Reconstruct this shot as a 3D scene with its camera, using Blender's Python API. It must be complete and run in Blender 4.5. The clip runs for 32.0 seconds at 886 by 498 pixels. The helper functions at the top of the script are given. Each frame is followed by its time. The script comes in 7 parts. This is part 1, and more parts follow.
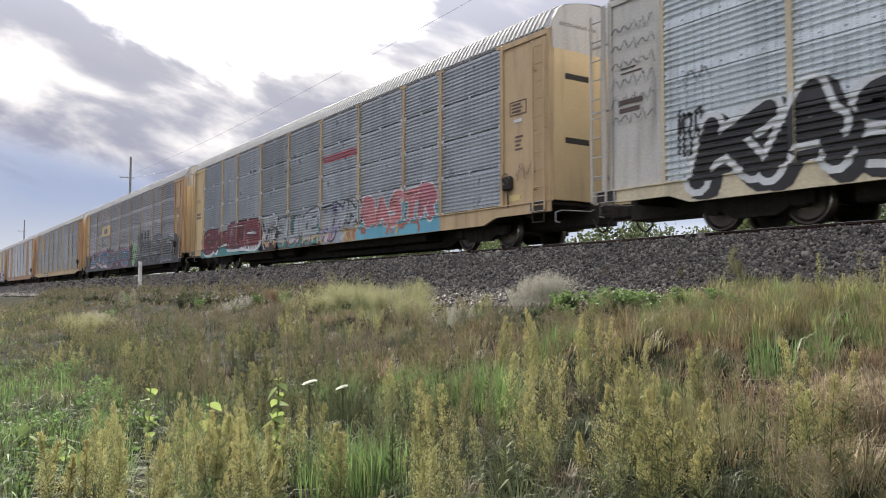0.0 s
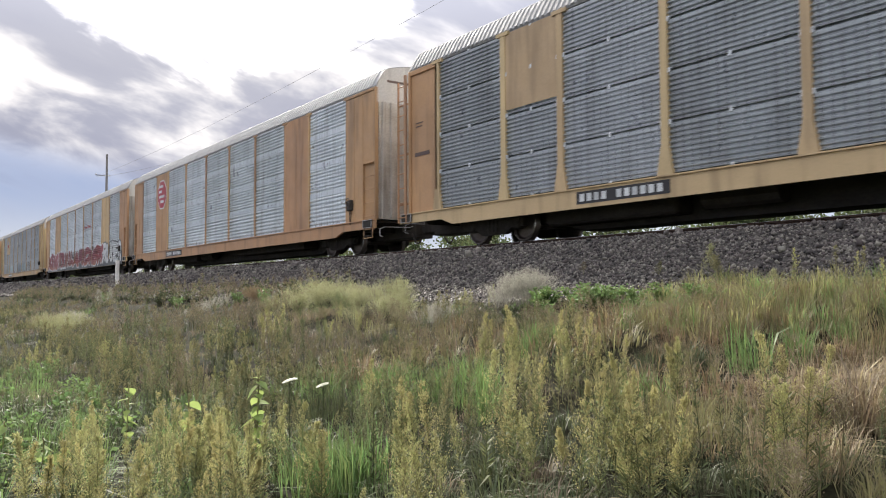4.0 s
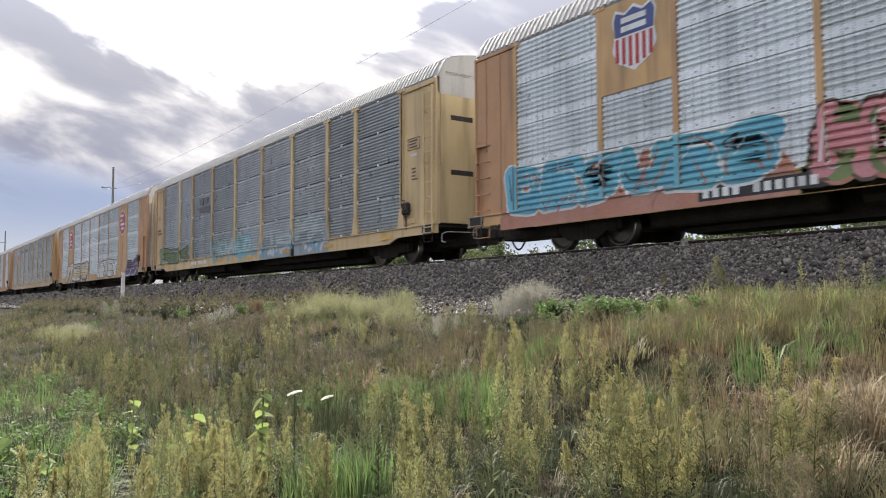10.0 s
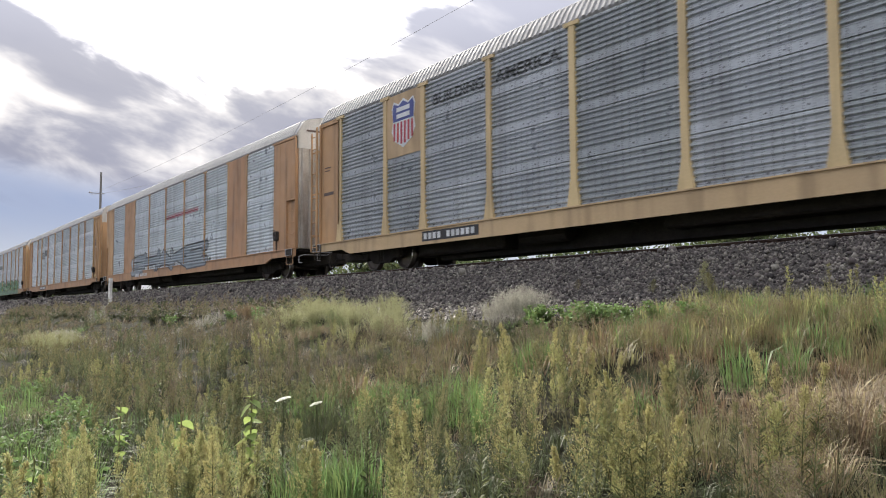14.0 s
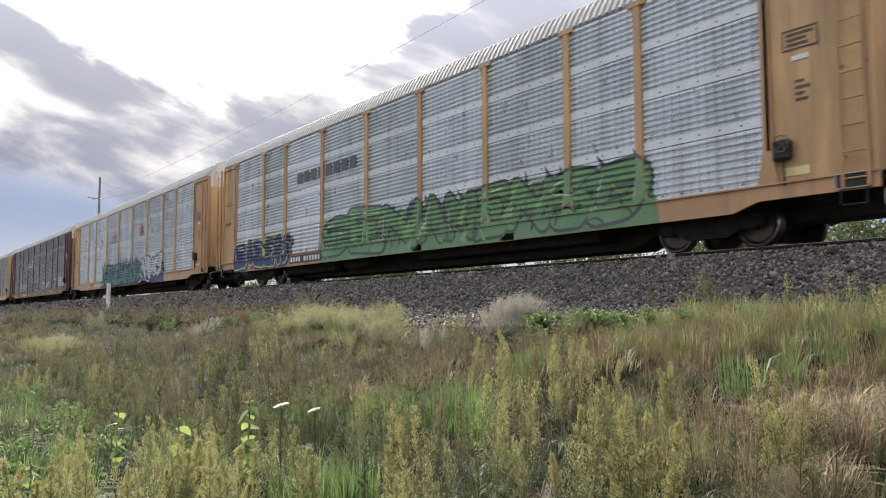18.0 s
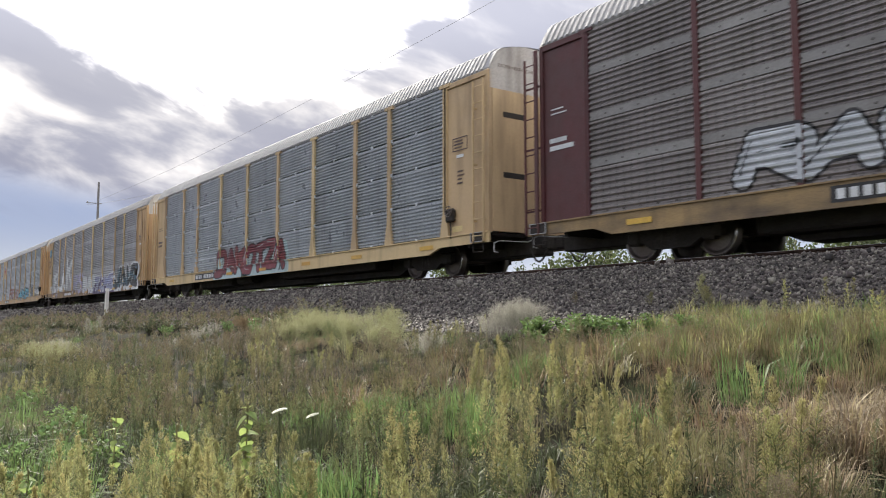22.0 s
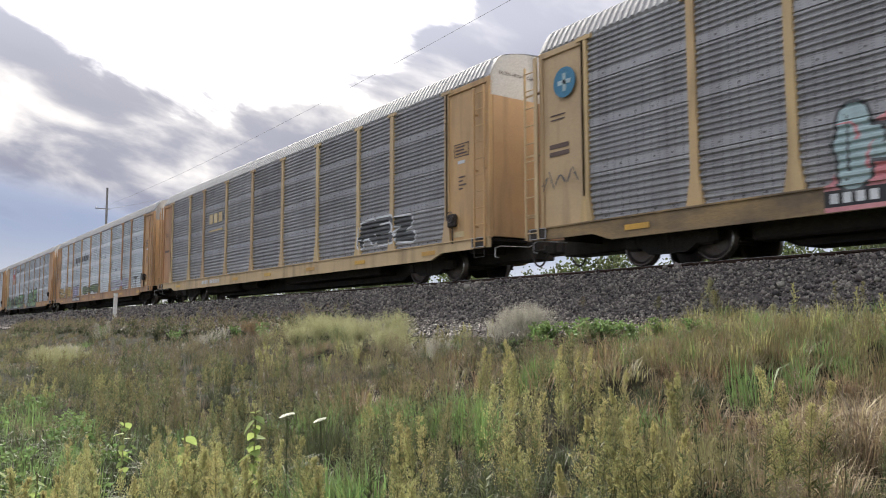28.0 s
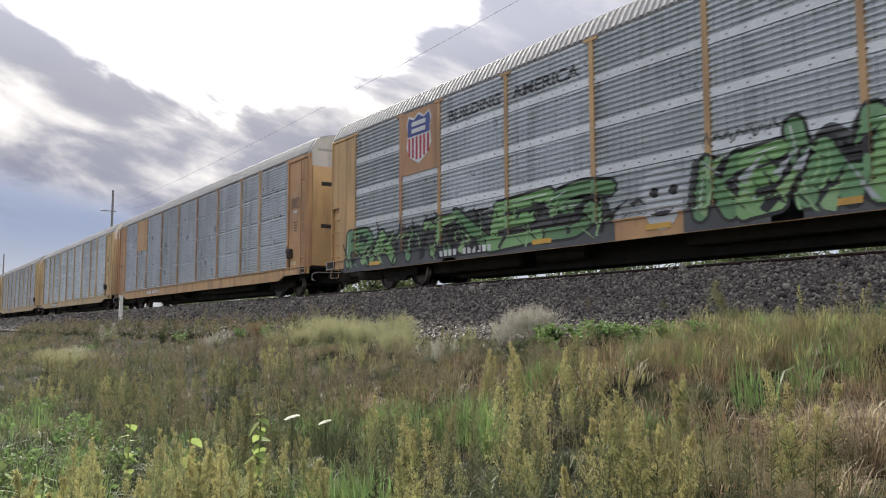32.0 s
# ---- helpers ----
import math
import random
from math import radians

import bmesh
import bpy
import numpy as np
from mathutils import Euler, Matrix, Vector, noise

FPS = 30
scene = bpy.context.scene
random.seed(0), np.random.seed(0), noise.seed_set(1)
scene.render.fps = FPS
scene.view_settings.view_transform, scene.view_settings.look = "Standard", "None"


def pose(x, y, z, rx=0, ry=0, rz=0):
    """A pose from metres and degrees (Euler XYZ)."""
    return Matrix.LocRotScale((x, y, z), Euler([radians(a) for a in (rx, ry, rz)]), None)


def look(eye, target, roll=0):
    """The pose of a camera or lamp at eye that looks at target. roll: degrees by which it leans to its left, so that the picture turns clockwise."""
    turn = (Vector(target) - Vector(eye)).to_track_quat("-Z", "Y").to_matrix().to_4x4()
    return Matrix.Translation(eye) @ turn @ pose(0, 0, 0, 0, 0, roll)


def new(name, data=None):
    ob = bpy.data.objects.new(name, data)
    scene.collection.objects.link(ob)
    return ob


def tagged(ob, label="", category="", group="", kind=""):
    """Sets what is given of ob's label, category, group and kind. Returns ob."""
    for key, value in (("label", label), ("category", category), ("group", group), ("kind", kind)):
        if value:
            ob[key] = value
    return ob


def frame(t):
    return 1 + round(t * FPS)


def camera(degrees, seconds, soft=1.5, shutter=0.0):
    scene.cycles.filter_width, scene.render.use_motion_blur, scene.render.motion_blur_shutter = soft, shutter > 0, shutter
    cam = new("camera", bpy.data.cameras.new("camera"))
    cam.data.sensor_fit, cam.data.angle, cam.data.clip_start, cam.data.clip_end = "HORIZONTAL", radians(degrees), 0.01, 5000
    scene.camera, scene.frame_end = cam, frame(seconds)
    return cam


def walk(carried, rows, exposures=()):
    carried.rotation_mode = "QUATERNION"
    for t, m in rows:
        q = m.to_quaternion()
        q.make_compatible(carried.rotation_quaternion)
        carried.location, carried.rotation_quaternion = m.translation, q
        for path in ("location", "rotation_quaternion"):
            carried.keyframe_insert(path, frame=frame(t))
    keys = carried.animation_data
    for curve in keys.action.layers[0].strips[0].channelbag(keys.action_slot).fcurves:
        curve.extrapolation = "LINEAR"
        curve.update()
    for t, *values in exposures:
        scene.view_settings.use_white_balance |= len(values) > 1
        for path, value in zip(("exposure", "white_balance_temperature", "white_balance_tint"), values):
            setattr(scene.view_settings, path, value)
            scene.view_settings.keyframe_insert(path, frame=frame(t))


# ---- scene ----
# World: x along the track (the train runs towards +x), y away from the camera, z up, 0 at the top of the rail.
EYE = Vector((0.0, 0.0, -1.207))
TRACK = 13.75           # centre line of the track
PITCH = 28.6            # coupled length of a car

cam = camera(57.321, 32.0, soft=0.95, shutter=0.1)


def aim(yaw, pitch, roll):
    a, b = radians(yaw), radians(pitch)
    way = Vector((math.sin(a) * math.cos(b), math.cos(a) * math.cos(b), math.sin(b)))
    return look(EYE, EYE + way, roll)


# seconds, yaw from the square-on view, tilt, lean: a hand-held camera on one spot
HELD = [
    (0, -56.230, 3.224, 0.093), (0.5, -56.159, 3.123, 0.212), (1, -55.871, 3.152, 0.390), (1.5, -55.339, 3.234, 0.443),
    (2, -54.813, 3.250, 0.302), (2.5, -54.539, 3.195, 0.029), (3, -54.536, 3.117, -0.217), (3.5, -54.705, 3.073, -0.298),
    (5.5, -54.955, 2.850, -0.277), (6, -54.817, 2.928, -0.306), (6.5, -54.692, 3.124, -0.218), (7, -54.690, 3.534, -0.048),
    (7.5, -54.782, 4.043, 0.094), (8, -54.904, 4.269, 0.013), (8.5, -55.042, 4.160, -0.164), (9, -55.170, 4.005, -0.239),
    (9.5, -55.216, 3.912, -0.247), (10, -55.169, 3.869, -0.267), (10.5, -55.049, 3.858, -0.317), (11, -54.858, 3.928, -0.357),
    (11.5, -54.662, 4.113, -0.313), (12, -54.536, 4.310, -0.261), (12.5, -54.487, 4.389, -0.186), (13, -54.473, 4.396, -0.208),
    (13.5, -54.455, 4.338, -0.266), (14, -54.408, 4.268, -0.307), (14.5, -54.335, 4.258, -0.311), (16.5, -54.068, 4.573, -0.096),
    (17, -54.115, 4.687, -0.125), (17.5, -54.200, 4.724, -0.129), (18, -54.307, 4.708, -0.134), (18.5, -54.350, 4.705, -0.083),
    (19, -54.320, 4.745, -0.023), (19.5, -54.316, 4.781, -0.032), (20, -54.339, 4.819, -0.028), (20.5, -54.344, 4.921, -0.005),
    (21, -54.296, 5.018, 0.011), (21.5, -54.227, 5.065, -0.018), (22, -54.220, 5.093, -0.049), (22.5, -54.251, 5.133, -0.066),
    (23, -54.310, 5.136, -0.113), (23.5, -54.365, 5.074, -0.200), (24, -54.387, 4.991, -0.255), (24.5, -54.424, 4.933, -0.277),
    (25, -54.522, 4.925, -0.279), (25.5, -54.626, 4.945, -0.257), (27.5, -54.660, 5.410, -0.110), (28, -54.735, 5.415, -0.113),
    (28.5, -54.790, 5.368, -0.194), (29, -54.821, 5.281, -0.244), (29.5, -54.866, 5.248, -0.244), (30, -54.952, 5.271, -0.220),
    (30.5, -55.012, 5.307, -0.194), (31, -55.016, 5.374, -0.163), (31.5, -55.022, 5.479, -0.111), (32, -55.080, 5.560, -0.105)]
EXPOSURES = [(0.0, 0.92), (2.0, 1.0), (7.0, 0.98), (12.0, 0.89), (22.0, 0.90), (24.0, 0.84), (29.0, 0.83), (31.0, 0.71), (32.0, 0.72)]
walk(cam, [(t, aim(a, b, c)) for t, a, b, c in HELD], EXPOSURES)


# seconds, and where the rear end of car 0 then is
RUN = [
    (0, -12.39), (1, 6.79), (2, 27.20), (3, 46.84), (4, 66.52), (5, 86.15), (6, 105.74), (7, 125.41),
    (8, 144.90), (9, 164.39), (10, 183.89), (11, 203.35), (12, 222.77), (13, 242.28), (14, 261.62), (15, 280.95),
    (16, 300.24), (17, 319.50), (18, 338.76), (19, 358.03), (20, 377.19), (21, 396.31), (22, 415.44), (23, 434.55),
    (24, 453.57), (25, 472.71), (26, 491.69), (27, 510.66), (28, 529.60), (29, 548.47), (30, 567.45), (31, 586.32),
    (32, 605.10)]


def run(t):
    """The rear end of car 0 at t seconds, between the rows of RUN."""
    i = min(31, int(t))
    return RUN[i][1] + (RUN[i + 1][1] - RUN[i][1]) * (t - i)


# ---- sky and light ----
SUN_AZ, SUN_EL = -78.0, 36.0      # from +y towards +x, and above the horizon
sun_way = Vector((math.sin(radians(SUN_AZ)) * math.cos(radians(SUN_EL)), math.cos(radians(SUN_AZ)) * math.cos(radians(SUN_EL)), math.sin(radians(SUN_EL))))
sun = new("sun", bpy.data.lights.new("sun", "SUN"))
sun.matrix_world = look(sun_way * 200, (0, 0, 0))
sun.data.energy, sun.data.angle, sun.data.color = 5.0, radians(1.5), (1.0, 0.93, 0.82)


def sky():
    w = bpy.data.worlds.new("sky")
    scene.world = w
    w.use_nodes = True
    nt = w.node_tree
    nt.nodes.clear()
    N, K = nt.nodes.new, nt.links.new

    def math_node(op, a, b=None, c=None, clamp=False):
        n = N("ShaderNodeMath")
        n.operation, n.use_clamp = op, clamp
        for i, v in enumerate((a, b, c)):
            if v is None:
                continue
            if isinstance(v, (int, float)):
                n.inputs[i].default_value = v
            else:
                K(v, n.inputs[i])
        return n.outputs[0]

    def mix(fac, a, b):
        n = N("ShaderNodeMix")
        n.data_type = "RGBA"
        for s, v in ((n.inputs["Factor"], fac), (n.inputs["A"], a), (n.inputs["B"], b)):
            if isinstance(v, (int, float)):
                s.default_value = v
            elif isinstance(v, tuple):
                s.default_value = (*v, 1)
            else:
                K(v, s)
        return n.outputs["Result"]

    def ramp(v, lo, hi):
        n = N("ShaderNodeMapRange")
        n.interpolation_type = "SMOOTHSTEP"
        K(v, n.inputs[0])
        n.inputs[1].default_value, n.inputs[2].default_value = lo, hi
        return n.outputs[0]

    tc = N("ShaderNodeTexCoord")
    sep = N("ShaderNodeSeparateXYZ")
    K(tc.outputs["Generated"], sep.inputs[0])
    up = math_node("MAXIMUM", sep.outputs[2], 0.0)
    # the cloud deck, drawn out in long bands that dip towards the east
    dip = N("ShaderNodeVectorMath")
    dip.operation = "DOT_PRODUCT"
    K(tc.outputs["Generated"], dip.inputs[0])
    dip.inputs[1].default_value = (0.30, 0.52, 2.3)
    comb = N("ShaderNodeCombineXYZ")
    K(sep.outputs[0], comb.inputs[0]), K(sep.outputs[1], comb.inputs[1]), K(dip.outputs["Value"], comb.inputs[2])

    def noise_at(scale, detail, offset, rough=0.55, distortion=0.0):
        m = N("ShaderNodeMapping")
        m.inputs["Location"].default_value = offset
        K(comb.outputs[0], m.inputs[0])
        n = N("ShaderNodeTexNoise")
        n.inputs["Scale"].default_value, n.inputs["Detail"].default_value = scale, detail
        n.inputs["Roughness"].default_value, n.inputs["Distortion"].default_value = rough, distortion
        K(m.outputs[0], n.inputs["Vector"])
        return n.outputs["Fac"]

    big, fine, wisp = noise_at(1.6, 3, (3.1, 1.7, 0), 0.5, 0.2), noise_at(3.4, 5, (0.4, 2.2, 0), 0.52, 0.35), noise_at(8.0, 5, (7.4, 5.2, 0), 0.55, 0.3)
    dot = N("ShaderNodeVectorMath")
    dot.operation = "DOT_PRODUCT"
    K(tc.outputs["Generated"], dot.inputs[0])
    thin = Vector((math.sin(radians(-71)) * math.cos(radians(36)), math.cos(radians(-71)) * math.cos(radians(36)), math.sin(radians(36))))
    dot.inputs[1].default_value = thin        # where the deck is thinnest
    away = math_node("MULTIPLY", math_node("ARCCOSINE", math_node("MINIMUM", dot.outputs["Value"], 1.0)), 57.2958)
    air = N("ShaderNodeTexSky")
    air.sky_type, air.sun_disc = "NISHITA", False
    air.sun_elevation, air.sun_rotation = radians(SUN_EL), radians(SUN_AZ)
    clear = N("ShaderNodeVectorMath")
    clear.operation = "SCALE"
    K(air.outputs[0], clear.inputs[0])
    clear.inputs["Scale"].default_value = 0.1
    east = ramp(sep.outputs[0], -0.88, -0.55)
    haze = mix(ramp(sep.outputs[2], 0.02, 0.12), mix(east, (0.34, 0.375, 0.465), (0.95, 0.96, 1.0)), (0.165, 0.215, 0.365))
    blue = mix(0.1, haze, clear.outputs[0])
    body = math_node("ADD", math_node("MULTIPLY", big, 0.45), math_node("ADD", math_node("MULTIPLY", fine, 0.4), math_node("MULTIPLY", wisp, 0.15)))
    # a broken grey deck, thin and bright round the sun, pale high up
    cover = ramp(math_node("ADD", body, math_node("MULTIPLY", up, 1.9)), 0.66, 0.86)
    ragged = math_node("ADD", away, math_node("ADD", math_node("MULTIPLY", math_node("SUBTRACT", fine, 0.5), 8.0), math_node("MULTIPLY", math_node("SUBTRACT", wisp, 0.5), 9.0)))
    bright = math_node("SUBTRACT", 1.0, ramp(ragged, 18.6, 21.8))
    rim = math_node("SUBTRACT", 1.0, ramp(ragged, 20.0, 34.0))
    thick = ramp(math_node("ADD", math_node("MULTIPLY", fine, 0.62), math_node("MULTIPLY", wisp, 0.38)), 0.40, 0.56)
    under = mix(thick, mix(rim, (0.66, 0.63, 0.63), (0.98, 0.93, 0.88)), (0.215, 0.225, 0.30))
    under = mix(math_node("MULTIPLY", rim, 0.3), under, (0.72, 0.70, 0.70))
    pale = mix(thick, (1.3, 1.3, 1.36), (0.95, 0.98, 1.07))
    high = ramp(sep.outputs[2], 0.37, 0.62)
    mid = ramp(sep.outputs[2], 0.25, 0.37)
    under = mix(math_node("MULTIPLY", mid, 0.7), under, (0.50, 0.51, 0.60))
    col = mix(cover, blue, under)
    col = mix(high, col, pale)
    col = mix(bright, col, (2.6, 2.5, 2.4))
    bg, out = N("ShaderNodeBackground"), N("ShaderNodeOutputWorld")
    K(col, bg.inputs[0])
    bg.inputs[1].default_value = 0.8
    K(bg.outputs[0], out.inputs[0])


sky()


# ---- materials ----
def surf(name, col, rough=0.6, metal=0.0, col2=None, scale=1.5, amount=0.5, grain=25.0, grain_amount=0.14, streak=0.0, streak_col=(0.06, 0.045, 0.035),
         bump=0.08, bump_scale=60.0, vary=0.12, island=False, translucent=0.0, stretch=(1, 1, 1), spec=0.5, holes=0.0, fade=None):
    """A procedural surface: two colours in soft patches, grain, runs of dirt, a spread of tone from piece to piece, fine relief."""
    m = bpy.data.materials.new(name)
    m.use_nodes = True
    nt = m.node_tree
    nt.nodes.clear()
    N, K = nt.nodes.new, nt.links.new
    out, b = N("ShaderNodeOutputMaterial"), N("ShaderNodeBsdfPrincipled")
    tc = N("ShaderNodeTexCoord")
    info = N("ShaderNodeObjectInfo")
    rnd = info.outputs["Random"]
    if island:
        rnd = N("ShaderNodeNewGeometry").outputs["Random Per Island"]
    off = N("ShaderNodeVectorMath")
    off.operation = "MULTIPLY_ADD"
    K(info.outputs["Random"], off.inputs[0])
    off.inputs[1].default_value = (37.0, 19.0, 53.0)
    K(tc.outputs["Object"], off.inputs[2])

    def noise_fac(sc, detail, st=(1, 1, 1)):
        mp = N("ShaderNodeMapping")
        mp.inputs["Scale"].default_value = st
        K(off.outputs[0], mp.inputs[0])
        n = N("ShaderNodeTexNoise")
        n.inputs["Scale"].default_value, n.inputs["Detail"].default_value = sc, detail
        K(mp.outputs[0], n.inputs["Vector"])
        return n.outputs["Fac"]

    def remap(v, lo, hi, a=0.0, z=1.0):
        n = N("ShaderNodeMapRange")
        K(v, n.inputs[0])
        for i, x in enumerate((lo, hi, a, z)):
            n.inputs[i + 1].default_value = x
        return n.outputs[0]

    def mix(fac, a, z, blend="MIX"):
        n = N("ShaderNodeMix")
        n.data_type, n.blend_type = "RGBA", blend
        for s, v in ((n.inputs["Factor"], fac), (n.inputs["A"], a), (n.inputs["B"], z)):
            if isinstance(v, (int, float)):
                s.default_value = v
            elif isinstance(v, tuple):
                s.default_value = (*v[:3], 1)
            else:
                K(v, s)
        return n.outputs["Result"]

    c2 = col2 or tuple(0.6 * v for v in col)
    patch = noise_fac(scale, 4, stretch)
    if fade:
        high, blur = N("ShaderNodeSeparateXYZ"), N("ShaderNodeMath")
        K(tc.outputs["Object"], high.inputs[0])
        blur.operation = "MULTIPLY_ADD"
        K(patch, blur.inputs[0])
        blur.inputs[1].default_value = 0.5
        K(high.outputs[2], blur.inputs[2])
        c = mix(remap(blur.outputs[0], fade[0] + 0.25, fade[1] + 0.25), c2, col)
    else:
        c = mix(remap(patch, 0.5 - 0.3 * amount, 0.5 + 0.3 * amount, 0.0, amount), col, c2)
    hv = N("ShaderNodeHueSaturation")
    K(remap(rnd, 0, 1, 1 - vary, 1 + vary), hv.inputs["Value"])
    K(remap(rnd, 0, 1, 0.5 - vary * 0.08, 0.5 + vary * 0.08), hv.inputs["Hue"])
    K(c, hv.inputs["Color"])
    c = hv.outputs[0]
    if grain_amount:
        hv2 = N("ShaderNodeHueSaturation")
        K(remap(noise_fac(grain, 3, stretch), 0.3, 0.7, 1 - grain_amount, 1 + grain_amount), hv2.inputs["Value"])
        K(c, hv2.inputs["Color"])
        c = hv2.outputs[0]
    if streak:
        c = mix(remap(noise_fac(1.0, 3, (2.6, 2.6, 0.3)), 0.50, 0.74, 0.0, streak), c, streak_col)
    if holes:
        # columns of small punched holes
        sep = N("ShaderNodeSeparateXYZ")
        K(tc.outputs["Object"], sep.inputs[0])

        def punch(v, pitch, share):
            a, f, l = N("ShaderNodeMath"), N("ShaderNodeMath"), N("ShaderNodeMath")
            a.operation, f.operation, l.operation = "DIVIDE", "FRACT", "LESS_THAN"
            K(v, a.inputs[0])
            a.inputs[1].default_value = pitch
            K(a.outputs[0], f.inputs[0])
            K(f.outputs[0], l.inputs[0])
            l.inputs[1].default_value = share
            return l.outputs[0]

        both, some = N("ShaderNodeMath"), N("ShaderNodeMath")
        both.operation, some.operation = "MULTIPLY", "MULTIPLY"
        K(punch(sep.outputs[0], 0.19, 0.11), both.inputs[0])
        K(punch(sep.outputs[2], 0.042, 0.5), both.inputs[1])
        K(both.outputs[0], some.inputs[0])
        K(remap(noise_fac(1.6, 2, (1, 1, 0.5)), 0.40, 0.52, 0.35, holes), some.inputs[1])
        c = mix(some.outputs[0], c, (0.03, 0.03, 0.03))
    K(c, b.inputs["Base Color"])
    b.inputs["Roughness"].default_value, b.inputs["Metallic"].default_value = rough, metal
    b.inputs["Specular IOR Level"].default_value = spec
    if rough > 0.25:
        K(remap(noise_fac(scale * 3, 3), 0.3, 0.7, rough - 0.1, min(1.0, rough + 0.1)), b.inputs["Roughness"])
    if bump:
        bm = N("ShaderNodeBump")
        bm.inputs["Strength"].default_value, bm.inputs["Distance"].default_value = bump, 0.01
        K(noise_fac(bump_scale, 3), bm.inputs["Height"])
        K(bm.outputs[0], b.inputs["Normal"])
    last = b.outputs[0]
    if translucent:
        tr, mx = N("ShaderNodeBsdfTranslucent"), N("ShaderNodeMixShader")
        K(c, tr.inputs[0])
        mx.inputs[0].default_value = translucent
        K(last, mx.inputs[1]), K(tr.outputs[0], mx.inputs[2])
        last = mx.outputs[0]
    K(last, out.inputs[0])
    return m


def leafy(name, col, col2, vary=0.3, translucent=0.45, rough=0.6):
    return surf(name, col, rough, col2=col2, scale=0.7, amount=1.0, grain=9, grain_amount=0.2, bump=0, vary=vary, island=True, translucent=translucent, spec=0.25)


YELLOW = surf("rack_yellow_paint", (0.57, 0.39, 0.20), 0.55, col2=(0.41, 0.285, 0.16), streak=0.45, grain_amount=0.05, streak_col=(0.09, 0.055, 0.035), amount=0.8, scale=0.8)
OCHRE = surf("rack_faded_yellow_paint", (0.60, 0.445, 0.25), 0.6, col2=(0.45, 0.335, 0.195), streak=0.42, grain_amount=0.05, streak_col=(0.10, 0.065, 0.04), amount=0.8, scale=0.8)
ORANGE = surf("rack_orange_paint", (0.54, 0.325, 0.16), 0.55, col2=(0.36, 0.225, 0.125), streak=0.5, grain_amount=0.05, streak_col=(0.085, 0.05, 0.032), amount=0.8, scale=0.8)
MAROON = surf("rack_maroon_paint", (0.085, 0.022, 0.025), 0.5, col2=(0.06, 0.025, 0.025), streak=0.3)
CREAM = surf("rack_cream_paint", (0.60, 0.52, 0.38), 0.6, col2=(0.48, 0.40, 0.27), streak=0.4)
GALV = surf("galvanized_panel", (0.68, 0.73, 0.755), 0.36, 0.5, col2=(0.51, 0.56, 0.59), streak=0.30, amount=0.7, scale=0.9, vary=0.14, holes=0.92)
GALV_DIRTY = surf("dirty_galvanized_panel", (0.41, 0.44, 0.46), 0.36, 0.5, col2=(0.30, 0.325, 0.345), streak=0.25, amount=0.7, scale=0.9, vary=0.16, holes=0.92)
GALV_DARK = surf("dark_weathered_panel", (0.27, 0.25, 0.245), 0.40, 0.45, col2=(0.18, 0.167, 0.162), streak=0.35, amount=0.8, scale=0.8, vary=0.16, holes=0.92)
GALV_MID = surf("weathered_galvanized_panel", (0.55, 0.59, 0.615), 0.36, 0.5, col2=(0.41, 0.445, 0.47), streak=0.35, amount=0.7, scale=0.9, vary=0.15, holes=0.92)
GALV_SHADE = surf("grimy_galvanized_panel", (0.37, 0.37, 0.375), 0.38, 0.5, col2=(0.27, 0.27, 0.275), streak=0.25, amount=0.7, scale=0.9, vary=0.12, holes=0.92)
PALE_LAP = surf("pale_panel_lap", (0.68, 0.71, 0.74), 0.45, 0.1, col2=(0.58, 0.61, 0.64), streak=0.15, amount=0.6)
DIRTY_LAP = surf("grey_panel_lap", (0.28, 0.275, 0.265), 0.42, 0.4, col2=(0.16, 0.155, 0.15), streak=0.2, amount=1.0, scale=0.6)
ROOF = surf("roof_sheet", (0.34, 0.34, 0.345), 0.72, 0.0, spec=0.2, col2=(0.30, 0.30, 0.31), streak=0.15, vary=0.08)
PATCHY = surf("worn_sill_paint", (0.40, 0.27, 0.12), 0.6, col2=(0.07, 0.055, 0.045), scale=1.3, amount=1.0, streak=0.4, stretch=(0.7, 1, 2))
WHITE = surf("white_end_paint", (0.50, 0.485, 0.46), 0.55, col2=(0.52, 0.48, 0.42), streak=0.5)
UNDER = surf("underframe_grime", (0.022, 0.019, 0.017), 0.8, col2=(0.045, 0.034, 0.026), grain_amount=0.4)
STEEL = surf("wheel_steel", (0.16, 0.14, 0.13), 0.42, 0.8, col2=(0.10, 0.075, 0.06))
TREAD = surf("polished_tread", (0.55, 0.54, 0.53), 0.22, 1.0, bump=0)
RUST = surf("rusty_rail", (0.085, 0.05, 0.035), 0.75, 0.2, col2=(0.05, 0.032, 0.024))
TIE = surf("creosoted_tie", (0.055, 0.045, 0.038), 0.85, col2=(0.09, 0.08, 0.07), scale=3, stretch=(1, 6, 6))
STONE = surf("ballast_stone", (0.128, 0.109, 0.102), 0.7, col2=(0.05, 0.045, 0.044), scale=2, vary=0.95, island=True, bump=0.3)
GRAVEL = surf("ballast_bed", (0.04, 0.037, 0.035), 0.9, spec=0.1, col2=(0.09, 0.082, 0.078), scale=14, amount=1.0, grain=40, grain_amount=0.5, bump=1.0, bump_scale=22)
# darker than real soil: shade between the plants is put into its colour
SHADED_SOIL = surf("shaded_meadow_soil", (0.016, 0.0135, 0.009), 0.95, spec=0.03, col2=(0.012, 0.014, 0.007), scale=1.2, amount=1.0, grain=30, grain_amount=0.4, bump=0.8, bump_scale=12)
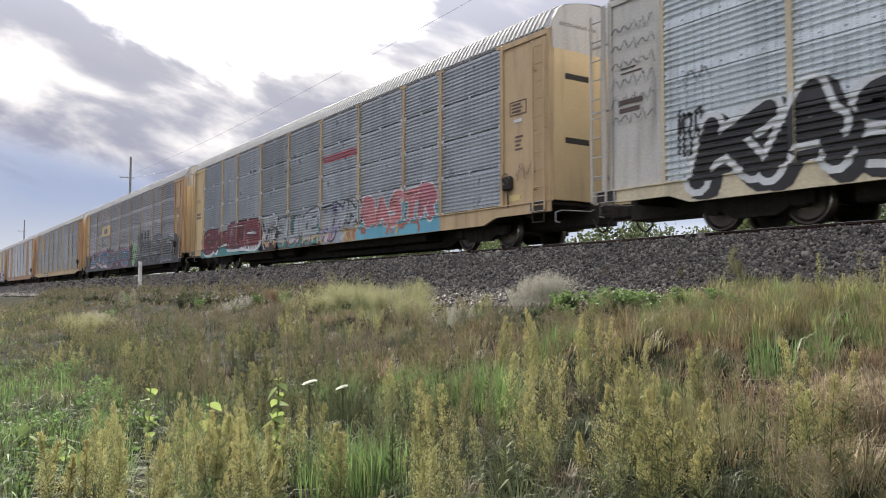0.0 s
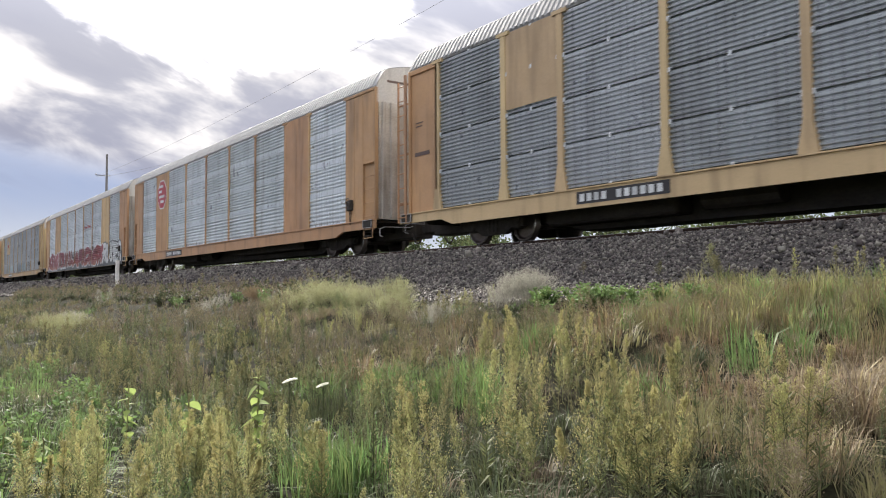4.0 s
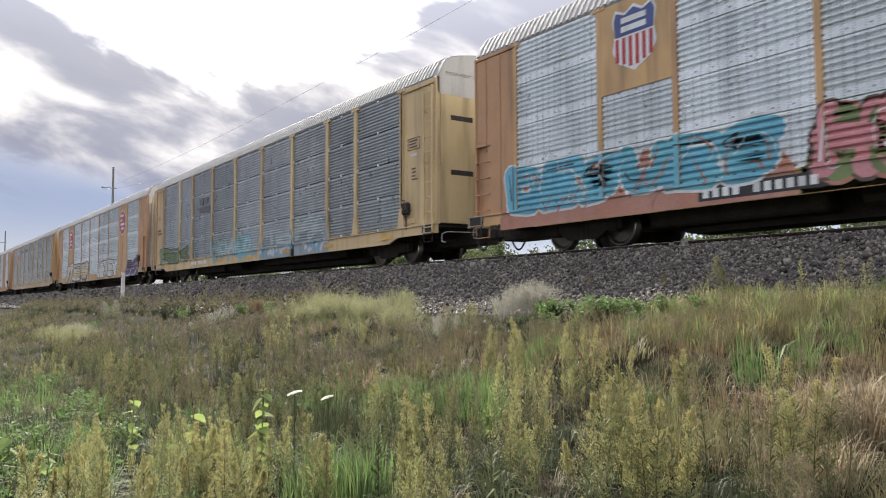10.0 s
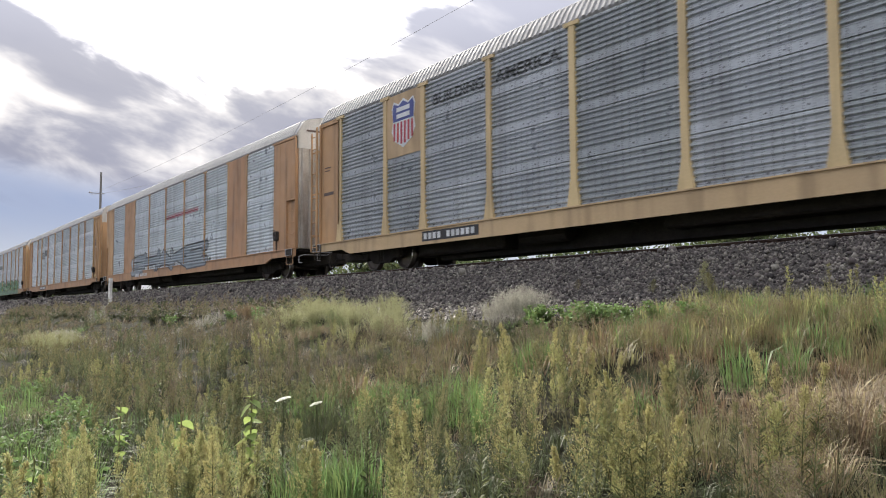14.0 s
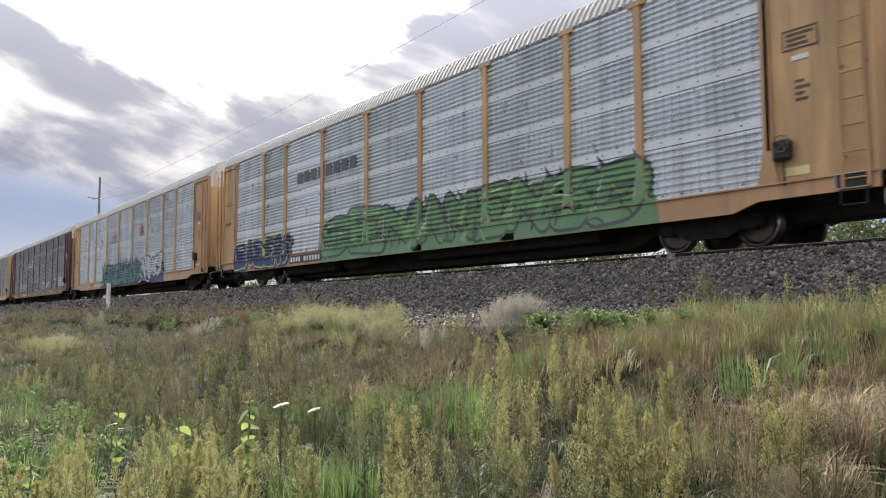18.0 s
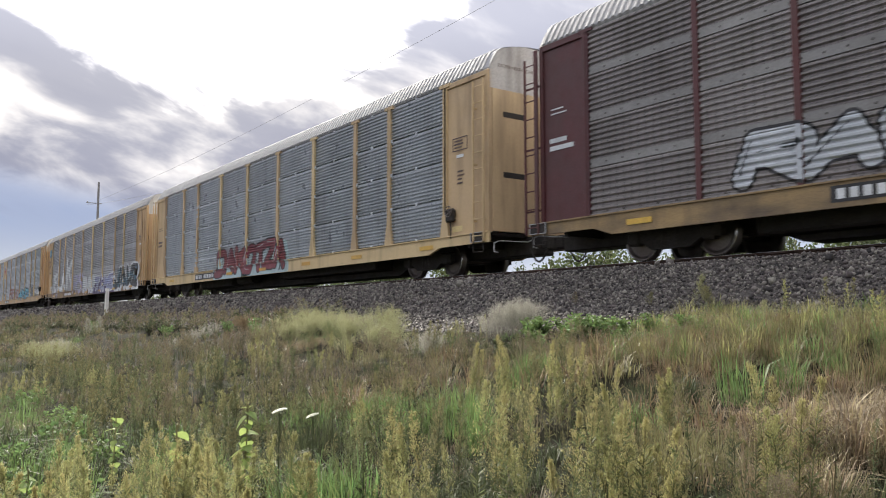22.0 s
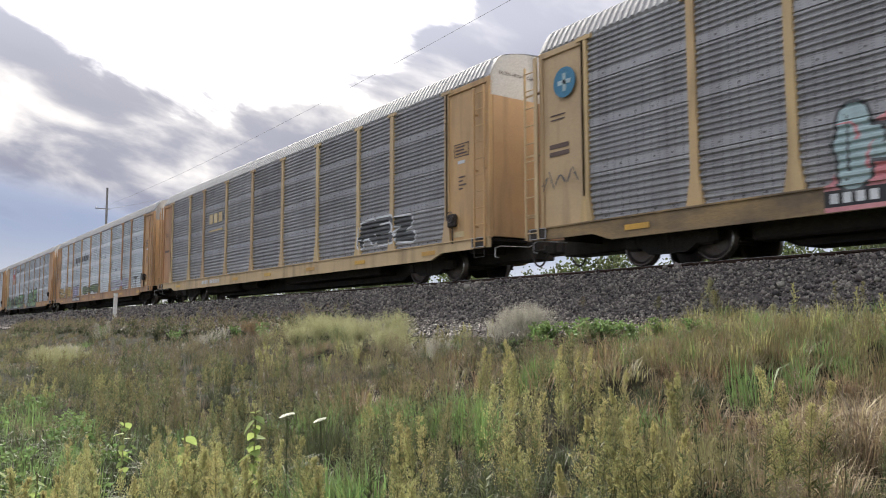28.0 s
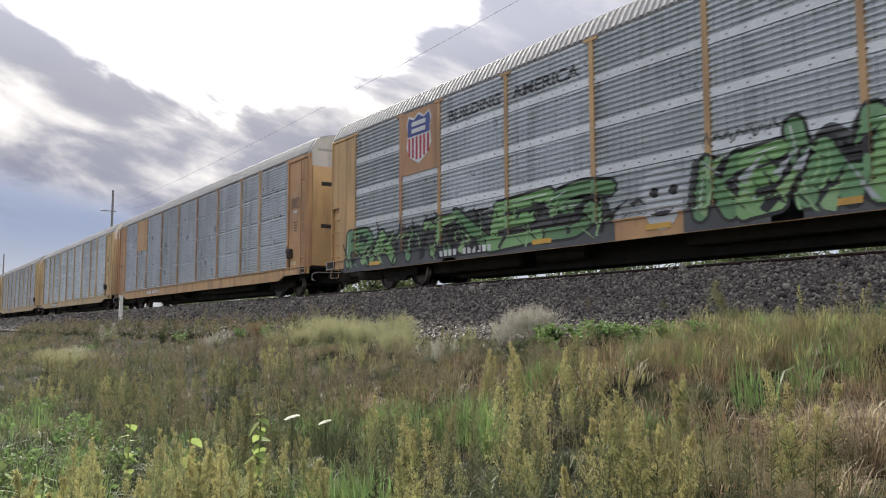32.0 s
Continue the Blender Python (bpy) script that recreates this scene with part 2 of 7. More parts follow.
POST = surf("white_marker_paint", (0.86, 0.85, 0.82), 0.6, col2=(0.55, 0.50, 0.44), scale=4, streak=0.3)
TIMBER = surf("pole_timber", (0.24, 0.23, 0.22), 0.85, col2=(0.16, 0.15, 0.14), scale=3, stretch=(6, 6, 0.6))
WIRE = surf("wire_metal", (0.5, 0.5, 0.51), 0.5, 0.3, bump=0)

GREEN = leafy("green_leaves", (0.095, 0.112, 0.055), (0.055, 0.068, 0.034), translucent=0.32)
BRIGHT = leafy("bright_green_leaves", (0.175, 0.255, 0.09), (0.115, 0.175, 0.065))
GOLD = leafy("yellow_green_florets", (0.385, 0.345, 0.155), (0.28, 0.26, 0.12), translucent=0.5, vary=0.25)
OLIVE = leafy("olive_leaves", (0.24, 0.22, 0.11), (0.15, 0.143, 0.072), translucent=0.35)
BROWN = leafy("brown_seed_heads", (0.225, 0.178, 0.125), (0.14, 0.112, 0.08), translucent=0.28)
STRAW = leafy("straw_blades", (0.31, 0.245, 0.155), (0.21, 0.165, 0.105), translucent=0.3)
RUSSET = leafy("russet_blades", (0.25, 0.18, 0.108), (0.165, 0.122, 0.075), translucent=0.3)
FLUFF = leafy("pale_grey_fluff", (0.37, 0.36, 0.31), (0.27, 0.26, 0.22), translucent=0.45)
MOSSY = leafy("moss_green_leaves", (0.175, 0.19, 0.095), (0.11, 0.125, 0.06), translucent=0.4)
PALE_WEED = leafy("pale_weed_florets", (0.34, 0.33, 0.145), (0.25, 0.25, 0.11), translucent=0.5)
PALE = leafy("pale_green_plumes", (0.335, 0.335, 0.185), (0.25, 0.255, 0.14), translucent=0.5)
LIME = leafy("lime_leaves", (0.30, 0.36, 0.12), (0.20, 0.28, 0.09), vary=0.15, translucent=0.5)
PETAL = leafy("white_umbels", (0.75, 0.75, 0.70), (0.65, 0.66, 0.58), vary=0.1)
WOOD = leafy("far_foliage", (0.065, 0.095, 0.04), (0.10, 0.11, 0.05))
BARK = surf("bark", (0.09, 0.075, 0.06), 0.9, col2=(0.05, 0.045, 0.04))
DOOR_GREY = surf("grey_door_paint", (0.50, 0.48, 0.45), 0.5, 0.1, col2=(0.28, 0.235, 0.19), amount=0.9, streak=0.7, streak_col=(0.07, 0.05, 0.04))
YSTEM = leafy("goldenrod_leaves", (0.16, 0.175, 0.08), (0.10, 0.115, 0.055))


# ---- mesh helpers ----
MESHES = {}


def mesh_of(name, verts, faces, material, smooth=False):
    me = bpy.data.meshes.new(name)
    me.from_pydata([tuple(v) for v in verts], [], [tuple(f) for f in faces])
    me.materials.append(material)
    if smooth:
        me.polygons.foreach_set("use_smooth", [True] * len(me.polygons))
    me.update()
    return me


class Shape:
    """Vertices and faces that are put together piece by piece."""

    def __init__(self):
        self.v, self.f = [], []

    def add(self, verts, faces):
        n = len(self.v)
        self.v += [tuple(v) for v in verts]
        self.f += [tuple(i + n for i in f) for f in faces]
        return self

    def box(self, x0, x1, y0, y1, z0, z1):
        v = [(x, y, z) for z in (z0, z1) for y in (y0, y1) for x in (x0, x1)]
        return self.add(v, [(0, 2, 3, 1), (4, 5, 7, 6), (0, 1, 5, 4), (2, 6, 7, 3), (0, 4, 6, 2), (1, 3, 7, 5)])

    def bevel_box(self, x0, x1, y0, y1, z0, z1, b):
        bm = bmesh.new()
        bmesh.ops.create_cube(bm, size=1.0, matrix=Matrix.Translation(((x0 + x1) / 2, (y0 + y1) / 2, (z0 + z1) / 2)) @ Matrix.Diagonal((x1 - x0, y1 - y0, z1 - z0, 1)))
        bmesh.ops.bevel(bm, geom=bm.edges[:], offset=b, segments=1, affect="EDGES")
        bm.verts.index_update()
        self.add([v.co for v in bm.verts], [[v.index for v in f.verts] for f in bm.faces])
        bm.free()
        return self

    def extrude(self, profile, axis, a, b):
        """A closed profile of two coordinates pushed along an axis from a to b."""
        n = len(profile)
        put = {"x": lambda p, t: (t, p[0], p[1]), "y": lambda p, t: (p[0], t, p[1]), "z": lambda p, t: (p[0], p[1], t)}[axis]
        v = [put(p, a) for p in profile] + [put(p, b) for p in profile]
        return self.add(v, [(i, (i + 1) % n, n + (i + 1) % n, n + i) for i in range(n)] + [tuple(range(n))[::-1], tuple(range(n, 2 * n))])

    def rod(self, p, q, r, n=6):
        p, q = Vector(p), Vector(q)
        w = (q - p).normalized()
        a = w.orthogonal().normalized()
        c = w.cross(a)
        ring = [(a * math.cos(2 * math.pi * i / n) + c * math.sin(2 * math.pi * i / n)) * r for i in range(n)]
        return self.add([p + o for o in ring] + [q + o for o in ring], [(i, (i + 1) % n, n + (i + 1) % n, n + i) for i in range(n)] + [tuple(range(n))[::-1], tuple(range(n, 2 * n))])

    def lathe(self, profile, axis="y", n=24, closed=False):
        """Profile of (radius, along) turned about an axis."""
        m = len(profile)
        v = []
        for i in range(n):
            c, s = math.cos(2 * math.pi * i / n), math.sin(2 * math.pi * i / n)
            v += [(r * c, t, r * s) if axis == "y" else (r * c, r * s, t) for r, t in profile]
        f = [(i * m + j, ((i + 1) % n) * m + j, ((i + 1) % n) * m + j + 1, i * m + j + 1) for i in range(n) for j in range(m - 1)]
        return self.add(v, f)

    def mesh(self, name, material, smooth=False):
        return mesh_of(name, self.v, self.f, material, smooth)


def part(name, data, parent, label="", at=None):
    ob = new(name, data)
    ob.parent = parent
    if at is not None:
        ob.matrix_basis = at
    if label:
        ob["label"] = label
    return ob


def cached(key, make):
    if key not in MESHES:
        MESHES[key] = make()
    return MESHES[key]


def big_mesh(name, verts, tris, material):
    """A mesh from arrays of vertices and triangles."""
    me = bpy.data.meshes.new(name)
    me.vertices.add(len(verts))
    me.vertices.foreach_set("co", np.ascontiguousarray(verts, dtype=np.float32).ravel())
    me.loops.add(len(tris) * 3)
    me.loops.foreach_set("vertex_index", np.ascontiguousarray(tris, dtype=np.int32).ravel())
    me.polygons.add(len(tris))
    me.polygons.foreach_set("loop_start", np.arange(0, len(tris) * 3, 3, dtype=np.int32))
    me.update(calc_edges=True)
    me.materials.append(material)
    return me


# ---- ground ----
def ground_z(x, y):
    """Height of the ground sheet: a flat foot of the bank, the bank, the track bed, and fields beyond."""
    x, y = np.asarray(x, float), np.asarray(y, float)
    z = np.interp(y, [-40, -4, 3.3, 5.7, 8.1, 9.7, 10.2, 11.95, 15.6, 17.4, 30, 400], [-2.9, -2.8, -2.75, -2.42, -1.89, -1.48, -1.33, -0.24, -0.24, -1.4, -1.6, -1.6])
    bank = (y > -30) & (y < 10.25)
    w = 0.09 * np.sin(x * 0.45 + 0.6 * y) + 0.06 * np.sin(x * 1.1 + 2.0 - 0.8 * y) + 0.04 * np.sin(2.3 * x + 1.7 * y)
    low = (-0.15 * np.clip((-x - 18) / 15, 0, 1) + 0.2 * np.clip((x + 11) / 5, 0, 1)) * np.clip((10.25 - y) / 1.0, 0, 1)
    return z + np.where(bank, w * np.clip((10.25 - y) / 1.4, 0, 1), 0) + np.where(bank, low, 0)


def ground():
    xs = np.unique(np.concatenate([np.linspace(-2500, -160, 12), np.linspace(-160, 30, 260), np.linspace(30, 2500, 14)]))
    ys = np.unique(np.concatenate([np.linspace(-2500, -40, 10), np.linspace(-40, -2, 12), np.linspace(-2, 19, 64), np.linspace(19, 80, 14), np.linspace(80, 4000, 12)]))
    X, Y = np.meshgrid(xs, ys)
    v = np.stack([X, Y, ground_z(X, Y)], -1).reshape(-1, 3)
    n = len(xs)
    i = (np.arange(len(ys) - 1)[:, None] * n + np.arange(n - 1)[None, :]).ravel()
    tris = np.concatenate([np.stack([i, i + 1, i + n + 1], 1), np.stack([i, i + n + 1, i + n], 1)])
    me = big_mesh("ground", v, tris, SHADED_SOIL)
    tagged(new("ground", me), "weedy earth bank rising from a flat foot to the track bed", "ground", kind="structure")


def ballast():
    s = Shape().extrude([(9.75, -1.75), (10.05, -1.37), (11.85, -0.19), (15.6, -0.19), (17.1, -1.2), (17.1, -1.6)], "x", -260, 60)
    tagged(new("ballast_bed", s.mesh("ballast_bed", GRAVEL)), "grey crushed-stone bed under the railway track", "ballast", kind="structure")
    rng = np.random.default_rng(5)
    base = np.array([(1, 0, 0), (-1, 0, 0), (0, 1, 0), (0, -1, 0), (0, 0, 1), (0, 0, -1)], float)
    tri = np.array([(0, 2, 4), (2, 1, 4), (1, 3, 4), (3, 0, 4), (2, 0, 5), (1, 2, 5), (3, 1, 5), (0, 3, 5)])
    xs, sz = [], []
    for x0, x1, dens, r in ((-14, 3, 640, 0.025), (-28, -14, 430, 0.029), (-50, -28, 190, 0.038), (-110, -50, 40, 0.07)):
        n = int((x1 - x0) * 3.1 * dens)
        xs.append(rng.uniform(x0, x1, n))
        sz.append(r * rng.lognormal(0, 0.36, n))
    x, r = np.concatenate(xs), np.concatenate(sz)
    n = len(x)
    y = 9.85 + 3.0 * rng.random(n)
    z = np.interp(y, [9.85, 10.05, 11.85, 12.9], [-1.45, -1.37, -0.19, -0.19]) + r * rng.uniform(-0.1, 0.5, n)
    v = base[None] * (r[:, None, None] * rng.uniform(0.6, 1.25, (n, 6, 1)))
    a, b = rng.uniform(0, 6.28, n), rng.uniform(-0.9, 0.9, n)
    ca, sa, cb, sb = np.cos(a)[:, None], np.sin(a)[:, None], np.cos(b)[:, None], np.sin(b)[:, None]
    vx, vz = v[:, :, 0] * cb - v[:, :, 2] * sb, v[:, :, 0] * sb + v[:, :, 2] * cb
    v = np.stack([vx * ca - v[:, :, 1] * sa + x[:, None], vx * sa + v[:, :, 1] * ca + y[:, None], vz + z[:, None]], -1)
    t = (tri[None] + (np.arange(n) * 6)[:, None, None]).reshape(-1, 3)
    tagged(new("ballast_stones", big_mesh("ballast_stones", v.reshape(-1, 3), t, STONE)), "loose grey crushed stones heaped along the track shoulder", "ballast", kind="stuff")


def track():
    top = new("railway_track")
    tagged(top, "straight railway track with rusty rails on dark wooden ties", "railway track", kind="structure")
    prof = [(-0.07, -0.172), (0.07, -0.172), (0.07, -0.16), (0.012, -0.14), (0.012, -0.045), (0.036, -0.035), (0.036, -0.006), (0.028, 0.0), (-0.028, 0.0), (-0.036, -0.006), (-0.036, -0.035), (-0.012, -0.045), (-0.012, -0.14), (-0.07, -0.16)]
    me = Shape().extrude(prof, "x", -260, 60).mesh("rail", RUST)
    run_band = Shape().box(-260, 60, -0.026, 0.026, 0.0, 0.003).mesh("running_band", TREAD)
    for y in (TRACK - 0.752, TRACK + 0.752):
        r = part("rail", me, top, at=pose(0, y, 0))
        part("running_band", run_band, r, "polished steel band on the rail head")
    tie = Shape().bevel_box(-0.115, 0.115, -1.3, 1.3, -0.36, -0.175, 0.012).mesh("tie", TIE)
    for i in range(150):
        part("tie", tie, top, at=pose(-70 + 0.53 * i, TRACK + 0.03 * math.sin(i * 7.1), 0, 0, 0, 0.5 * math.sin(i * 3.3)))


ground(), ballast(), track()


# ---- the auto racks ----
CAR = 27.2                                              # body length
POSTS = [1.83, 4.56, 6.50, 9.33, 12.18, 15.05, 17.89, 20.70, 22.67, 25.40]
Z_SILL, Z_DECK, Z_EAVE, HALF = 0.52, 0.95, 4.92, 1.55


def panel_profile(style):
    """Section of a side panel from deck to eave as (depth, height): bands of waved sheet with flat laps ('lap'), or rows with open seams ('row')."""
    z0, z1 = Z_DECK + 0.01, Z_EAVE - 0.02
    prof = []
    if style == "row":
        rows, gap, waves = 4, 0.05, 9
        h = (z1 - z0) / rows
        for r in range(rows):
            b, t = z0 + r * h + gap / 2, z0 + (r + 1) * h - gap / 2
            prof += [(0.045, b - 0.001), (-0.030, b)]
            p = (t - b - 0.06) / waves
            for w in range(waves):
                a = b + 0.03 + w * p
                prof += [(0.002, a), (0.002, a + 0.30 * p), (-0.032, a + 0.55 * p), (-0.032, a + 0.80 * p)]
            prof += [(-0.030, t), (0.045, t + 0.001)]
    else:
        rows, waves = 4, 7
        h = (z1 - z0) / rows
        for r in range(rows):
            b = z0 + r * h
            lap = 0.17 if r else 0.03
            prof += [(-0.004, b), (-0.028, b + 0.005), (-0.028, b + lap)]
            p = (h - lap - 0.03) / waves
            for w in range(waves):
                a = b + lap + 0.03 + w * p
                prof += [(0.006, a), (0.006, a + 0.18 * p), (-0.034, a + 0.42 * p), (-0.034, a + 0.72 * p)]
        prof.append((-0.020, z1))
    return prof


def corrugated(width, style, material, lap=None):
    prof = panel_profile(style)
    z0, z1 = prof[0][1], prof[-1][1]
    n = len(prof)
    v = [(0.0, y, z) for y, z in prof] + [(width, y, z) for y, z in prof]
    f = [(i, n + i, n + i + 1, i + 1) for i in range(n - 1)]
    s = Shape().add(v, f)
    s.box(0, width, 0.05, 0.06, z0, z1)
    me = s.mesh("panel", material)
    if lap and style == "lap":
        me.materials.append(lap)
        for i in range(n - 1):
            if prof[i][0] == prof[i + 1][0] == -0.028 and prof[i + 1][1] - prof[i][1] > 0.1:
                me.polygons[i].material_index = 1
    return me


def rivets(width, material):
    s = Shape()
    rows = 4
    h = (Z_EAVE - Z_DECK - 0.03) / rows
    for r in range(rows + 1):
        z = Z_DECK + (0.07 if r == 0 else 0.10 if r < rows else -0.03) + r * h
        k = max(3, int(width / 0.40))
        for i in range(k + 1):
            x = 0.08 + (width - 0.16) * i / k
            q = 0.019
            s.add([(x - q, -0.026, z - q), (x + q, -0.026, z - q), (x + q, -0.026, z + q), (x - q, -0.026, z + q), (x, -0.045, z)], [(0, 1, 4), (1, 2, 4), (2, 3, 4), (3, 0, 4)])
    return s.mesh("rivets", material)


def post_mesh(material, flared):
    s = Shape()
    w, w2 = 0.085, 0.18
    out, back = -0.075, 0.03
    if flared:
        s.extrude([(-w, 1.50), (w, 1.50), (w2, Z_DECK + 0.03), (w2, Z_DECK - 0.02), (-w2, Z_DECK - 0.02), (-w2, Z_DECK + 0.03)], "y", out - 0.012, back)
        s.extrude([(-w, Z_EAVE), (w, Z_EAVE), (w, 1.50), (-w, 1.50)], "y", out, back)
        s.box(-0.22, 0.22, out - 0.01, back, Z_EAVE - 0.07, Z_EAVE + 0.015)
    else:
        s.box(-0.06, 0.06, out + 0.02, back, Z_DECK - 0.02, Z_EAVE - 0.06)
        s.box(-0.19, 0.19, out + 0.012, back, Z_EAVE - 0.06, Z_EAVE + 0.012)
    return s.mesh("post", material)


def roof_mesh(material):
    """A ribbed sheet roof with rounded shoulders."""
    half = [(-1.57, 4.90), (-1.585, 4.96), (-1.46, 5.20), (-1.32, 5.42), (-1.15, 5.53), (-0.85, 5.61), (-0.4, 5.69), (0.0, 5.72)]
    prof = half + [(-y, z) for y, z in half[-2::-1]]
    n, v, f = len(prof), [], []
    step, x, k = 0.19, 0.0, 0
    xs = [0.0]
    while x < CAR - 0.4:
        xs += [x + 0.085, x + 0.10, x + 0.175, x + 0.19]
        x += step
    xs = [q for q in xs if q < CAR - 0.02] + [CAR]
    for i, q in enumerate(xs):
        ph = i % 4
        lift = 0.032 if ph in (2, 3) and 0 < i < len(xs) - 1 else 0.0
        for j, (y, z) in enumerate(prof):
            a = math.atan2(z - 4.4, y)
            v.append((q, y + lift * math.cos(a) * (0 < j < n - 1), z + lift * math.sin(a) * (0 < j < n - 1)))
    for i in range(len(xs) - 1):
        f += [(i * n + j, i * n + j + 1, (i + 1) * n + j + 1, (i + 1) * n + j) for j in range(n - 1)]
    return mesh_of("roof", v, f, material)


def fascia_mesh(material):
    """The closed gable of the roof at a car's end."""
    half = [(-1.56, 4.46), (-1.57, 4.92), (-1.45, 5.19), (-1.31, 5.41), (-1.14, 5.52), (-0.85, 5.60), (-0.4, 5.68)]
    prof = half + [(-y, z) for y, z in half[::-1]]
    return Shape().extrude(prof, "x", 0.0, 0.10).mesh("roof_gable", material)


def end_door_mesh(material, ribbed):
    s = Shape()
    if ribbed:
        prof = [(0.06, -1.50), (0.0, -1.50)]
        for i in range(5):
            y = -1.42 + i * 0.29
            prof += [(0.0, y), (-0.05, y + 0.03), (-0.05, y + 0.13), (0.0, y + 0.16)]
        prof += [(0.0, -0.01), (0.06, -0.01)]
        s.extrude(prof, "z", Z_DECK, 4.48)
    else:
        s.bevel_box(0.0, 0.06, -1.50, -0.01, Z_DECK, 4.48, 0.015)
    return s.mesh("end_door", material)


def slot_mesh():
    return Shape().bevel_box(-0.004, 0.02, -1.1, -0.35, -0.07, 0.07, 0.004).mesh("vent_slot", UNDER)


def end_panel_mesh(w, material):
    s = Shape()
    s.box(0.0, w, -0.02, 0.04, Z_DECK - 0.02, Z_EAVE)
    for x in (0.05, w - 0.05):
        s.bevel_box(x - 0.05, x + 0.05, -0.075, -0.02, Z_DECK - 0.02, Z_EAVE, 0.012)
    s.bevel_box(0.0, w, -0.06, -0.02, Z_EAVE - 0.14, Z_EAVE, 0.012)
    return s.mesh("end_panel", material)


def seamed_end_mesh(w, material, flip):
    """An end panel of three riveted sheets, the outer one with a ladder recess at its foot; flip puts the recess at x = 0."""
    s = Shape()
    zt, zr = Z_EAVE, 2.75
    at = (lambda a, b: (w - b, w - a)) if flip else (lambda a, b: (a, b))
    s.box(0.0, w, 0.02, 0.04, Z_DECK - 0.02, zt)
    for a, b, lo in ((0.0, 0.52, Z_DECK), (0.54, 1.06, Z_DECK), (1.08, w - 0.07, zr)):
        x0, x1 = at(a, b)
        s.bevel_box(x0, x1, -0.055, 0.03, lo, zt - 0.10, 0.008)
        for i in range(7):
            z = lo + 0.12 + (zt - lo - 0.34) * i / 6
            for x in (x0 + 0.05, x1 - 0.05):
                s.bevel_box(x - 0.016, x + 0.016, -0.066, -0.05, z - 0.016, z + 0.016, 0.005)
    x0, x1 = at(w - 0.06, w)
    s.bevel_box(x0, x1, -0.075, 0.03, Z_DECK - 0.02, zt, 0.012)
    s.bevel_box(0.0, w, -0.07, 0.03, zt - 0.09, zt, 0.012)
    x0, x1 = at(1.08, w - 0.07)
    s.box(x0, x1, -0.062, 0.0, zr - 0.07, zr - 0.005)
    return s.mesh("end_panel", material)


def rungs_mesh(material):
    """Rungs across a ladder recess, and two more hung below the sill."""
    s = Shape()
    for i in range(6):
        z = 0.66 + i * 0.40
        s.rod((-0.26, -0.085, z), (0.26, -0.085, z), 0.013)
        for x in (-0.26, 0.26):
            s.rod((x, -0.085, z), (x, -0.02, z), 0.011, 5)
    for x in (-0.26, 0.26):
        s.rod((x, -0.085, 0.40), (x, -0.085, 0.66), 0.012)
    s.rod((-0.26, -0.085, 0.40), (0.26, -0.085, 0.40), 0.013)
    return s.mesh("ladder", material)


def clips_mesh(w):
    """Pale clips along the open seams of a slatted panel."""
    s = Shape()
    z0, z1 = Z_DECK + 0.01, Z_EAVE - 0.02
    for r in range(5):
        z = z0 + (z1 - z0) * r / 4
        for x in [0.10, w / 2, w - 0.10]:
            s.bevel_box(x - 0.028, x + 0.028, -0.055, 0.0, max(z - 0.05, z0), min(z + 0.05, z1), 0.006)
    return s.mesh("clips", PALE_LAP)


def lever_mesh(material):
    """The bent rod that opens a coupler, from the corner of the end to its middle."""
    s = Shape()
    pts = [(0.10, -1.46, 0.45), (0.10, -1.46, 0.66), (0.12, -1.30, 0.72), (0.12, -0.4, 0.74), (0.2, -0.2, 0.84)]
    for p, q in zip(pts, pts[1:]):
        s.rod(p, q, 0.014, 5)
    s.rod(pts[0], (0.10, -1.34, 0.44), 0.014, 5)
    return s.mesh("uncoupling_lever", material)


def pocket_mesh(material):
    """The thin pale rim of the black pocket at the corner of the sill."""
    s = Shape()
    for a, b, c, d in ((-0.26, 0.26, 0.70, 0.715), (-0.26, 0.26, 0.925, 0.94), (-0.26, -0.245, 0.70, 0.94), (0.245, 0.26, 0.70, 0.94)):
        s.box(a, b, -0.145, -0.125, c, d)
    return s.mesh("pocket_rim", material)


def ladder_mesh(material, apart=False):
    """A side ladder; apart: it stands clear of the body and is tied to it by short arms."""
    s = Shape()
    for x in (-0.2, 0.2):
        s.bevel_box(x - 0.022, x + 0.022, -0.16, -0.11, Z_DECK - 0.25, 4.7, 0.006)
        for z in (1.2, 2.6, 4.0):
            if apart:
                s.box(min(x, 0.2), 0.23, -0.11, -0.08, z, z + 0.04)
                s.box(0.2, 0.24, -0.11, 0.0, z, z + 0.04)
            else:
                s.box(x - 0.012, x + 0.012, -0.12, 0.0, z, z + 0.04)
    if apart:
        s.bevel_box(0.10, 0.222, -0.15, -0.12, Z_DECK - 0.02, 4.85, 0.006)
    for i in range(10):
        s.rod((-0.2, -0.14, 0.85 + i * 0.41), (0.2, -0.14, 0.85 + i * 0.41), 0.014)
    return s.mesh("ladder", material)


def sill_mesh(material):
    s = Shape()
    s.extrude([(0.0, Z_SILL + 0.16), (2.0, Z_SILL + 0.16), (2.5, Z_SILL), (CAR - 2.5, Z_SILL), (CAR - 2.0, Z_SILL + 0.16), (CAR, Z_SILL + 0.16), (CAR, Z_DECK), (0.0, Z_DECK)], "y", -0.085, -0.02)
    s.box(0.0, CAR, -0.12, -0.02, Z_DECK - 0.03, Z_DECK)
    return s.mesh("side_sill", material)


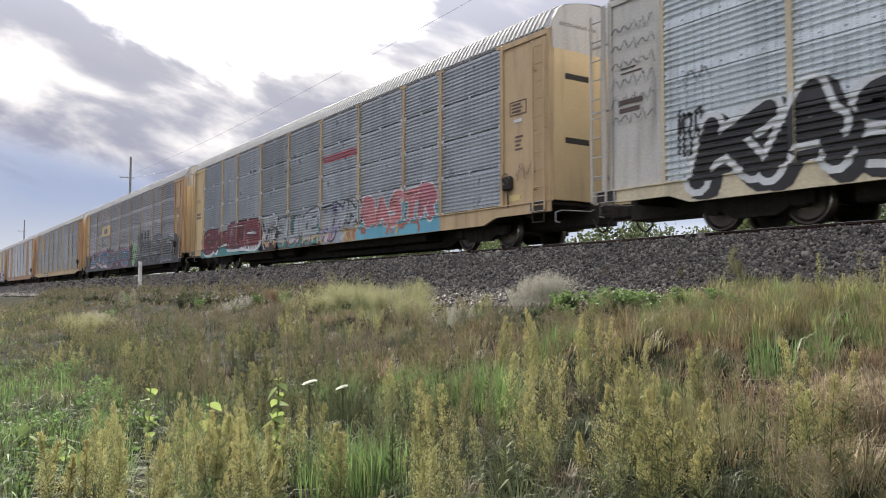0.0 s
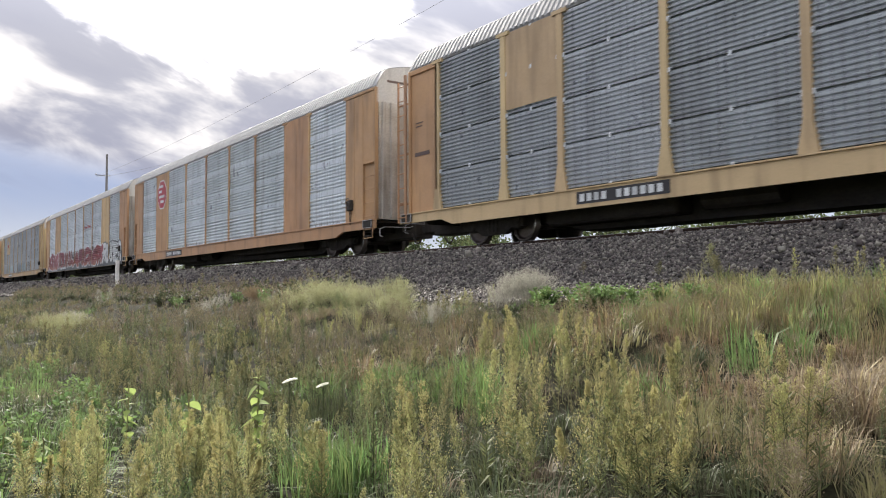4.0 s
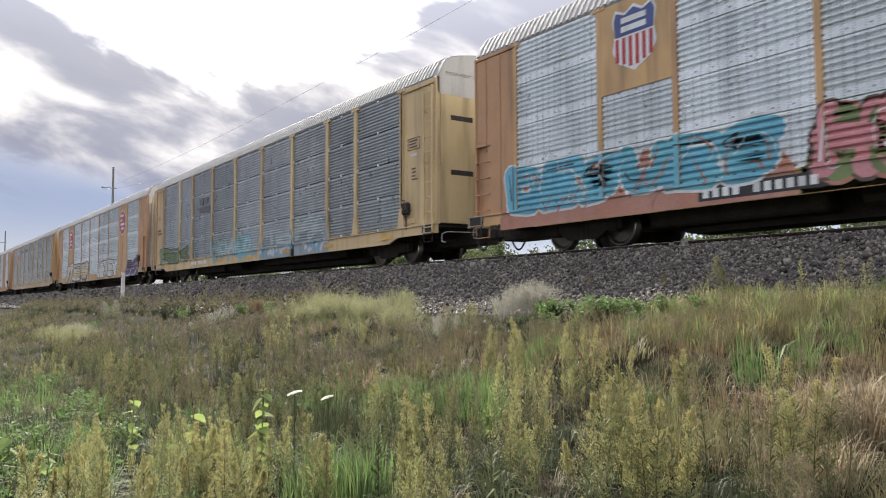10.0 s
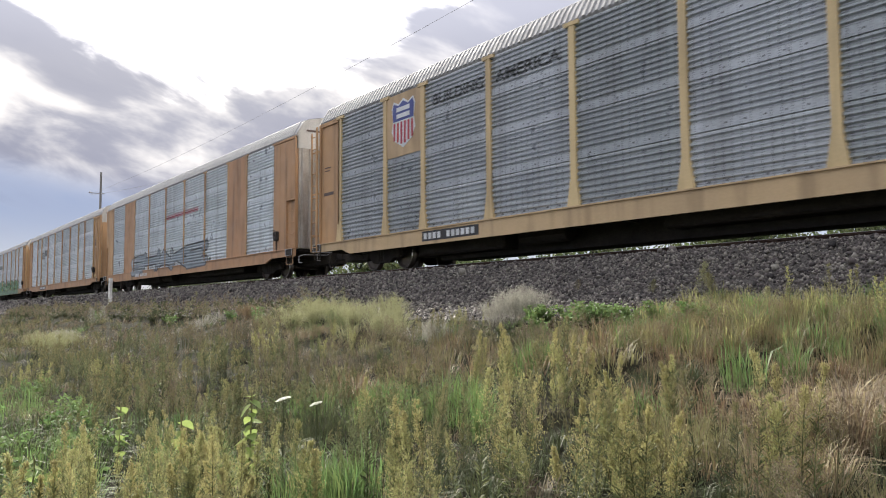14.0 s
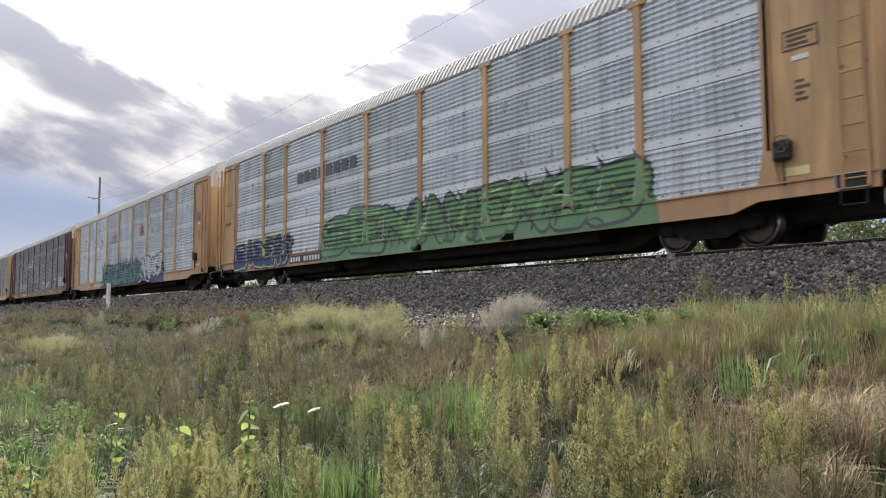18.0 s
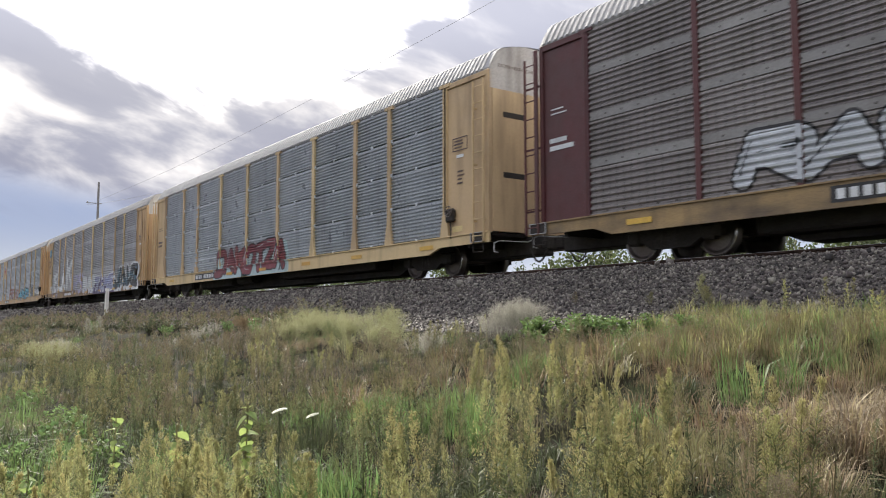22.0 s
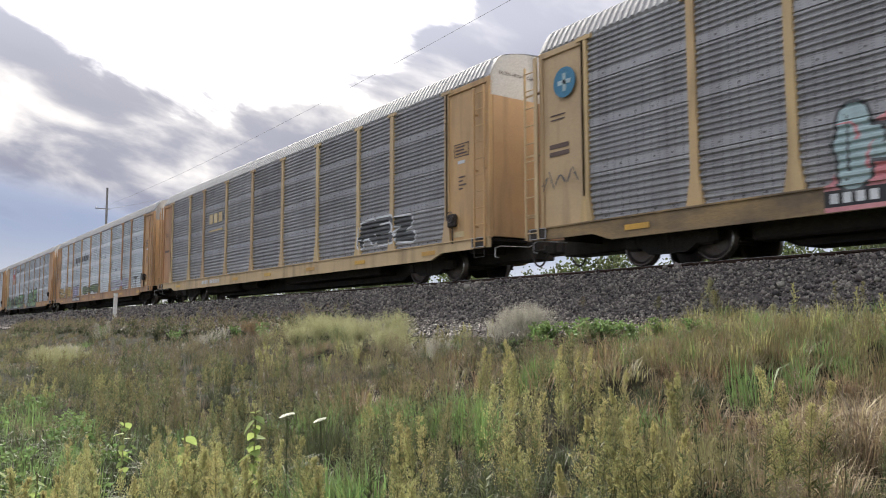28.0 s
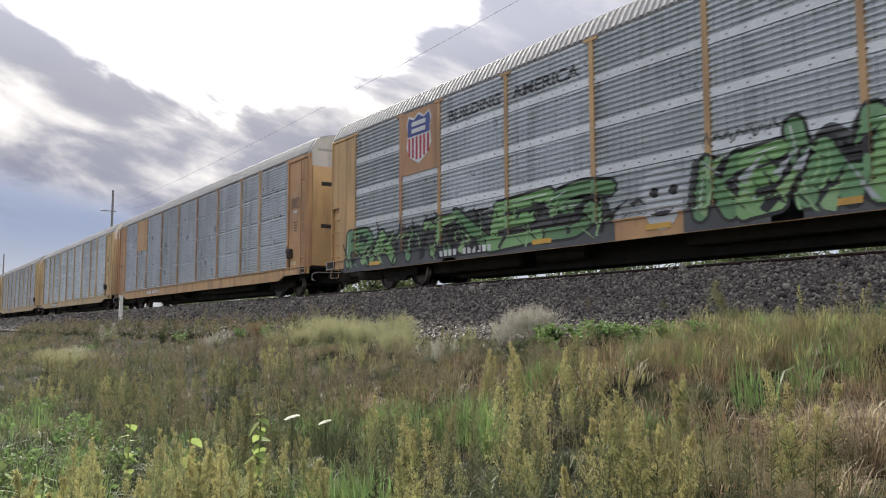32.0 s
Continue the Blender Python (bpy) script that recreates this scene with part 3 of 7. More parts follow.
def underframe_mesh():
    s = Shape()
    s.box(0.1, CAR - 0.1, -1.45, 1.45, 0.86, 0.93)
    s.bevel_box(-0.2, CAR + 0.2, -0.32, 0.32, 0.42, 0.9, 0.02)
    for i in range(18):
        x = 1.0 + i * 1.48
        s.box(x - 0.05, x + 0.05, -1.42, 1.42, 0.62, 0.88)
    s.extrude([(4.9, 0.55), (5.8, 0.18), (CAR - 5.8, 0.18), (CAR - 4.9, 0.55), (CAR - 4.9, 0.88), (4.9, 0.88)], "y", -0.40, 0.40)
    s.bevel_box(5.2, 9.0, -0.9, -0.3, 0.30, 0.85, 0.05)
    s.bevel_box(14.0, 21.0, -1.0, -0.35, 0.36, 0.85, 0.04)
    s.rod((9.6, -0.75, 0.52), (11.2, -0.75, 0.52), 0.2, 10)
    return s.mesh("underframe", UNDER)


def wheelset_mesh():
    s = Shape()
    r = 0.43
    for d in (-1, 1):
        p = [(0.06, 0.10), (0.12, 0.10), (0.30, 0.02), (r - 0.07, 0.03), (r - 0.06, 0.065), (r - 0.02, 0.064), (r + 0.0, 0.058), (r + 0.0, -0.055), (r + 0.026, -0.06), (r + 0.026, -0.085), (r - 0.06, -0.085), (r - 0.07, -0.03), (0.30, -0.02), (0.12, 0.03)]
        s.lathe([(a, d * (0.745 - b * -1)) for a, b in p], "y", 28)
    s.lathe([(0.0, -0.95), (0.08, -0.95), (0.08, 0.95), (0.0, 0.95)], "y", 12)
    me = s.mesh("wheelset", STEEL, True)
    me.materials.append(TREAD)
    for w in range(2):
        for i in range(28):
            me.polygons[(w * 28 + i) * 13 + 5].material_index = 1
    return me


def truck_mesh():
    s = Shape()
    for y in (-0.98, 0.98):
        s.extrude([(-1.15, 0.36), (-1.15, 0.56), (-0.75, 0.60), (-0.45, 0.72), (0.45, 0.72), (0.75, 0.60), (1.15, 0.56), (1.15, 0.36), (0.72, 0.36), (0.45, 0.20), (-0.45, 0.20), (-0.72, 0.36)], "y", y - 0.07, y + 0.07)
        for x in (-0.89, 0.89):
            s.add(*ring_block(x, y, 0.43))
        for x in (-0.16, 0.0, 0.16):
            s.rod((x, y * 1.02, 0.26), (x, y * 1.02, 0.56), 0.07, 8)
    s.bevel_box(-0.22, 0.22, -1.0, 1.0, 0.40, 0.68, 0.03)
    return s.mesh("side_frames", UNDER)


def ring_block(x, y, z):
    t = Shape().bevel_box(x - 0.15, x + 0.15, y - 0.11, y + 0.11, z - 0.13, z + 0.15, 0.04)
    return t.v, t.f


def coupler_mesh():
    s = Shape()
    s.bevel_box(0.0, 0.55, -0.09, 0.09, 0.58, 0.78, 0.02)
    s.bevel_box(0.5, 0.80, -0.14, 0.14, 0.52, 0.86, 0.05)
    for i in range(6):
        a, b = i / 6, (i + 1) / 6
        f = lambda q: (0.15 + 0.65 * q, -0.35, 0.55 - 0.32 * math.sin(math.pi * q))
        s.rod(f(a), f(b), 0.025)
    return s.mesh("coupler", UNDER)


WHEELSETS = []
BUILT = {}


def auto_rack(paint, panels, style, solid=(), flared=True, end_paint=None, sill=None, gable=None, label="", door=None, lap=None):
    """One bi-level or tri-level auto rack; the origin is on the rail at the rear end of the body, on the centre line."""
    car = new("auto_rack_wagon")
    BUILT[car.name] = (style, flared, solid)
    end_paint, sill, gable = end_paint or paint, sill or paint, gable or WHITE
    at = pose(0, -HALF, 0)
    far = Matrix.Translation((CAR, HALF, 0)) @ pose(0, 0, 0, 0, 0, 180)
    part("underframe", cached("under", underframe_mesh), car, "black greasy underframe")
    part("side_sill", cached(("sill", sill), lambda: sill_mesh(sill)), car, at=at)
    part("side_sill", cached(("sill", sill), lambda: sill_mesh(sill)), car, at=far)
    edges = POSTS
    for i in range(9):
        w = edges[i + 1] - edges[i]
        if i in solid:
            part("solid_panel", cached(("solid", round(w, 2), paint), lambda: solid_mesh(w, paint)), car, at=pose(edges[i], -HALF, 0))
        else:
            p = part("panel", cached(("panel", round(w, 2), style, panels, lap), lambda: corrugated(w, style, panels, lap)), car, at=pose(edges[i], -HALF, 0))
            if style == "row":
                tagged(part("clips", cached(("clips", round(w, 2)), lambda: clips_mesh(w)), p), kind="stuff")
            else:
                tagged(part("rivets", cached(("rivets", round(w, 2), panels), lambda: rivets(w, UNDER)), p), kind="stuff")
    part("far_wall", cached(("far", panels), lambda: corrugated(CAR - 3.64, "lap", panels)), car, at=Matrix.Translation((CAR - 1.82, HALF, 0)) @ pose(0, 0, 0, 0, 0, 180))
    for x in edges:
        part("post", cached(("post", paint, flared), lambda: post_mesh(paint, flared)), car, at=pose(x, -HALF, 0))
    w = edges[0]
    seamed = bool(door)
    back = 0.30 if seamed else 0.42                 # the body stands in from the rear end of the sill
    for wide, m, near in ((w - back, pose(back, -HALF, 0), True), (w, pose(CAR - w, -HALF, 0), True), (w, far, False), (w - back, Matrix.Translation((w, HALF, 0)) @ pose(0, 0, 0, 0, 0, 180), False)):
        if seamed and near:
            flip = wide < w
            part("end_panel", cached(("seamed", end_paint, flip), lambda: seamed_end_mesh(wide, end_paint, flip)), car, at=m)
        else:
            part("end_panel", cached(("endp", end_paint, wide), lambda: end_panel_mesh(wide, end_paint)), car, at=m)
    part("roof", cached("roof", lambda: roof_mesh(ROOF)), car, "ribbed pale sheet-metal roof", Matrix.Translation((back, 0, 0)) @ Matrix.Diagonal(((CAR - back) / CAR, 1, 1, 1)))
    for x in (back, CAR - 0.10):
        part("roof_gable", cached(("gable", gable), lambda: fascia_mesh(gable)), car, at=pose(x, 0, 0))
    for m in (pose(back, 0, 0), pose(back, 1.5, 0), Matrix.Translation((CAR, 0, 0)) @ pose(0, 0, 0, 0, 0, 180), Matrix.Translation((CAR, -1.5, 0)) @ pose(0, 0, 0, 0, 0, 180)):
        d = part("end_door", cached(("door", door or end_paint, bool(door)), lambda: end_door_mesh(door or end_paint, bool(door))), car, at=m)
        if style == "row":
            for z in (2.35, 3.85):
                part("vent_slot", cached("slot", slot_mesh), d, "dark vent slot", pose(0, 0, z))
    if seamed:
        for x in (0.62, CAR - 0.38):
            part("ladder", cached(("rungs", end_paint), lambda: rungs_mesh(end_paint)), car, at=pose(x, -HALF, 0))
    else:
        part("ladder", cached(("ladder", end_paint), lambda: ladder_mesh(end_paint)), car, at=pose(CAR - 0.32, -HALF, 0))
        part("ladder", cached(("rear_ladder", end_paint), lambda: ladder_mesh(end_paint, True)), car, at=pose(0.21, -HALF, 0))
    for x in (3.45, CAR - 3.45):
        t = part("truck", cached("truck", truck_mesh), car, "black cast-steel bogie", pose(x, 0, 0))
        for d in (-0.89, 0.89):
            wset = part("wheelset", cached("wheelset", wheelset_mesh), t, "steel wheels on an axle", pose(d, 0, 0.43))
            WHEELSETS.append((d, wset))
            wset.data.materials[0] = STEEL
    for m in (pose(CAR - 0.1, 0, 0), pose(0.1, 0, 0, 0, 0, 180)):
        part("coupler", cached("coupler", coupler_mesh), car, "black knuckle coupler with an air hose", m)
    hb = part("hand_brake", cached("brake", brake_mesh), car, "dark hand brake gear", pose(CAR - 1.52, -HALF, 1.5))
    part("brake_wheel", cached("bwheel", brake_wheel_mesh), hb, at=pose(0.02, -0.02, -0.05) @ Matrix.Diagonal((0.7, 0.8, 0.7, 1)))
    for m in (pose(CAR - 0.1, 0, 0), Matrix.Translation((0.1, 0, 0)) @ Matrix.Diagonal((-1, 1, 1, 1))):
        part("uncoupling_lever", cached("lever", lambda: lever_mesh(WIRE)), car, "pale bent uncoupling rod", m)
    for x in (0.38, CAR - 0.38):
        q = part("step", cached("step", step_mesh), car, "dark sill step", pose(x, -HALF, 0))
        part("pocket_rim", cached("rim", lambda: pocket_mesh(WIRE)), q)
    tagged(car, label, "auto rack wagon", "wagons of the train")
    return car


def brake_mesh():
    s = Shape().bevel_box(-0.16, 0.16, -0.16, -0.02, -0.2, 0.14, 0.04)
    s.rod((0.0, -0.09, -0.2), (0.02, -0.09, -0.62), 0.02)
    return s.mesh("hand_brake", UNDER)


def brake_wheel_mesh():
    s = Shape()
    n = 14
    ring = [(0.2 * math.cos(2 * math.pi * i / n), -0.2, 0.16 + 0.2 * math.sin(2 * math.pi * i / n)) for i in range(n)]
    for i in range(n):
        s.rod(ring[i], ring[(i + 1) % n], 0.014, 5)
    for i in range(0, n, 3):
        s.rod((0, -0.17, 0.16), ring[i], 0.01, 4)
    return s.mesh("brake_wheel", STEEL)


def step_mesh():
    s = Shape().box(-0.24, 0.24, -0.13, -0.05, Z_SILL + 0.2, Z_SILL + 0.4)
    for x in (-0.2, 0.2):
        s.rod((x, -0.1, Z_SILL + 0.2), (x, -0.1, Z_SILL - 0.06), 0.012)
    s.rod((-0.2, -0.1, Z_SILL - 0.06), (0.2, -0.1, Z_SILL - 0.06), 0.012)
    return s.mesh("step", UNDER)


def solid_mesh(w, material):
    s = Shape()
    s.box(0.0, w, -0.045, 0.04, Z_DECK, Z_EAVE)
    s.box(w / 2 - 0.012, w / 2 + 0.012, -0.052, -0.045, Z_DECK, Z_EAVE)
    for z in (1.6, 2.7, 3.8, 4.7):
        for x in (0.3, w / 2 - 0.15, w / 2 + 0.15, w - 0.3):
            s.bevel_box(x - 0.03, x + 0.03, -0.062, -0.045, z - 0.03, z + 0.03, 0.008)
    return s.mesh("solid_panel", material)


# paint, panels, style, solid bays, flared posts, end paint, label
TRAIN = [
    (CREAM, GALV, "lap", (), False, WHITE, "white-ended auto rack wagon with black and white graffiti"),
    (OCHRE, GALV_DIRTY, "row", (), False, OCHRE, "yellow auto rack wagon with slatted panels and red and teal graffiti"),
    (YELLOW, GALV_SHADE, "lap", (), False, YELLOW, "yellow auto rack wagon, dark panels, graffiti along the whole foot"),
    (OCHRE, GALV_DIRTY, "row", (), True, ORANGE, "yellow auto rack wagon with clean grey slatted panels"),
    (ORANGE, GALV, "lap", (1, 7), False, ORANGE, "orange auto rack wagon with solid bays and a red octagon emblem"),
    (YELLOW, GALV, "lap", (1, 7), False, ORANGE, "yellow auto rack wagon with solid bays and red and white graffiti"),
    (OCHRE, GALV_DIRTY, "row", (), False, OCHRE, "yellow auto rack wagon with grey slatted panels and white scrawls"),
    (ORANGE, GALV, "lap", (), False, ORANGE, "orange auto rack wagon with shield emblem, blue and pink graffiti"),
    (OCHRE, GALV_DIRTY, "row", (), True, OCHRE, "yellow auto rack wagon with pale blue graffiti on slatted panels"),
    (ORANGE, GALV, "lap", (1, 7), False, ORANGE, "orange auto rack wagon with two red octagon emblems"),
    (OCHRE, GALV_DIRTY, "lap", (), True, ORANGE, "yellow auto rack wagon with flared posts and a shield emblem"),
    (ORANGE, GALV, "lap", (1, 7), False, ORANGE, "orange auto rack wagon with solid bays and grey graffiti"),
    (ORANGE, GALV, "lap", (), True, ORANGE, "orange auto rack wagon with pale banded panels"),
    (ORANGE, GALV, "lap", (), True, ORANGE, "orange auto rack wagon with green graffiti"),
    (YELLOW, GALV, "lap", (), True, ORANGE, "yellow auto rack wagon with turquoise graffiti and small red octagons"),
    (MAROON, GALV_DARK, "lap", (), False, MAROON, "maroon auto rack wagon with dark brown panels and white scrawls"),
    (OCHRE, GALV_DIRTY, "row", (), True, OCHRE, "yellow auto rack wagon with grey slatted panels and red graffiti"),
    (OCHRE, GALV_SHADE, "lap", (), True, YELLOW, "yellow auto rack wagon with white block-letter graffiti"),
    (OCHRE, GALV_DIRTY, "lap", (), True, ORANGE, "yellow auto rack wagon with pale blue and white graffiti"),
    (YELLOW, GALV_SHADE, "lap", (), True, OCHRE, "yellow auto rack wagon with bright blue and pink graffiti"),
    (OCHRE, GALV_SHADE, "lap", (), True, ORANGE, "yellow auto rack wagon with dark panels and flared posts"),
    (ORANGE, GALV, "lap", (), True, ORANGE, "orange auto rack wagon with pale panels and small dark graffiti"),
    (ORANGE, GALV_MID, "lap", (), False, ORANGE, "orange auto rack wagon with green and black graffiti"),
    (ORANGE, GALV_MID, "row", (), False, ORANGE, "orange auto rack wagon with slatted panels"),
    (OCHRE, GALV, "lap", (), True, OCHRE, "yellow auto rack wagon with pale panels"),
    (OCHRE, GALV_MID, "lap", (), True, OCHRE, "yellow auto rack wagon with grey panels"),
    (OCHRE, GALV_DIRTY, "row", (), False, OCHRE, "yellow auto rack wagon with slatted grey panels"),
    (ORANGE, GALV_MID, "lap", (), True, ORANGE, "orange auto rack wagon with grey panels"),
    (OCHRE, GALV, "lap", (), True, OCHRE, "yellow auto rack wagon with pale grey panels"),
]
LAPS = {12: PALE_LAP, 13: PALE_LAP, 21: PALE_LAP, 22: PALE_LAP, 9: PALE_LAP, 15: DIRTY_LAP}
SILLS = {2: UNDER, 15: PATCHY, 8: OCHRE, 17: PATCHY, 19: PATCHY}
CARS = []
for paint, panels, style, solid, flared, end_paint, words in TRAIN:
    k = len(CARS)
    CARS.append(auto_rack(paint, panels, style, solid, flared, end_paint, SILLS.get(k), None, words, DOOR_GREY if solid or k in (7, 22) else None, LAPS.get(k)))


# ---- paint on the sides: sprayed lettering, emblems, plates ----
INK = {
    "black": ((0.012, 0.012, 0.014), (0.03, 0.03, 0.033)), "white": ((0.72, 0.73, 0.74), (0.5, 0.53, 0.55)), "char": ((0.05, 0.055, 0.06), (0.1, 0.105, 0.11)),
    "silver": ((0.50, 0.53, 0.56), (0.34, 0.37, 0.41)), "steel": ((0.22, 0.27, 0.32), (0.32, 0.36, 0.40)), "steelblue": ((0.09, 0.19, 0.26), (0.05, 0.10, 0.15)),
    "crimson": ((0.25, 0.05, 0.06), (0.16, 0.03, 0.045)), "maroon": ((0.10, 0.02, 0.03), (0.05, 0.015, 0.02)), "redor": ((0.36, 0.11, 0.06), (0.25, 0.045, 0.05)),
    "coral": ((0.50, 0.18, 0.12), (0.35, 0.10, 0.09)), "brick": ((0.36, 0.15, 0.10), (0.42, 0.24, 0.20)), "rose": ((0.48, 0.16, 0.20), (0.60, 0.30, 0.32)),
    "pink": ((0.62, 0.22, 0.32), (0.5, 0.12, 0.2)), "teal": ((0.065, 0.29, 0.27), (0.035, 0.16, 0.165)), "sky": ((0.16, 0.46, 0.56), (0.10, 0.32, 0.48)),
    "pale": ((0.42, 0.56, 0.58), (0.32, 0.42, 0.44)), "navy": ((0.02, 0.03, 0.09), (0.03, 0.06, 0.16)), "periw": ((0.24, 0.27, 0.46), (0.36, 0.36, 0.50)),
    "violet": ((0.09, 0.05, 0.17), (0.05, 0.03, 0.09)), "lilac": ((0.42, 0.41, 0.55), (0.32, 0.30, 0.46)), "gold": ((0.56, 0.40, 0.12), (0.64, 0.55, 0.34)),
    "lemon": ((0.62, 0.62, 0.16), (0.48, 0.52, 0.14)), "umber": ((0.13, 0.08, 0.06), (0.07, 0.05, 0.045)), "moss": ((0.20, 0.26, 0.10), (0.09, 0.13, 0.06)),
    "leaf": ((0.10, 0.24, 0.11), (0.18, 0.32, 0.17)), "olive": ((0.22, 0.22, 0.07), (0.30, 0.24, 0.10)), "red": ((0.46, 0.03, 0.05), (0.34, 0.03, 0.04)),
    "mint": ((0.33, 0.50, 0.26), (0.24, 0.40, 0.20)), "fern": ((0.17, 0.34, 0.13), (0.26, 0.42, 0.2)), "amber": ((0.62, 0.36, 0.05), (0.5, 0.3, 0.08)),
    "blue": ((0.04, 0.06, 0.22), (0.06, 0.09, 0.26)), "cyan": ((0.05, 0.22, 0.36), (0.03, 0.15, 0.27)),
    "lagoon": ((0.10, 0.30, 0.38), (0.05, 0.16, 0.26)), "cream": ((0.58, 0.52, 0.42), (0.60, 0.40, 0.12)), "ember": ((0.25, 0.045, 0.06), (0.42, 0.15, 0.06)), "ochre": ((0.50, 0.36, 0.11), (0.44, 0.30, 0.10)),
}


FADES = {"cream": (0.62, 1.35), "ember": (0.55, 1.05), "lagoon": (1.7, 0.8)}     # heights from second to first colour


def ink(name):
    return cached(("ink", name), lambda: surf("paint_" + name, INK[name][0], 0.45, col2=INK[name][1], scale=1.1, amount=1.0, grain=30, grain_amount=0.12, streak=0.2, bump=0.1, fade=FADES.get(name)))


def letters(text, offset):
    """The outline of a word in the built-in font as flat vertices and faces, one unit high."""
    def make():
        cu = bpy.data.curves.new("word", "FONT")
        cu.body, cu.size, cu.offset, cu.resolution_u, cu.space_character = text, 1.0, offset, 3, 1.0 + 0.5 * offset
        ob = bpy.data.objects.new("word", cu)
        me = bpy.data.meshes.new_from_object(ob)
        v = np.array([q.co[:2] for q in me.vertices])
        f = [tuple(p.vertices) for p in me.polygons]
        bpy.data.objects.remove(ob)
        bpy.data.curves.remove(cu)
        bpy.data.meshes.remove(me)
        return v, f
    return cached(("word", text, round(offset, 3)), make)


def side_depth(k):
    """How far the side of car k stands out at (x, z), and the heights and places at which it bends."""
    style, flared, solid = BUILT[CARS[k].name]
    prof = panel_profile(style)
    zs, ys = np.array([p[1] for p in prof]), np.array([p[0] for p in prof])

    def depth(x, z):
        if z < Z_DECK - 0.03:
            return -0.085
        if z < Z_DECK + 0.005:
            return -0.12
        for p in POSTS:
            w = 0.085 + 0.095 * max(0.0, (1.5 - z) / 0.5) if flared else 0.055
            if abs(x - p) < w:
                return (-0.087 if z < 1.5 else -0.075) if flared else -0.055
        if x < POSTS[0] or x > POSTS[-1]:
            return -0.078
        for i in solid:
            if POSTS[i] < x < POSTS[i + 1]:
                return -0.05
        return float(np.interp(z, zs, ys))

    cuts_x = []
    for p in POSTS:
        cuts_x += [p - 0.18, p - 0.085, p + 0.085, p + 0.18] if flared else [p - 0.055, p + 0.055]
    cuts_z = [Z_DECK - 0.03, Z_DECK + 0.005] + ([1.5] if flared else []) + list(zs)
    return depth, cuts_x, cuts_z


def clad(k, verts, faces, layer, name, material, parent, step=0.0, ranks=None):
    """Lays a flat shape (x along the car, z up) on the waved side of car k."""
    depth, cuts_x, cuts_z = cached(("depth", k), lambda: side_depth(k))
    bm = bmesh.new()
    vs = [bm.verts.new((x, 0.0, z)) for x, z in verts]
    rank = bm.faces.layers.int.new("rank")
    for n, f in enumerate(faces):
        if len(set(f)) > 2:
            try:
                bm.faces.new([vs[i] for i in f])[rank] = ranks[n] if ranks else 0
            except ValueError:
                pass
    x0, x1 = min(v[0] for v in verts), max(v[0] for v in verts)
    z0, z1 = min(v[1] for v in verts), max(v[1] for v in verts)
    for z in cuts_z:
        if z0 < z < z1:
            bmesh.ops.bisect_plane(bm, geom=bm.verts[:] + bm.edges[:] + bm.faces[:], plane_co=(0, 0, z), plane_no=(0, 0, 1))
    for x in cuts_x:
        if x0 < x < x1:
            bmesh.ops.bisect_plane(bm, geom=bm.verts[:] + bm.edges[:] + bm.faces[:], plane_co=(x, 0, 0), plane_no=(1, 0, 0))
    out, seen = Shape(), {}
    for f in bm.faces:
        c = f.calc_center_median()
        pts = []
        for v in f.verts:
            q = v.co.lerp(c, 0.02)
            pts.append((v.co.x, depth(q.x, q.z) - 0.004 - 0.003 * layer - step * f[rank], v.co.z))
        ring = []
        for p in pts:
            key = (round(p[0], 4), round(p[1], 4), round(p[2], 4))
            if key not in seen:
                seen[key] = len(out.v)
                out.v.append(p)
            ring.append(seen[key])
        if len(set(ring)) == len(ring):
            out.f.append(tuple(ring))
    bm.free()
    if not out.f:
        return None
    return part(name, out.mesh(name, material), parent, at=pose(0, -HALF, 0))


def blob(x0, x1, z0, z1, seed, bumps=9):
    """A ragged cloud outline that fills a box."""
    r = random.Random(seed)
    pts = []
    n = 44
    top = [r.uniform(0.55, 1.0) for _ in range(bumps + 1)]
    for i in range(n + 1):
        q = i / n
        j = min(bumps - 1, int(q * bumps))
        h = top[j] * 0.5 + top[j + 1] * 0.5 + 0.16 * math.sin(math.pi * (q * bumps - j))
        ends = min(1.0, 0.30 + 9.0 * min(q, 1 - q))
        pts.append((x0 + (x1 - x0) * q, z0 + (z1 - z0) * min(1.06, h) * ends))
    base = [(x0 + (x1 - x0) * i / n, z0) for i in range(n + 1)]
    v = base + pts
    return v, [(i, i + 1, n + 2 + i, n + 1 + i) for i in range(n)]


def ribbon(v, f, pts, w0, w1=0.0):
    """Adds a tapering stroke through the points to v and f."""
    n, a = len(pts), len(v)
    for i, (x, z) in enumerate(pts):
        p, q = pts[max(0, i - 1)], pts[min(n - 1, i + 1)]
        dx, dz = q[0] - p[0], q[1] - p[1]
        d = math.hypot(dx, dz) or 1.0
        w = 0.5 * (w0 + (w1 - w0) * i / (n - 1))
        v += [(x - dz / d * w, z + dx / d * w), (x + dz / d * w, z - dx / d * w)]
    f += [(a + 2 * i, a + 2 * i + 2, a + 2 * i + 3, a + 2 * i + 1) for i in range(n - 1)]


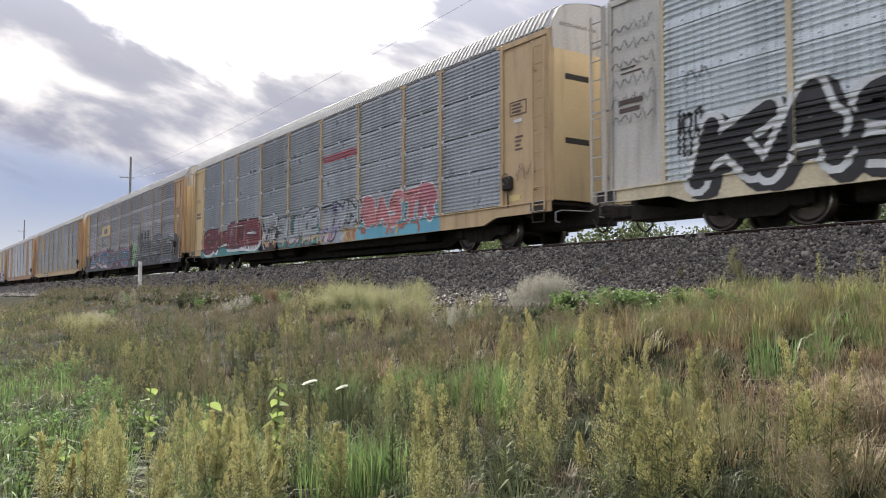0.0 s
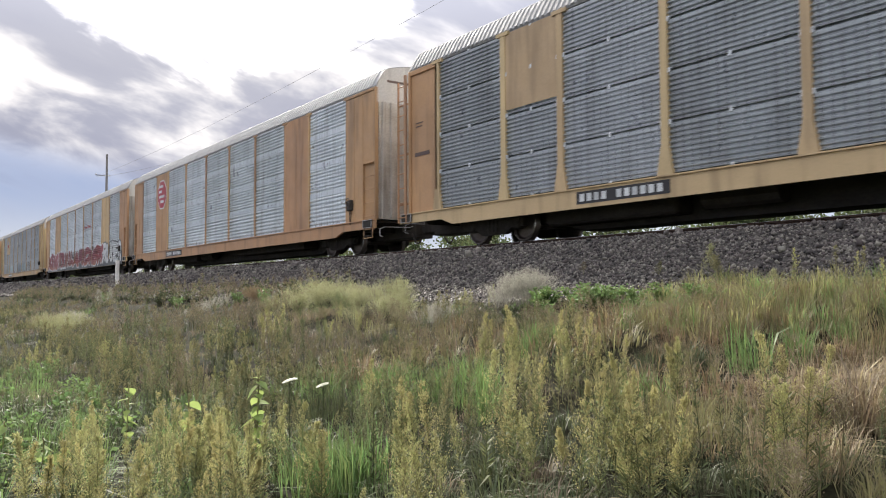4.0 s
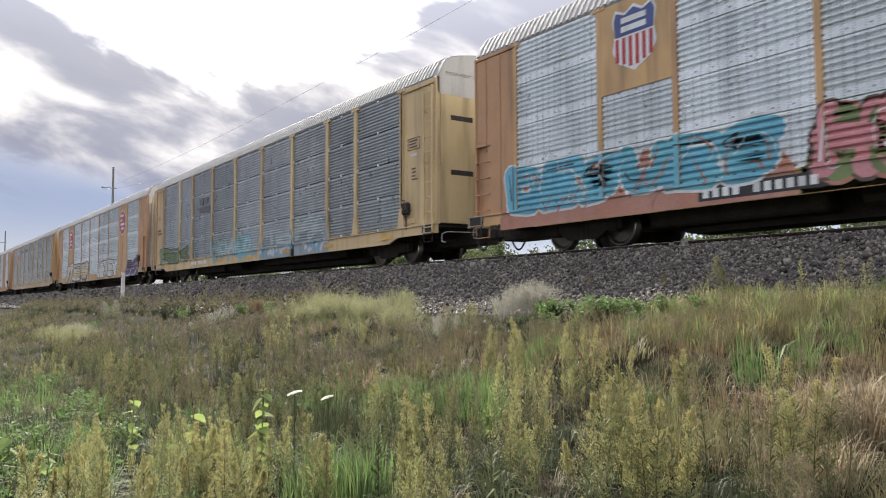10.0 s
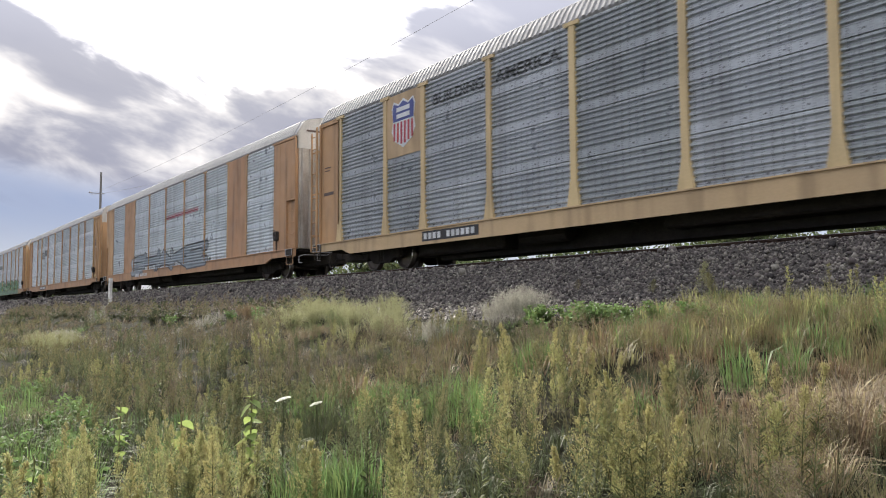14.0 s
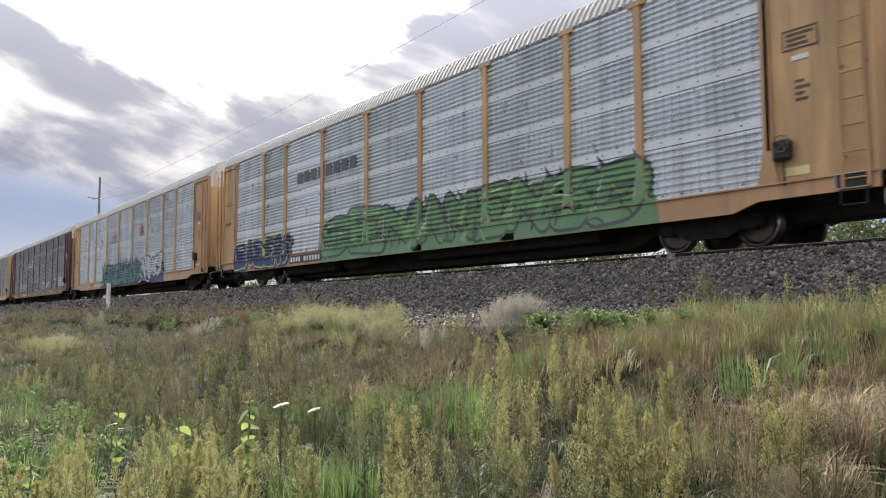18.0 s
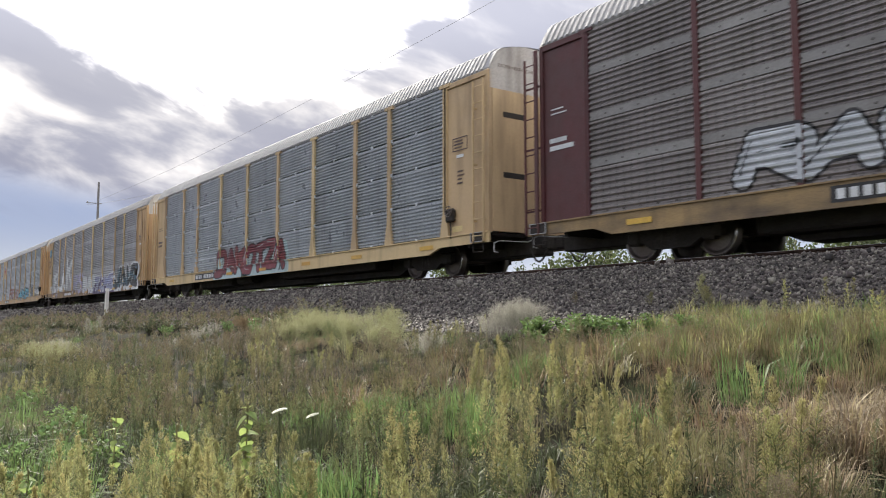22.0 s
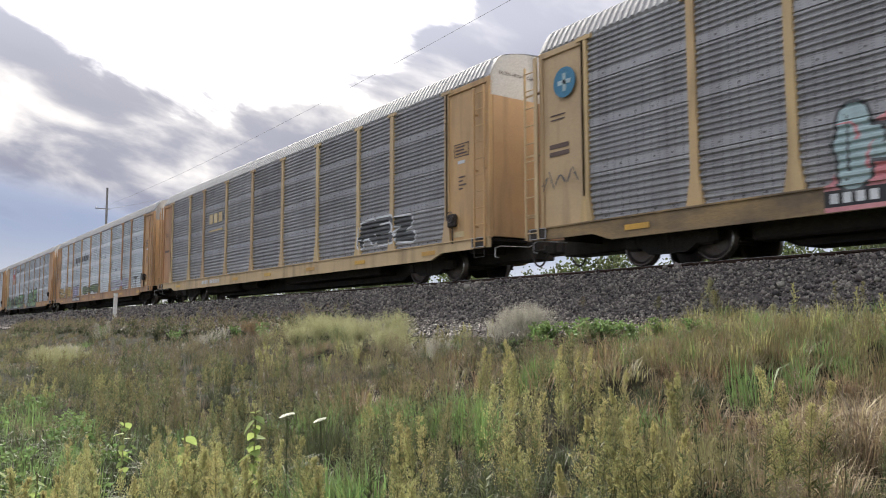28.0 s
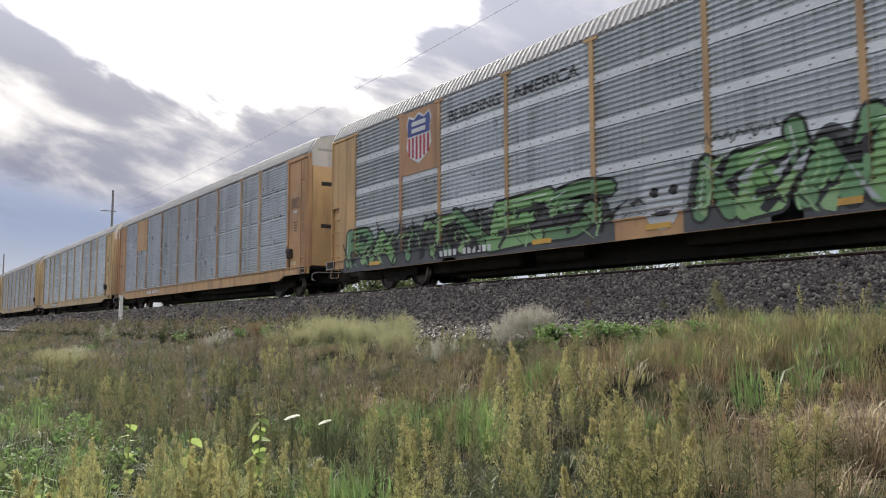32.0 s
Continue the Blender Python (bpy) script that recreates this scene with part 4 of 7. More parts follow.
# strokes of sprayed capitals on a grid of ten by ten, two figures a point, strokes set apart by blanks
STROKES = {
    "A": "0049 4990 2474", "B": "0009 0969875505 55836000", "C": "98591804206092", "D": "0009 0979947000", "E": "9909 0900 0090 0575", "F": "9909 0900 0575",
    "G": "98591804206092 9295 9555", "H": "0009 9099 0595", "I": "5950", "J": "9993602002", "K": "0009 0499 3690", "L": "0900 0090", "M": "0009 0945 4599 9990",
    "N": "0009 0990 9099", "O": "5918042060948859", "P": "0009 0979965505", "R": "0009 0979965505 4590", "S": "985918065583602010", "T": "0999 5950", "U": "090320609399",
    "V": "0940 4099", "W": "0920 2046 4670 7099", "X": "0099 0990", "Y": "0954 9954 5450", "Z": "0999 9900 0090", "3": "08598745 45835011",
}


def curve(spec):
    """The points of a stroke, drawn through its grid places as a smooth line."""
    p = [(int(spec[i]) / 9.0, int(spec[i + 1]) / 9.0) for i in range(0, len(spec) - 1, 2)]
    if len(p) < 3:
        return p
    out = []
    for i in range(len(p) - 1):
        a, b, c, d = p[max(0, i - 1)], p[i], p[i + 1], p[min(len(p) - 1, i + 2)]
        for q in (0.0, 0.25, 0.5, 0.75):
            out.append(tuple(0.5 * (2 * b[j] + 0.75 * ((c[j] - a[j]) * q) + (2 * a[j] - 5 * b[j] + 4 * c[j] - d[j]) * 0.75 * q * q + (-a[j] + 3 * b[j] - 3 * c[j] + d[j]) * 0.75 * q ** 3 + 0.25 * 2 * (c[j] - b[j]) * q) for j in (0, 1)))
    return out + [p[-1]]


def fat_stroke(v, f, pts, w0, w1):
    """Adds a broad stroke with rounded ends through the points to v and f."""
    ribbon(v, f, pts, w0, w1)
    for (x, z), w in ((pts[0], w0), (pts[-1], w1)):
        a = len(v)
        v += [(x + 0.5 * w * math.cos(i * math.pi / 5), z + 0.5 * w * math.sin(i * math.pi / 5)) for i in range(10)]
        f.append(tuple(range(a, a + 10)))


def spray(k, text, x0, x1, z0, z1, fill, line, cloud, edge=0.055, fat=0.30, shade=None):
    """A sprayed word on the side of car k, filling a box: leaning, swollen letters with an outline and a thrown shade, and a cloud behind them."""
    seed = sum(ord(c) for c in text) + 31 * k
    r = random.Random(seed)
    if cloud:
        v, f = blob(max(0.5, x0 - 0.3), min(CAR - 0.06, x1 + 0.3), 0.53, z1 - 0.10, seed, max(5, int((x1 - x0) * 1.6)))
        clad(k, v, f, 0, "paint_cloud", ink(cloud), CARS[k])
    cell, tall = (x1 - x0) / len(text), z1 - z0
    phase = r.uniform(0, 6)
    for i, ch in enumerate(text):
        w = min(fat * tall, 0.42 * cell) if line else min(0.6 * fat * tall, 0.3 * cell)
        rim = (edge + 0.05 * w) if line else 0.0
        m = 0.5 * w + rim
        lean, swell, lift = r.uniform(-0.06, 0.16) * cell, r.uniform(0.75, 1.3), r.uniform(0.0, 0.05) * tall
        top = z1 + r.uniform(-0.06, 0.06) * tall
        wide = cell * (1.22 if line else 0.92)

        def place(p):
            q = z0 + lift + m + p[1] * (top - z0 - lift - 2 * m)
            x = x0 + cell * (i + 0.5) + (p[0] - 0.5) * (wide - 2 * m) + lean * (p[1] - 0.5) + 0.05 * cell * math.sin(4 * p[1] + phase + i)
            return min(max(x, 0.08 + m), CAR - 0.08 - m), min(max(q + 0.04 * tall * math.sin(1.7 * i + 2 * p[0] + phase), 0.56 + m), 4.8)

        strokes = [[place(p) for p in curve(s)] for s in STROKES[ch].split()]
        step = 1.0 + 0.5 * (i % 2)

        def lay(name, colour, grow, layer, owner, dx=0.0, dz=0.0):
            v, f, ranks = [], [], []
            for j, s in enumerate(strokes):
                pts = [(x + dx, max(z + dz, 0.555 + 0.5 * w)) for x, z in s]
                fat_stroke(v, f, pts, w * swell ** -0.3 + grow, w * swell ** 0.3 + grow)
                ranks += [2 * j] * (len(f) - len(ranks) - 2) + [2 * j + 1] * 2
            v = [(min(max(x, 0.05), CAR - 0.05), max(z, 0.535)) for x, z in v]
            q = clad(k, v, f, layer, name, ink(colour), owner, 0.0004, ranks)
            if q and owner != CARS[k]:
                q.matrix_basis = Matrix()
            return q

        owner = CARS[k]
        if line:
            owner = lay("painted_letter", line, 2 * rim, step + 0.25, owner) or owner
            if shade and owner != CARS[k]:
                lay("letter_shade", shade, 2.4 * rim, step, owner, 0.10 * tall, -0.08 * tall)
        if fill:
            tone = fill if isinstance(fill, str) else fill[i % len(fill)]
            q = lay("letter_fill" if line else "painted_letter", tone, 0.0, step + 1.0 * bool(line), owner)
            if q and line and cell > 0.6:
                # a thin stroke of shine along each letter
                v, f = [], []
                s = strokes[0]
                part_of = s[len(s) // 5:max(len(s) // 5 + 2, 3 * len(s) // 5)]
                if len(part_of) > 1:
                    ribbon(v, f, [(x - 0.18 * w, z + 0.12 * w) for x, z in part_of], 0.10 * w, 0.05 * w)
                    q = clad(k, v, f, step + 2.2, "letter_shine", ink(line if tone in ("white", "silver", "pale", "cream") else "white" if line != "white" else "black"), owner)
                    if q:
                        q.matrix_basis = Matrix()


def many_strokes(k, shapes, layer, name, colour):
    """Lays a set of small painted shapes on car k as one coat of paint."""
    v, f, ranks = [], [], []
    for i, (sv, sf) in enumerate(shapes):
        f += [tuple(q + len(v) for q in p) for p in sf]
        ranks += [i % 9] * len(sf)
        v += sv
    tagged(clad(k, v, f, layer, name, ink(colour), CARS[k], 0.0003, ranks), kind="stuff")


def flames(k, x0, x1, z, h, n, colour, seed):
    """Licks of paint that rise from the top of a sprayed word."""
    r, shapes = random.Random(seed), []
    for i in range(n):
        v, f = [], []
        x, lean, s = x0 + (x1 - x0) * (i + r.random()) / n, r.uniform(-0.45, 0.25), r.uniform(0.4, 1.0) * h
        bend = r.uniform(-0.12, 0.12)
        ribbon(v, f, [(x + lean * s * q * q * 1.6 + bend * math.sin(q * 5), z - 0.25 + (s + 0.25) * q) for q in (0, 0.17, 0.34, 0.5, 0.67, 0.84, 1.0)], 0.24, 0.02)
        shapes.append((v, f))
    many_strokes(k, shapes, 0.5, "paint_licks", colour)


def swirls(k, x0, x1, z0, z1, n, colour, seed, w=0.05, layer=3.2):
    """Loose curved strokes within a sprayed word."""
    r, shapes = random.Random(seed), []
    for i in range(n):
        v, f = [], []
        x, z, a, c, L = r.uniform(x0, x1), r.uniform(z0, z1), r.uniform(0.6, 2.4), r.uniform(-2.2, 2.2), r.uniform(0.35, 0.8)
        pts = []
        for j in range(8):
            pts.append((x, min(max(z, 0.57), z1 + 0.1)))
            x, z, a = x + math.cos(a) * L / 7, z + math.sin(a) * L / 7, a + c / 7
        ribbon(v, f, pts, w, w * 0.25)
        shapes.append((v, f))
    many_strokes(k, shapes, layer, "paint_strokes", colour)


def shards(k, x0, x1, z0, z1, n, colour, seed, layer=4.6):
    """Sharp slanting splinters of paint."""
    r, shapes = random.Random(seed), []
    for i in range(n):
        x, z, L, a = r.uniform(x0, x1), r.uniform(z0, z1), r.uniform(0.35, 0.9), r.choice((0.7, 0.9, 2.2, 2.4)) + r.uniform(-0.2, 0.2)
        w = r.uniform(0.08, 0.2)
        v = [(x, max(z, 0.57)), (x + w, max(z - 0.06, 0.57)), (x + math.cos(a) * L, min(max(z + math.sin(a) * L, 0.6), z1 + 0.25)), (x - 0.3 * w, max(z + 0.5 * w, 0.58))]
        shapes.append((v, [(0, 1, 2), (0, 2, 3)]))
    many_strokes(k, shapes, layer, "paint_splinters", colour)


def scrawl(k, x0, x1, z, h, colour, seed, w=0.025):
    """One line of handwriting that cannot be read."""
    r = random.Random(seed)
    v, f, pts = [], [], []
    n = max(6, int((x1 - x0) / h * 7))
    for i in range(n):
        q = i / (n - 1)
        pts.append((x0 + (x1 - x0) * q + 0.25 * h * math.sin(i * 2.1), z + h * (0.5 + (0.5 if r.random() < 0.25 else 0.22) * (1 if i % 2 else -1))))
    ribbon(v, f, pts, w, w)
    clad(k, v, f, 1.0, "scrawl", ink(colour), CARS[k])


def flat(k, name, pts, y, material, parent=None, label="", thick=0.006):
    """A thin plate with the outline pts (x, z) on the side of car k."""
    s = Shape().extrude(pts, "y", y - thick, y)
    return part(name, s.mesh(name, material), parent or CARS[k], label, pose(0, -HALF, 0))


def bar(x0, x1, z0, z1):
    return [(x0, z0), (x1, z0), (x1, z1), (x0, z1)]


def octagon(k, x, z, r, y=-0.056):
    def ring(q):
        return [(x + q * math.cos(math.pi * (i + 0.5) / 4), z + q * math.sin(math.pi * (i + 0.5) / 4)) for i in range(8)]
    e = flat(k, "emblem", ring(r), y, ink("white"), label="red octagon emblem with a white rim")
    flat(k, "emblem_field", ring(r * 0.92), y - 0.007, ink("red"), e).matrix_basis = Matrix()
    for i, (a, b) in enumerate(((-0.62, 0.30), (-0.62, -0.05), (-0.55, 0.55), (-0.30, 0.40))):
        zc = z + r * (0.52 - 0.33 * i)
        flat(k, "emblem_bar", bar(x + r * a, x + r * b, zc - 0.07 * r, zc + 0.10 * r), y - 0.014, ink("white"), e).matrix_basis = Matrix()


def shield(k, x, z, w, h, y=-0.056):
    def form(s):
        p = [(-0.5, 0.34), (-0.42, 0.5), (-0.2, 0.42), (0.0, 0.52), (0.2, 0.42), (0.42, 0.5), (0.5, 0.34), (0.44, 0.1), (0.5, -0.15), (0.36, -0.36), (0.0, -0.52), (-0.36, -0.36), (-0.5, -0.15), (-0.44, 0.1)]
        return [(x + a * w * s, z + b * h * s) for a, b in p]
    e = flat(k, "emblem", form(1.0), y, ink("white"), label="shield emblem, blue over red and white stripes")
    flat(k, "emblem_field", [(x + a * w, z + b * h) for a, b in ((-0.43, 0.06), (0.43, 0.06), (0.46, 0.33), (0.40, 0.45), (0.2, 0.38), (0.0, 0.47), (-0.2, 0.38), (-0.40, 0.45), (-0.46, 0.33))], y - 0.007, ink("blue"), e).matrix_basis = Matrix()
    for i in range(6):
        a = (-0.42 + i * 0.152) * w
        d = abs(a + 0.04 * w) / (0.5 * w)
        flat(k, "emblem_bar", bar(x + a, x + a + 0.075 * w, z - (0.46 - 0.16 * d) * h, z + 0.03 * h), y - 0.007, ink("red"), e).matrix_basis = Matrix()
    for zz in (0.30, 0.16):
        flat(k, "emblem_bar", bar(x - 0.28 * w, x + 0.28 * w, z + (zz - 0.045) * h, z + (zz + 0.045) * h), y - 0.014, ink("white"), e).matrix_basis = Matrix()


def half_panel(k, x0, x1, z0, material):
    flat(k, "emblem_panel", bar(x0 + 0.06, x1 - 0.06, z0, Z_EAVE - 0.03), -0.044, material, thick=0.006)


def number_bars(k, x, z=0.735, dark=True, colour="white"):
    """A car number as plain bars on the side sill."""
    if dark:
        e = flat(k, "number_plate", bar(x - 0.1, x + 2.35, z - 0.13, z + 0.13), -0.086, ink("black"), label="black number plate with pale bars")
    else:
        e = CARS[k]
    for i in range(11):
        if i == 4:
            continue
        q = flat(k, "figure_bar", bar(x + i * 0.205, x + i * 0.205 + 0.13, z - 0.08, z + 0.08), -0.093, ink(colour), e)
        if dark:
            q.matrix_basis = Matrix()


def word(k, text, x0, x1, z0, z1, colour):
    v, f = letters(text, 0.02)
    lo, hi = v.min(0), v.max(0)
    q = (v - lo) / (hi - lo) * (x1 - x0, z1 - z0) + (x0, z0)
    clad(k, q, f, 0, "lettering", ink(colour), CARS[k])


def brand_bars(k, x0, x1, z0, z1, n, colour, y=-0.042):
    for i in range(n):
        a = x0 + (x1 - x0) * i / n
        flat(k, "mark_bar", bar(a, a + (x1 - x0) / n * 0.72, z0, z1), y, ink(colour))


def end_marks(k, seed):
    """Placards and stencils on the end panels, as plain bars and frames."""
    r = random.Random(seed)
    tone = ink("white" if k == 15 else "umber")
    x, y = CAR - 1.5, -0.026
    for a, b, c, d in ((0, 0.62, 3.42, 3.445), (0, 0.62, 3.1, 3.125), (0, 0.02, 3.1, 3.445), (0.6, 0.62, 3.1, 3.445)):
        flat(k, "placard_frame", bar(x + a, x + b, c, d), y, tone)
    for i in range(3):
        flat(k, "stencil_bar", bar(x + 0.07, x + 0.07 + r.uniform(0.3, 0.48), 3.17 + i * 0.085, 3.21 + i * 0.085), y, tone)
    flat(k, "white_label", bar(x + 0.16, x + 0.46, 2.92, 3.0), y, ink("white"))
    for i in range(4):
        flat(k, "stencil_bar", bar(x + 0.2, x + 0.2 + r.uniform(0.15, 0.3), 2.25 + i * 0.1, 2.29 + i * 0.1), y, tone)
    flat(k, "warning_label", bar(x - 0.02, x + 0.40, 1.04, 1.18), y, ink("gold"), label="yellow warning label")
    for i in range(r.choice((1, 2))):
        flat(k, "stencil_bar", bar(0.7, 0.7 + r.uniform(0.5, 0.75), 2.5 + i * 0.17, 2.6 + i * 0.17), y, tone)
    for i in range(2):
        flat(k, "stencil_bar", bar(0.75, 0.75 + r.uniform(0.3, 0.6), 3.3 + i * 0.1, 3.33 + i * 0.1), y, tone)
    if k in (4, 5, 9, 11):
        e = flat(k, "gable_bar", bar(0, 1, 0, 1), 0, tone)
        e.matrix_basis = Matrix.Translation((CAR + 0.004, -1.2, 5.1)) @ pose(0, 0, 0, 0, 0, 90) @ Matrix.Diagonal((0.85, 1, 0.07, 1))
    else:
        def gable_words():
            v, f = letters("EXCESS HEIGHT CAR", 0.01)
            v = (v - v.min(0)) / (v.max(0) - v.min(0)) * (1.15, 0.085)
            return mesh_of("gable_lettering", [(0.0, a, b) for a, b in v], f, ink("umber"))
        part("gable_lettering", cached("gable words", gable_words), CARS[k], at=pose(CAR + 0.004, -1.3, 5.02))


for k in range(len(CARS)):
    end_marks(k, 50 + k)
    number_bars(k, (6.6, 7.1)[k % 2], dark=k % 3 != 2 or k in (5, 7), colour="white")
spray(0, "KASE", 2.68, 8.6, 0.60, 2.3, "black", "white", None, 0.11, 0.22, "black")
spray(0, "M3R", 2.19, 2.77, 1.40, 2.30, "black", None, None)
spray(1, "CHED", 1.96, 9.35, 0.70, 1.95, "crimson", "maroon", "teal", 0.05, 0.36, "white")
spray(1, "SKELETON", 9.69, 11.14, 1.40, 1.90, "white", None, "black")
spray(1, "KINK", 9.69, 10.99, 0.80, 1.30, "white", None, None)
spray(1, "SUKE", 11.20, 14.96, 0.66, 1.85, "silver", "char", "char", 0.05, 0.28, "teal")
spray(1, "SO", 14.78, 16.57, 0.58, 1.9, "lilac", "char", "steel")
spray(1, "EWN", 15.14, 18.07, 1.03, 1.90, "silver", "black", None)
spray(1, "GASTR", 18.14, 22.41, 0.80, 1.90, "rose", "white", "sky", 0.04)
for i in range(5):
    clad(2, *blob(0.5 + 5.27 * i, 5.77 + 5.27 * i, 0.50, 1.95, 70 + i, 7), -0.6, "paint_cloud", ink("black"), CARS[2])
spray(2, "LASO", 2.9, 8.44, 0.85, 1.95, "lagoon", "pink", None, 0.06, 0.34, "white")
spray(2, "BARS", 8.62, 15.20, 0.62, 1.80, "steelblue", "pink", None, 0.04)
spray(2, "MUA", 17.30, 20.29, 0.91, 2.64, "char", "silver", None, 0.022, 0.26)
spray(2, "CUADE", 17.81, 22.75, 1.11, 2.23, "char", "silver", None, 0.022, 0.26)
spray(2, "GEZ", 22.85, 25.06, 0.58, 2.05, "char", "silver", None, 0.022, 0.26)
spray(5, "KENOTS", 1.87, 8.22, 0.58, 2.02, "ember", "white", "char", 0.05, 0.36)
spray(5, "WIL", 8.54, 11.68, 0.71, 2.03, "ember", "white", "char", 0.05, 0.36)
spray(5, "ARO", 11.92, 17.29, 0.58, 1.97, "ember", "white", "char", 0.05, 0.36)
spray(5, "NSK", 17.30, 21.20, 0.58, 2.02, "ember", "white", "char", 0.05, 0.36)
spray(5, "RUGER", 21.28, 26.0, 0.62, 2.05, "white", "char", "char", 0.06, 0.22)
spray(6, "ROC", 4.82, 6.51, 1.09, 1.80, "pale", None, None)
spray(6, "WERE", 6.66, 9.24, 1.05, 1.78, "pale", "white", None)
spray(6, "ARAK", 12.03, 14.94, 0.86, 1.72, "steel", "char", None, 0.03)
spray(6, "STIEL", 15.07, 18.05, 0.97, 1.77, "pale", "steel", None)
spray(6, "VOXY", 18.17, 20.68, 0.92, 1.86, "char", "white", None, 0.032, 0.12)
spray(7, "DESUES", 1.60, 8.63, 0.80, 1.96, "sky", "white", "brick", 0.03, 0.40)
spray(7, "OG", 9.28, 10.83, 0.58, 1.81, "moss", "brick", "black")
spray(7, "HUNTEN", 9.25, 15.22, 0.64, 1.91, "rose", "umber", "olive", 0.04, 0.34)
spray(7, "MOSE", 16.23, 20.77, 0.58, 1.75, "rose", "umber", "olive", 0.04, 0.38, "crimson")
spray(7, "SUSHE", 21.60, 25.95, 0.58, 1.85, "black", "white", None, 0.012, 0.46, "black")
spray(8, "REK", 1.54, 5.91, 0.83, 1.68, "moss", "char", None)
spray(8, "HOA", 9.26, 12.26, 0.82, 1.69, "pale", "steel", None)
spray(8, "UD", 12.36, 13.95, 0.74, 1.63, "pale", "sky", None)
spray(8, "IL", 15.27, 17.89, 1.01, 1.66, "silver", "pale", "steel")
spray(8, "MA", 18.20, 20.6, 1.01, 1.83, "silver", "pale", "steel")
spray(9, "STEERS", 3.85, 11.84, 0.58, 1.95, "cream", "navy", "gold", 0.05, 0.34, "navy")
spray(9, "WEWEK", 14.89, 20.25, 0.58, 1.75, "white", "umber", None)
spray(9, "BO", 22.87, 25.32, 0.58, 1.55, "violet", "white", "violet", 0.03)
spray(11, "SHAKE", 6.24, 18.12, 0.69, 1.89, "steel", "char", None)
spray(13, "EAE", 1.85, 4.71, 0.58, 1.75, "navy", "lemon", None, 0.03, 0.40, "navy")
spray(13, "ERS", 4.78, 6.93, 0.58, 1.75, "navy", "lemon", None, 0.03, 0.40, "navy")
spray(13, "SEN", 9.48, 14.90, 0.58, 2.00, "leaf", "char", "leaf")
spray(13, "AME", 15.04, 18.67, 0.58, 1.97, "leaf", "char", "leaf")
spray(13, "NSD", 18.77, 22.83, 0.58, 1.97, "leaf", "char", "leaf")
spray(14, "TERE", 8.52, 12.57, 0.60, 1.85, "teal", "black", "black")
spray(14, "WAKER", 12.43, 16.72, 0.58, 1.81, "teal", "black", "black")
spray(14, "BIZ", 16.74, 18.73, 0.58, 1.79, "navy", "white", "rose")
spray(14, "ARKS", 16.72, 20.86, 0.70, 1.98, "white", "navy", "navy")
spray(15, "ARO", 10.09, 14.97, 1.05, 1.69, "char", "steel", None, 0.03)
spray(15, "TTAK", 16.23, 19.49, 1.04, 1.57, "white", None, None)
spray(15, "SNO", 21.06, 22.71, 1.20, 1.70, "char", "white", None)
spray(15, "IRIE", 23.04, 25.50, 1.02, 1.78, "white", "silver", None, 0.03, 0.27)
spray(15, "RAM", 5.45, 9.1, 0.98, 2.0, "silver", "black", None, 0.04, 0.34)
spray(16, "DAK", 9.04, 12.13, 0.58, 1.80, "crimson", "black", "pale", 0.03, 0.25)
spray(16, "OTZA", 12.13, 15.83, 0.58, 1.80, "crimson", "black", "pale", 0.03, 0.25)
spray(17, "JE", 1.75, 3.85, 0.98, 2.5, "white", None, None, 0, 0.36)
spray(17, "LA", 3.95, 7.0, 0.98, 2.9, "white", None, None, 0, 0.30)
spray(17, "K", 7.05, 9.3, 0.98, 3.3, "white", None, None, 0, 0.30)
spray(17, "RS", 9.65, 12.69, 0.68, 2.00, "lilac", None, None)
spray(17, "BAS", 12.68, 15.99, 0.61, 1.74, None, "white", None)
spray(17, "TIME", 15.99, 20.75, 0.58, 1.69, "periw", "white", "violet")
spray(17, "JAUZ", 20.9, 25.9, 0.60, 2.0, "black", "white", None, 0.07, 0.30, "white")
spray(18, "EMAS", 2.13, 9.07, 1.19, 2.03, "silver", None, None)
spray(18, "RENO", 9.26, 14.52, 0.94, 1.91, "brick", None, None)
spray(18, "AMO", 14.87, 19.74, 0.70, 1.81, "sky", "black", None)
spray(18, "TAK", 20.72, 22.41, 0.93, 2.08, "char", "silver", None)
spray(18, "VASO", 22.81, 25.18, 0.94, 1.66, "white", "char", None)
spray(19, "HALPSU", 7.3, 15.6, 0.70, 2.15, ("pale", "sky", "gold", "sky", "mint", "sky"), "char", "rose", 0.035, 0.34)
spray(19, "NZ", 15.9, 20.4, 0.58, 2.2, "sky", "black", "brick", 0.05, 0.38)
spray(20, "REZ", 20.84, 23.74, 1.07, 1.95, "char", "white", None)
spray(21, "DUVE", 2.00, 5.94, 0.95, 1.75, "ochre", "char", None, 0.025, 0.36)
spray(21, "SRE", 6.79, 8.56, 0.85, 1.70, "lilac", "black", None, 0.03)
spray(21, "CARE", 10.11, 14.98, 0.99, 1.60, "moss", "char", None)
spray(21, "T", 23.27, 24.24, 1.01, 1.62, "black", None, None)
spray(21, "OR", 24.74, 25.12, 1.10, 1.60, "char", None, None)
spray(21, "BOO", 18.36, 22.14, 1.10, 1.60, "silver", "lilac", None)
spray(22, "RAIT", 1.52, 7.03, 0.58, 1.80, ("leaf", "fern"), "black", "char", 0.05, 0.22)
spray(22, "NES", 7.03, 12.49, 0.58, 1.90, ("leaf", "fern"), "black", "char", 0.05, 0.22)
spray(22, "KE", 14.79, 16.56, 0.58, 2.0, ("leaf", "fern"), "black", "char", 0.05, 0.22)
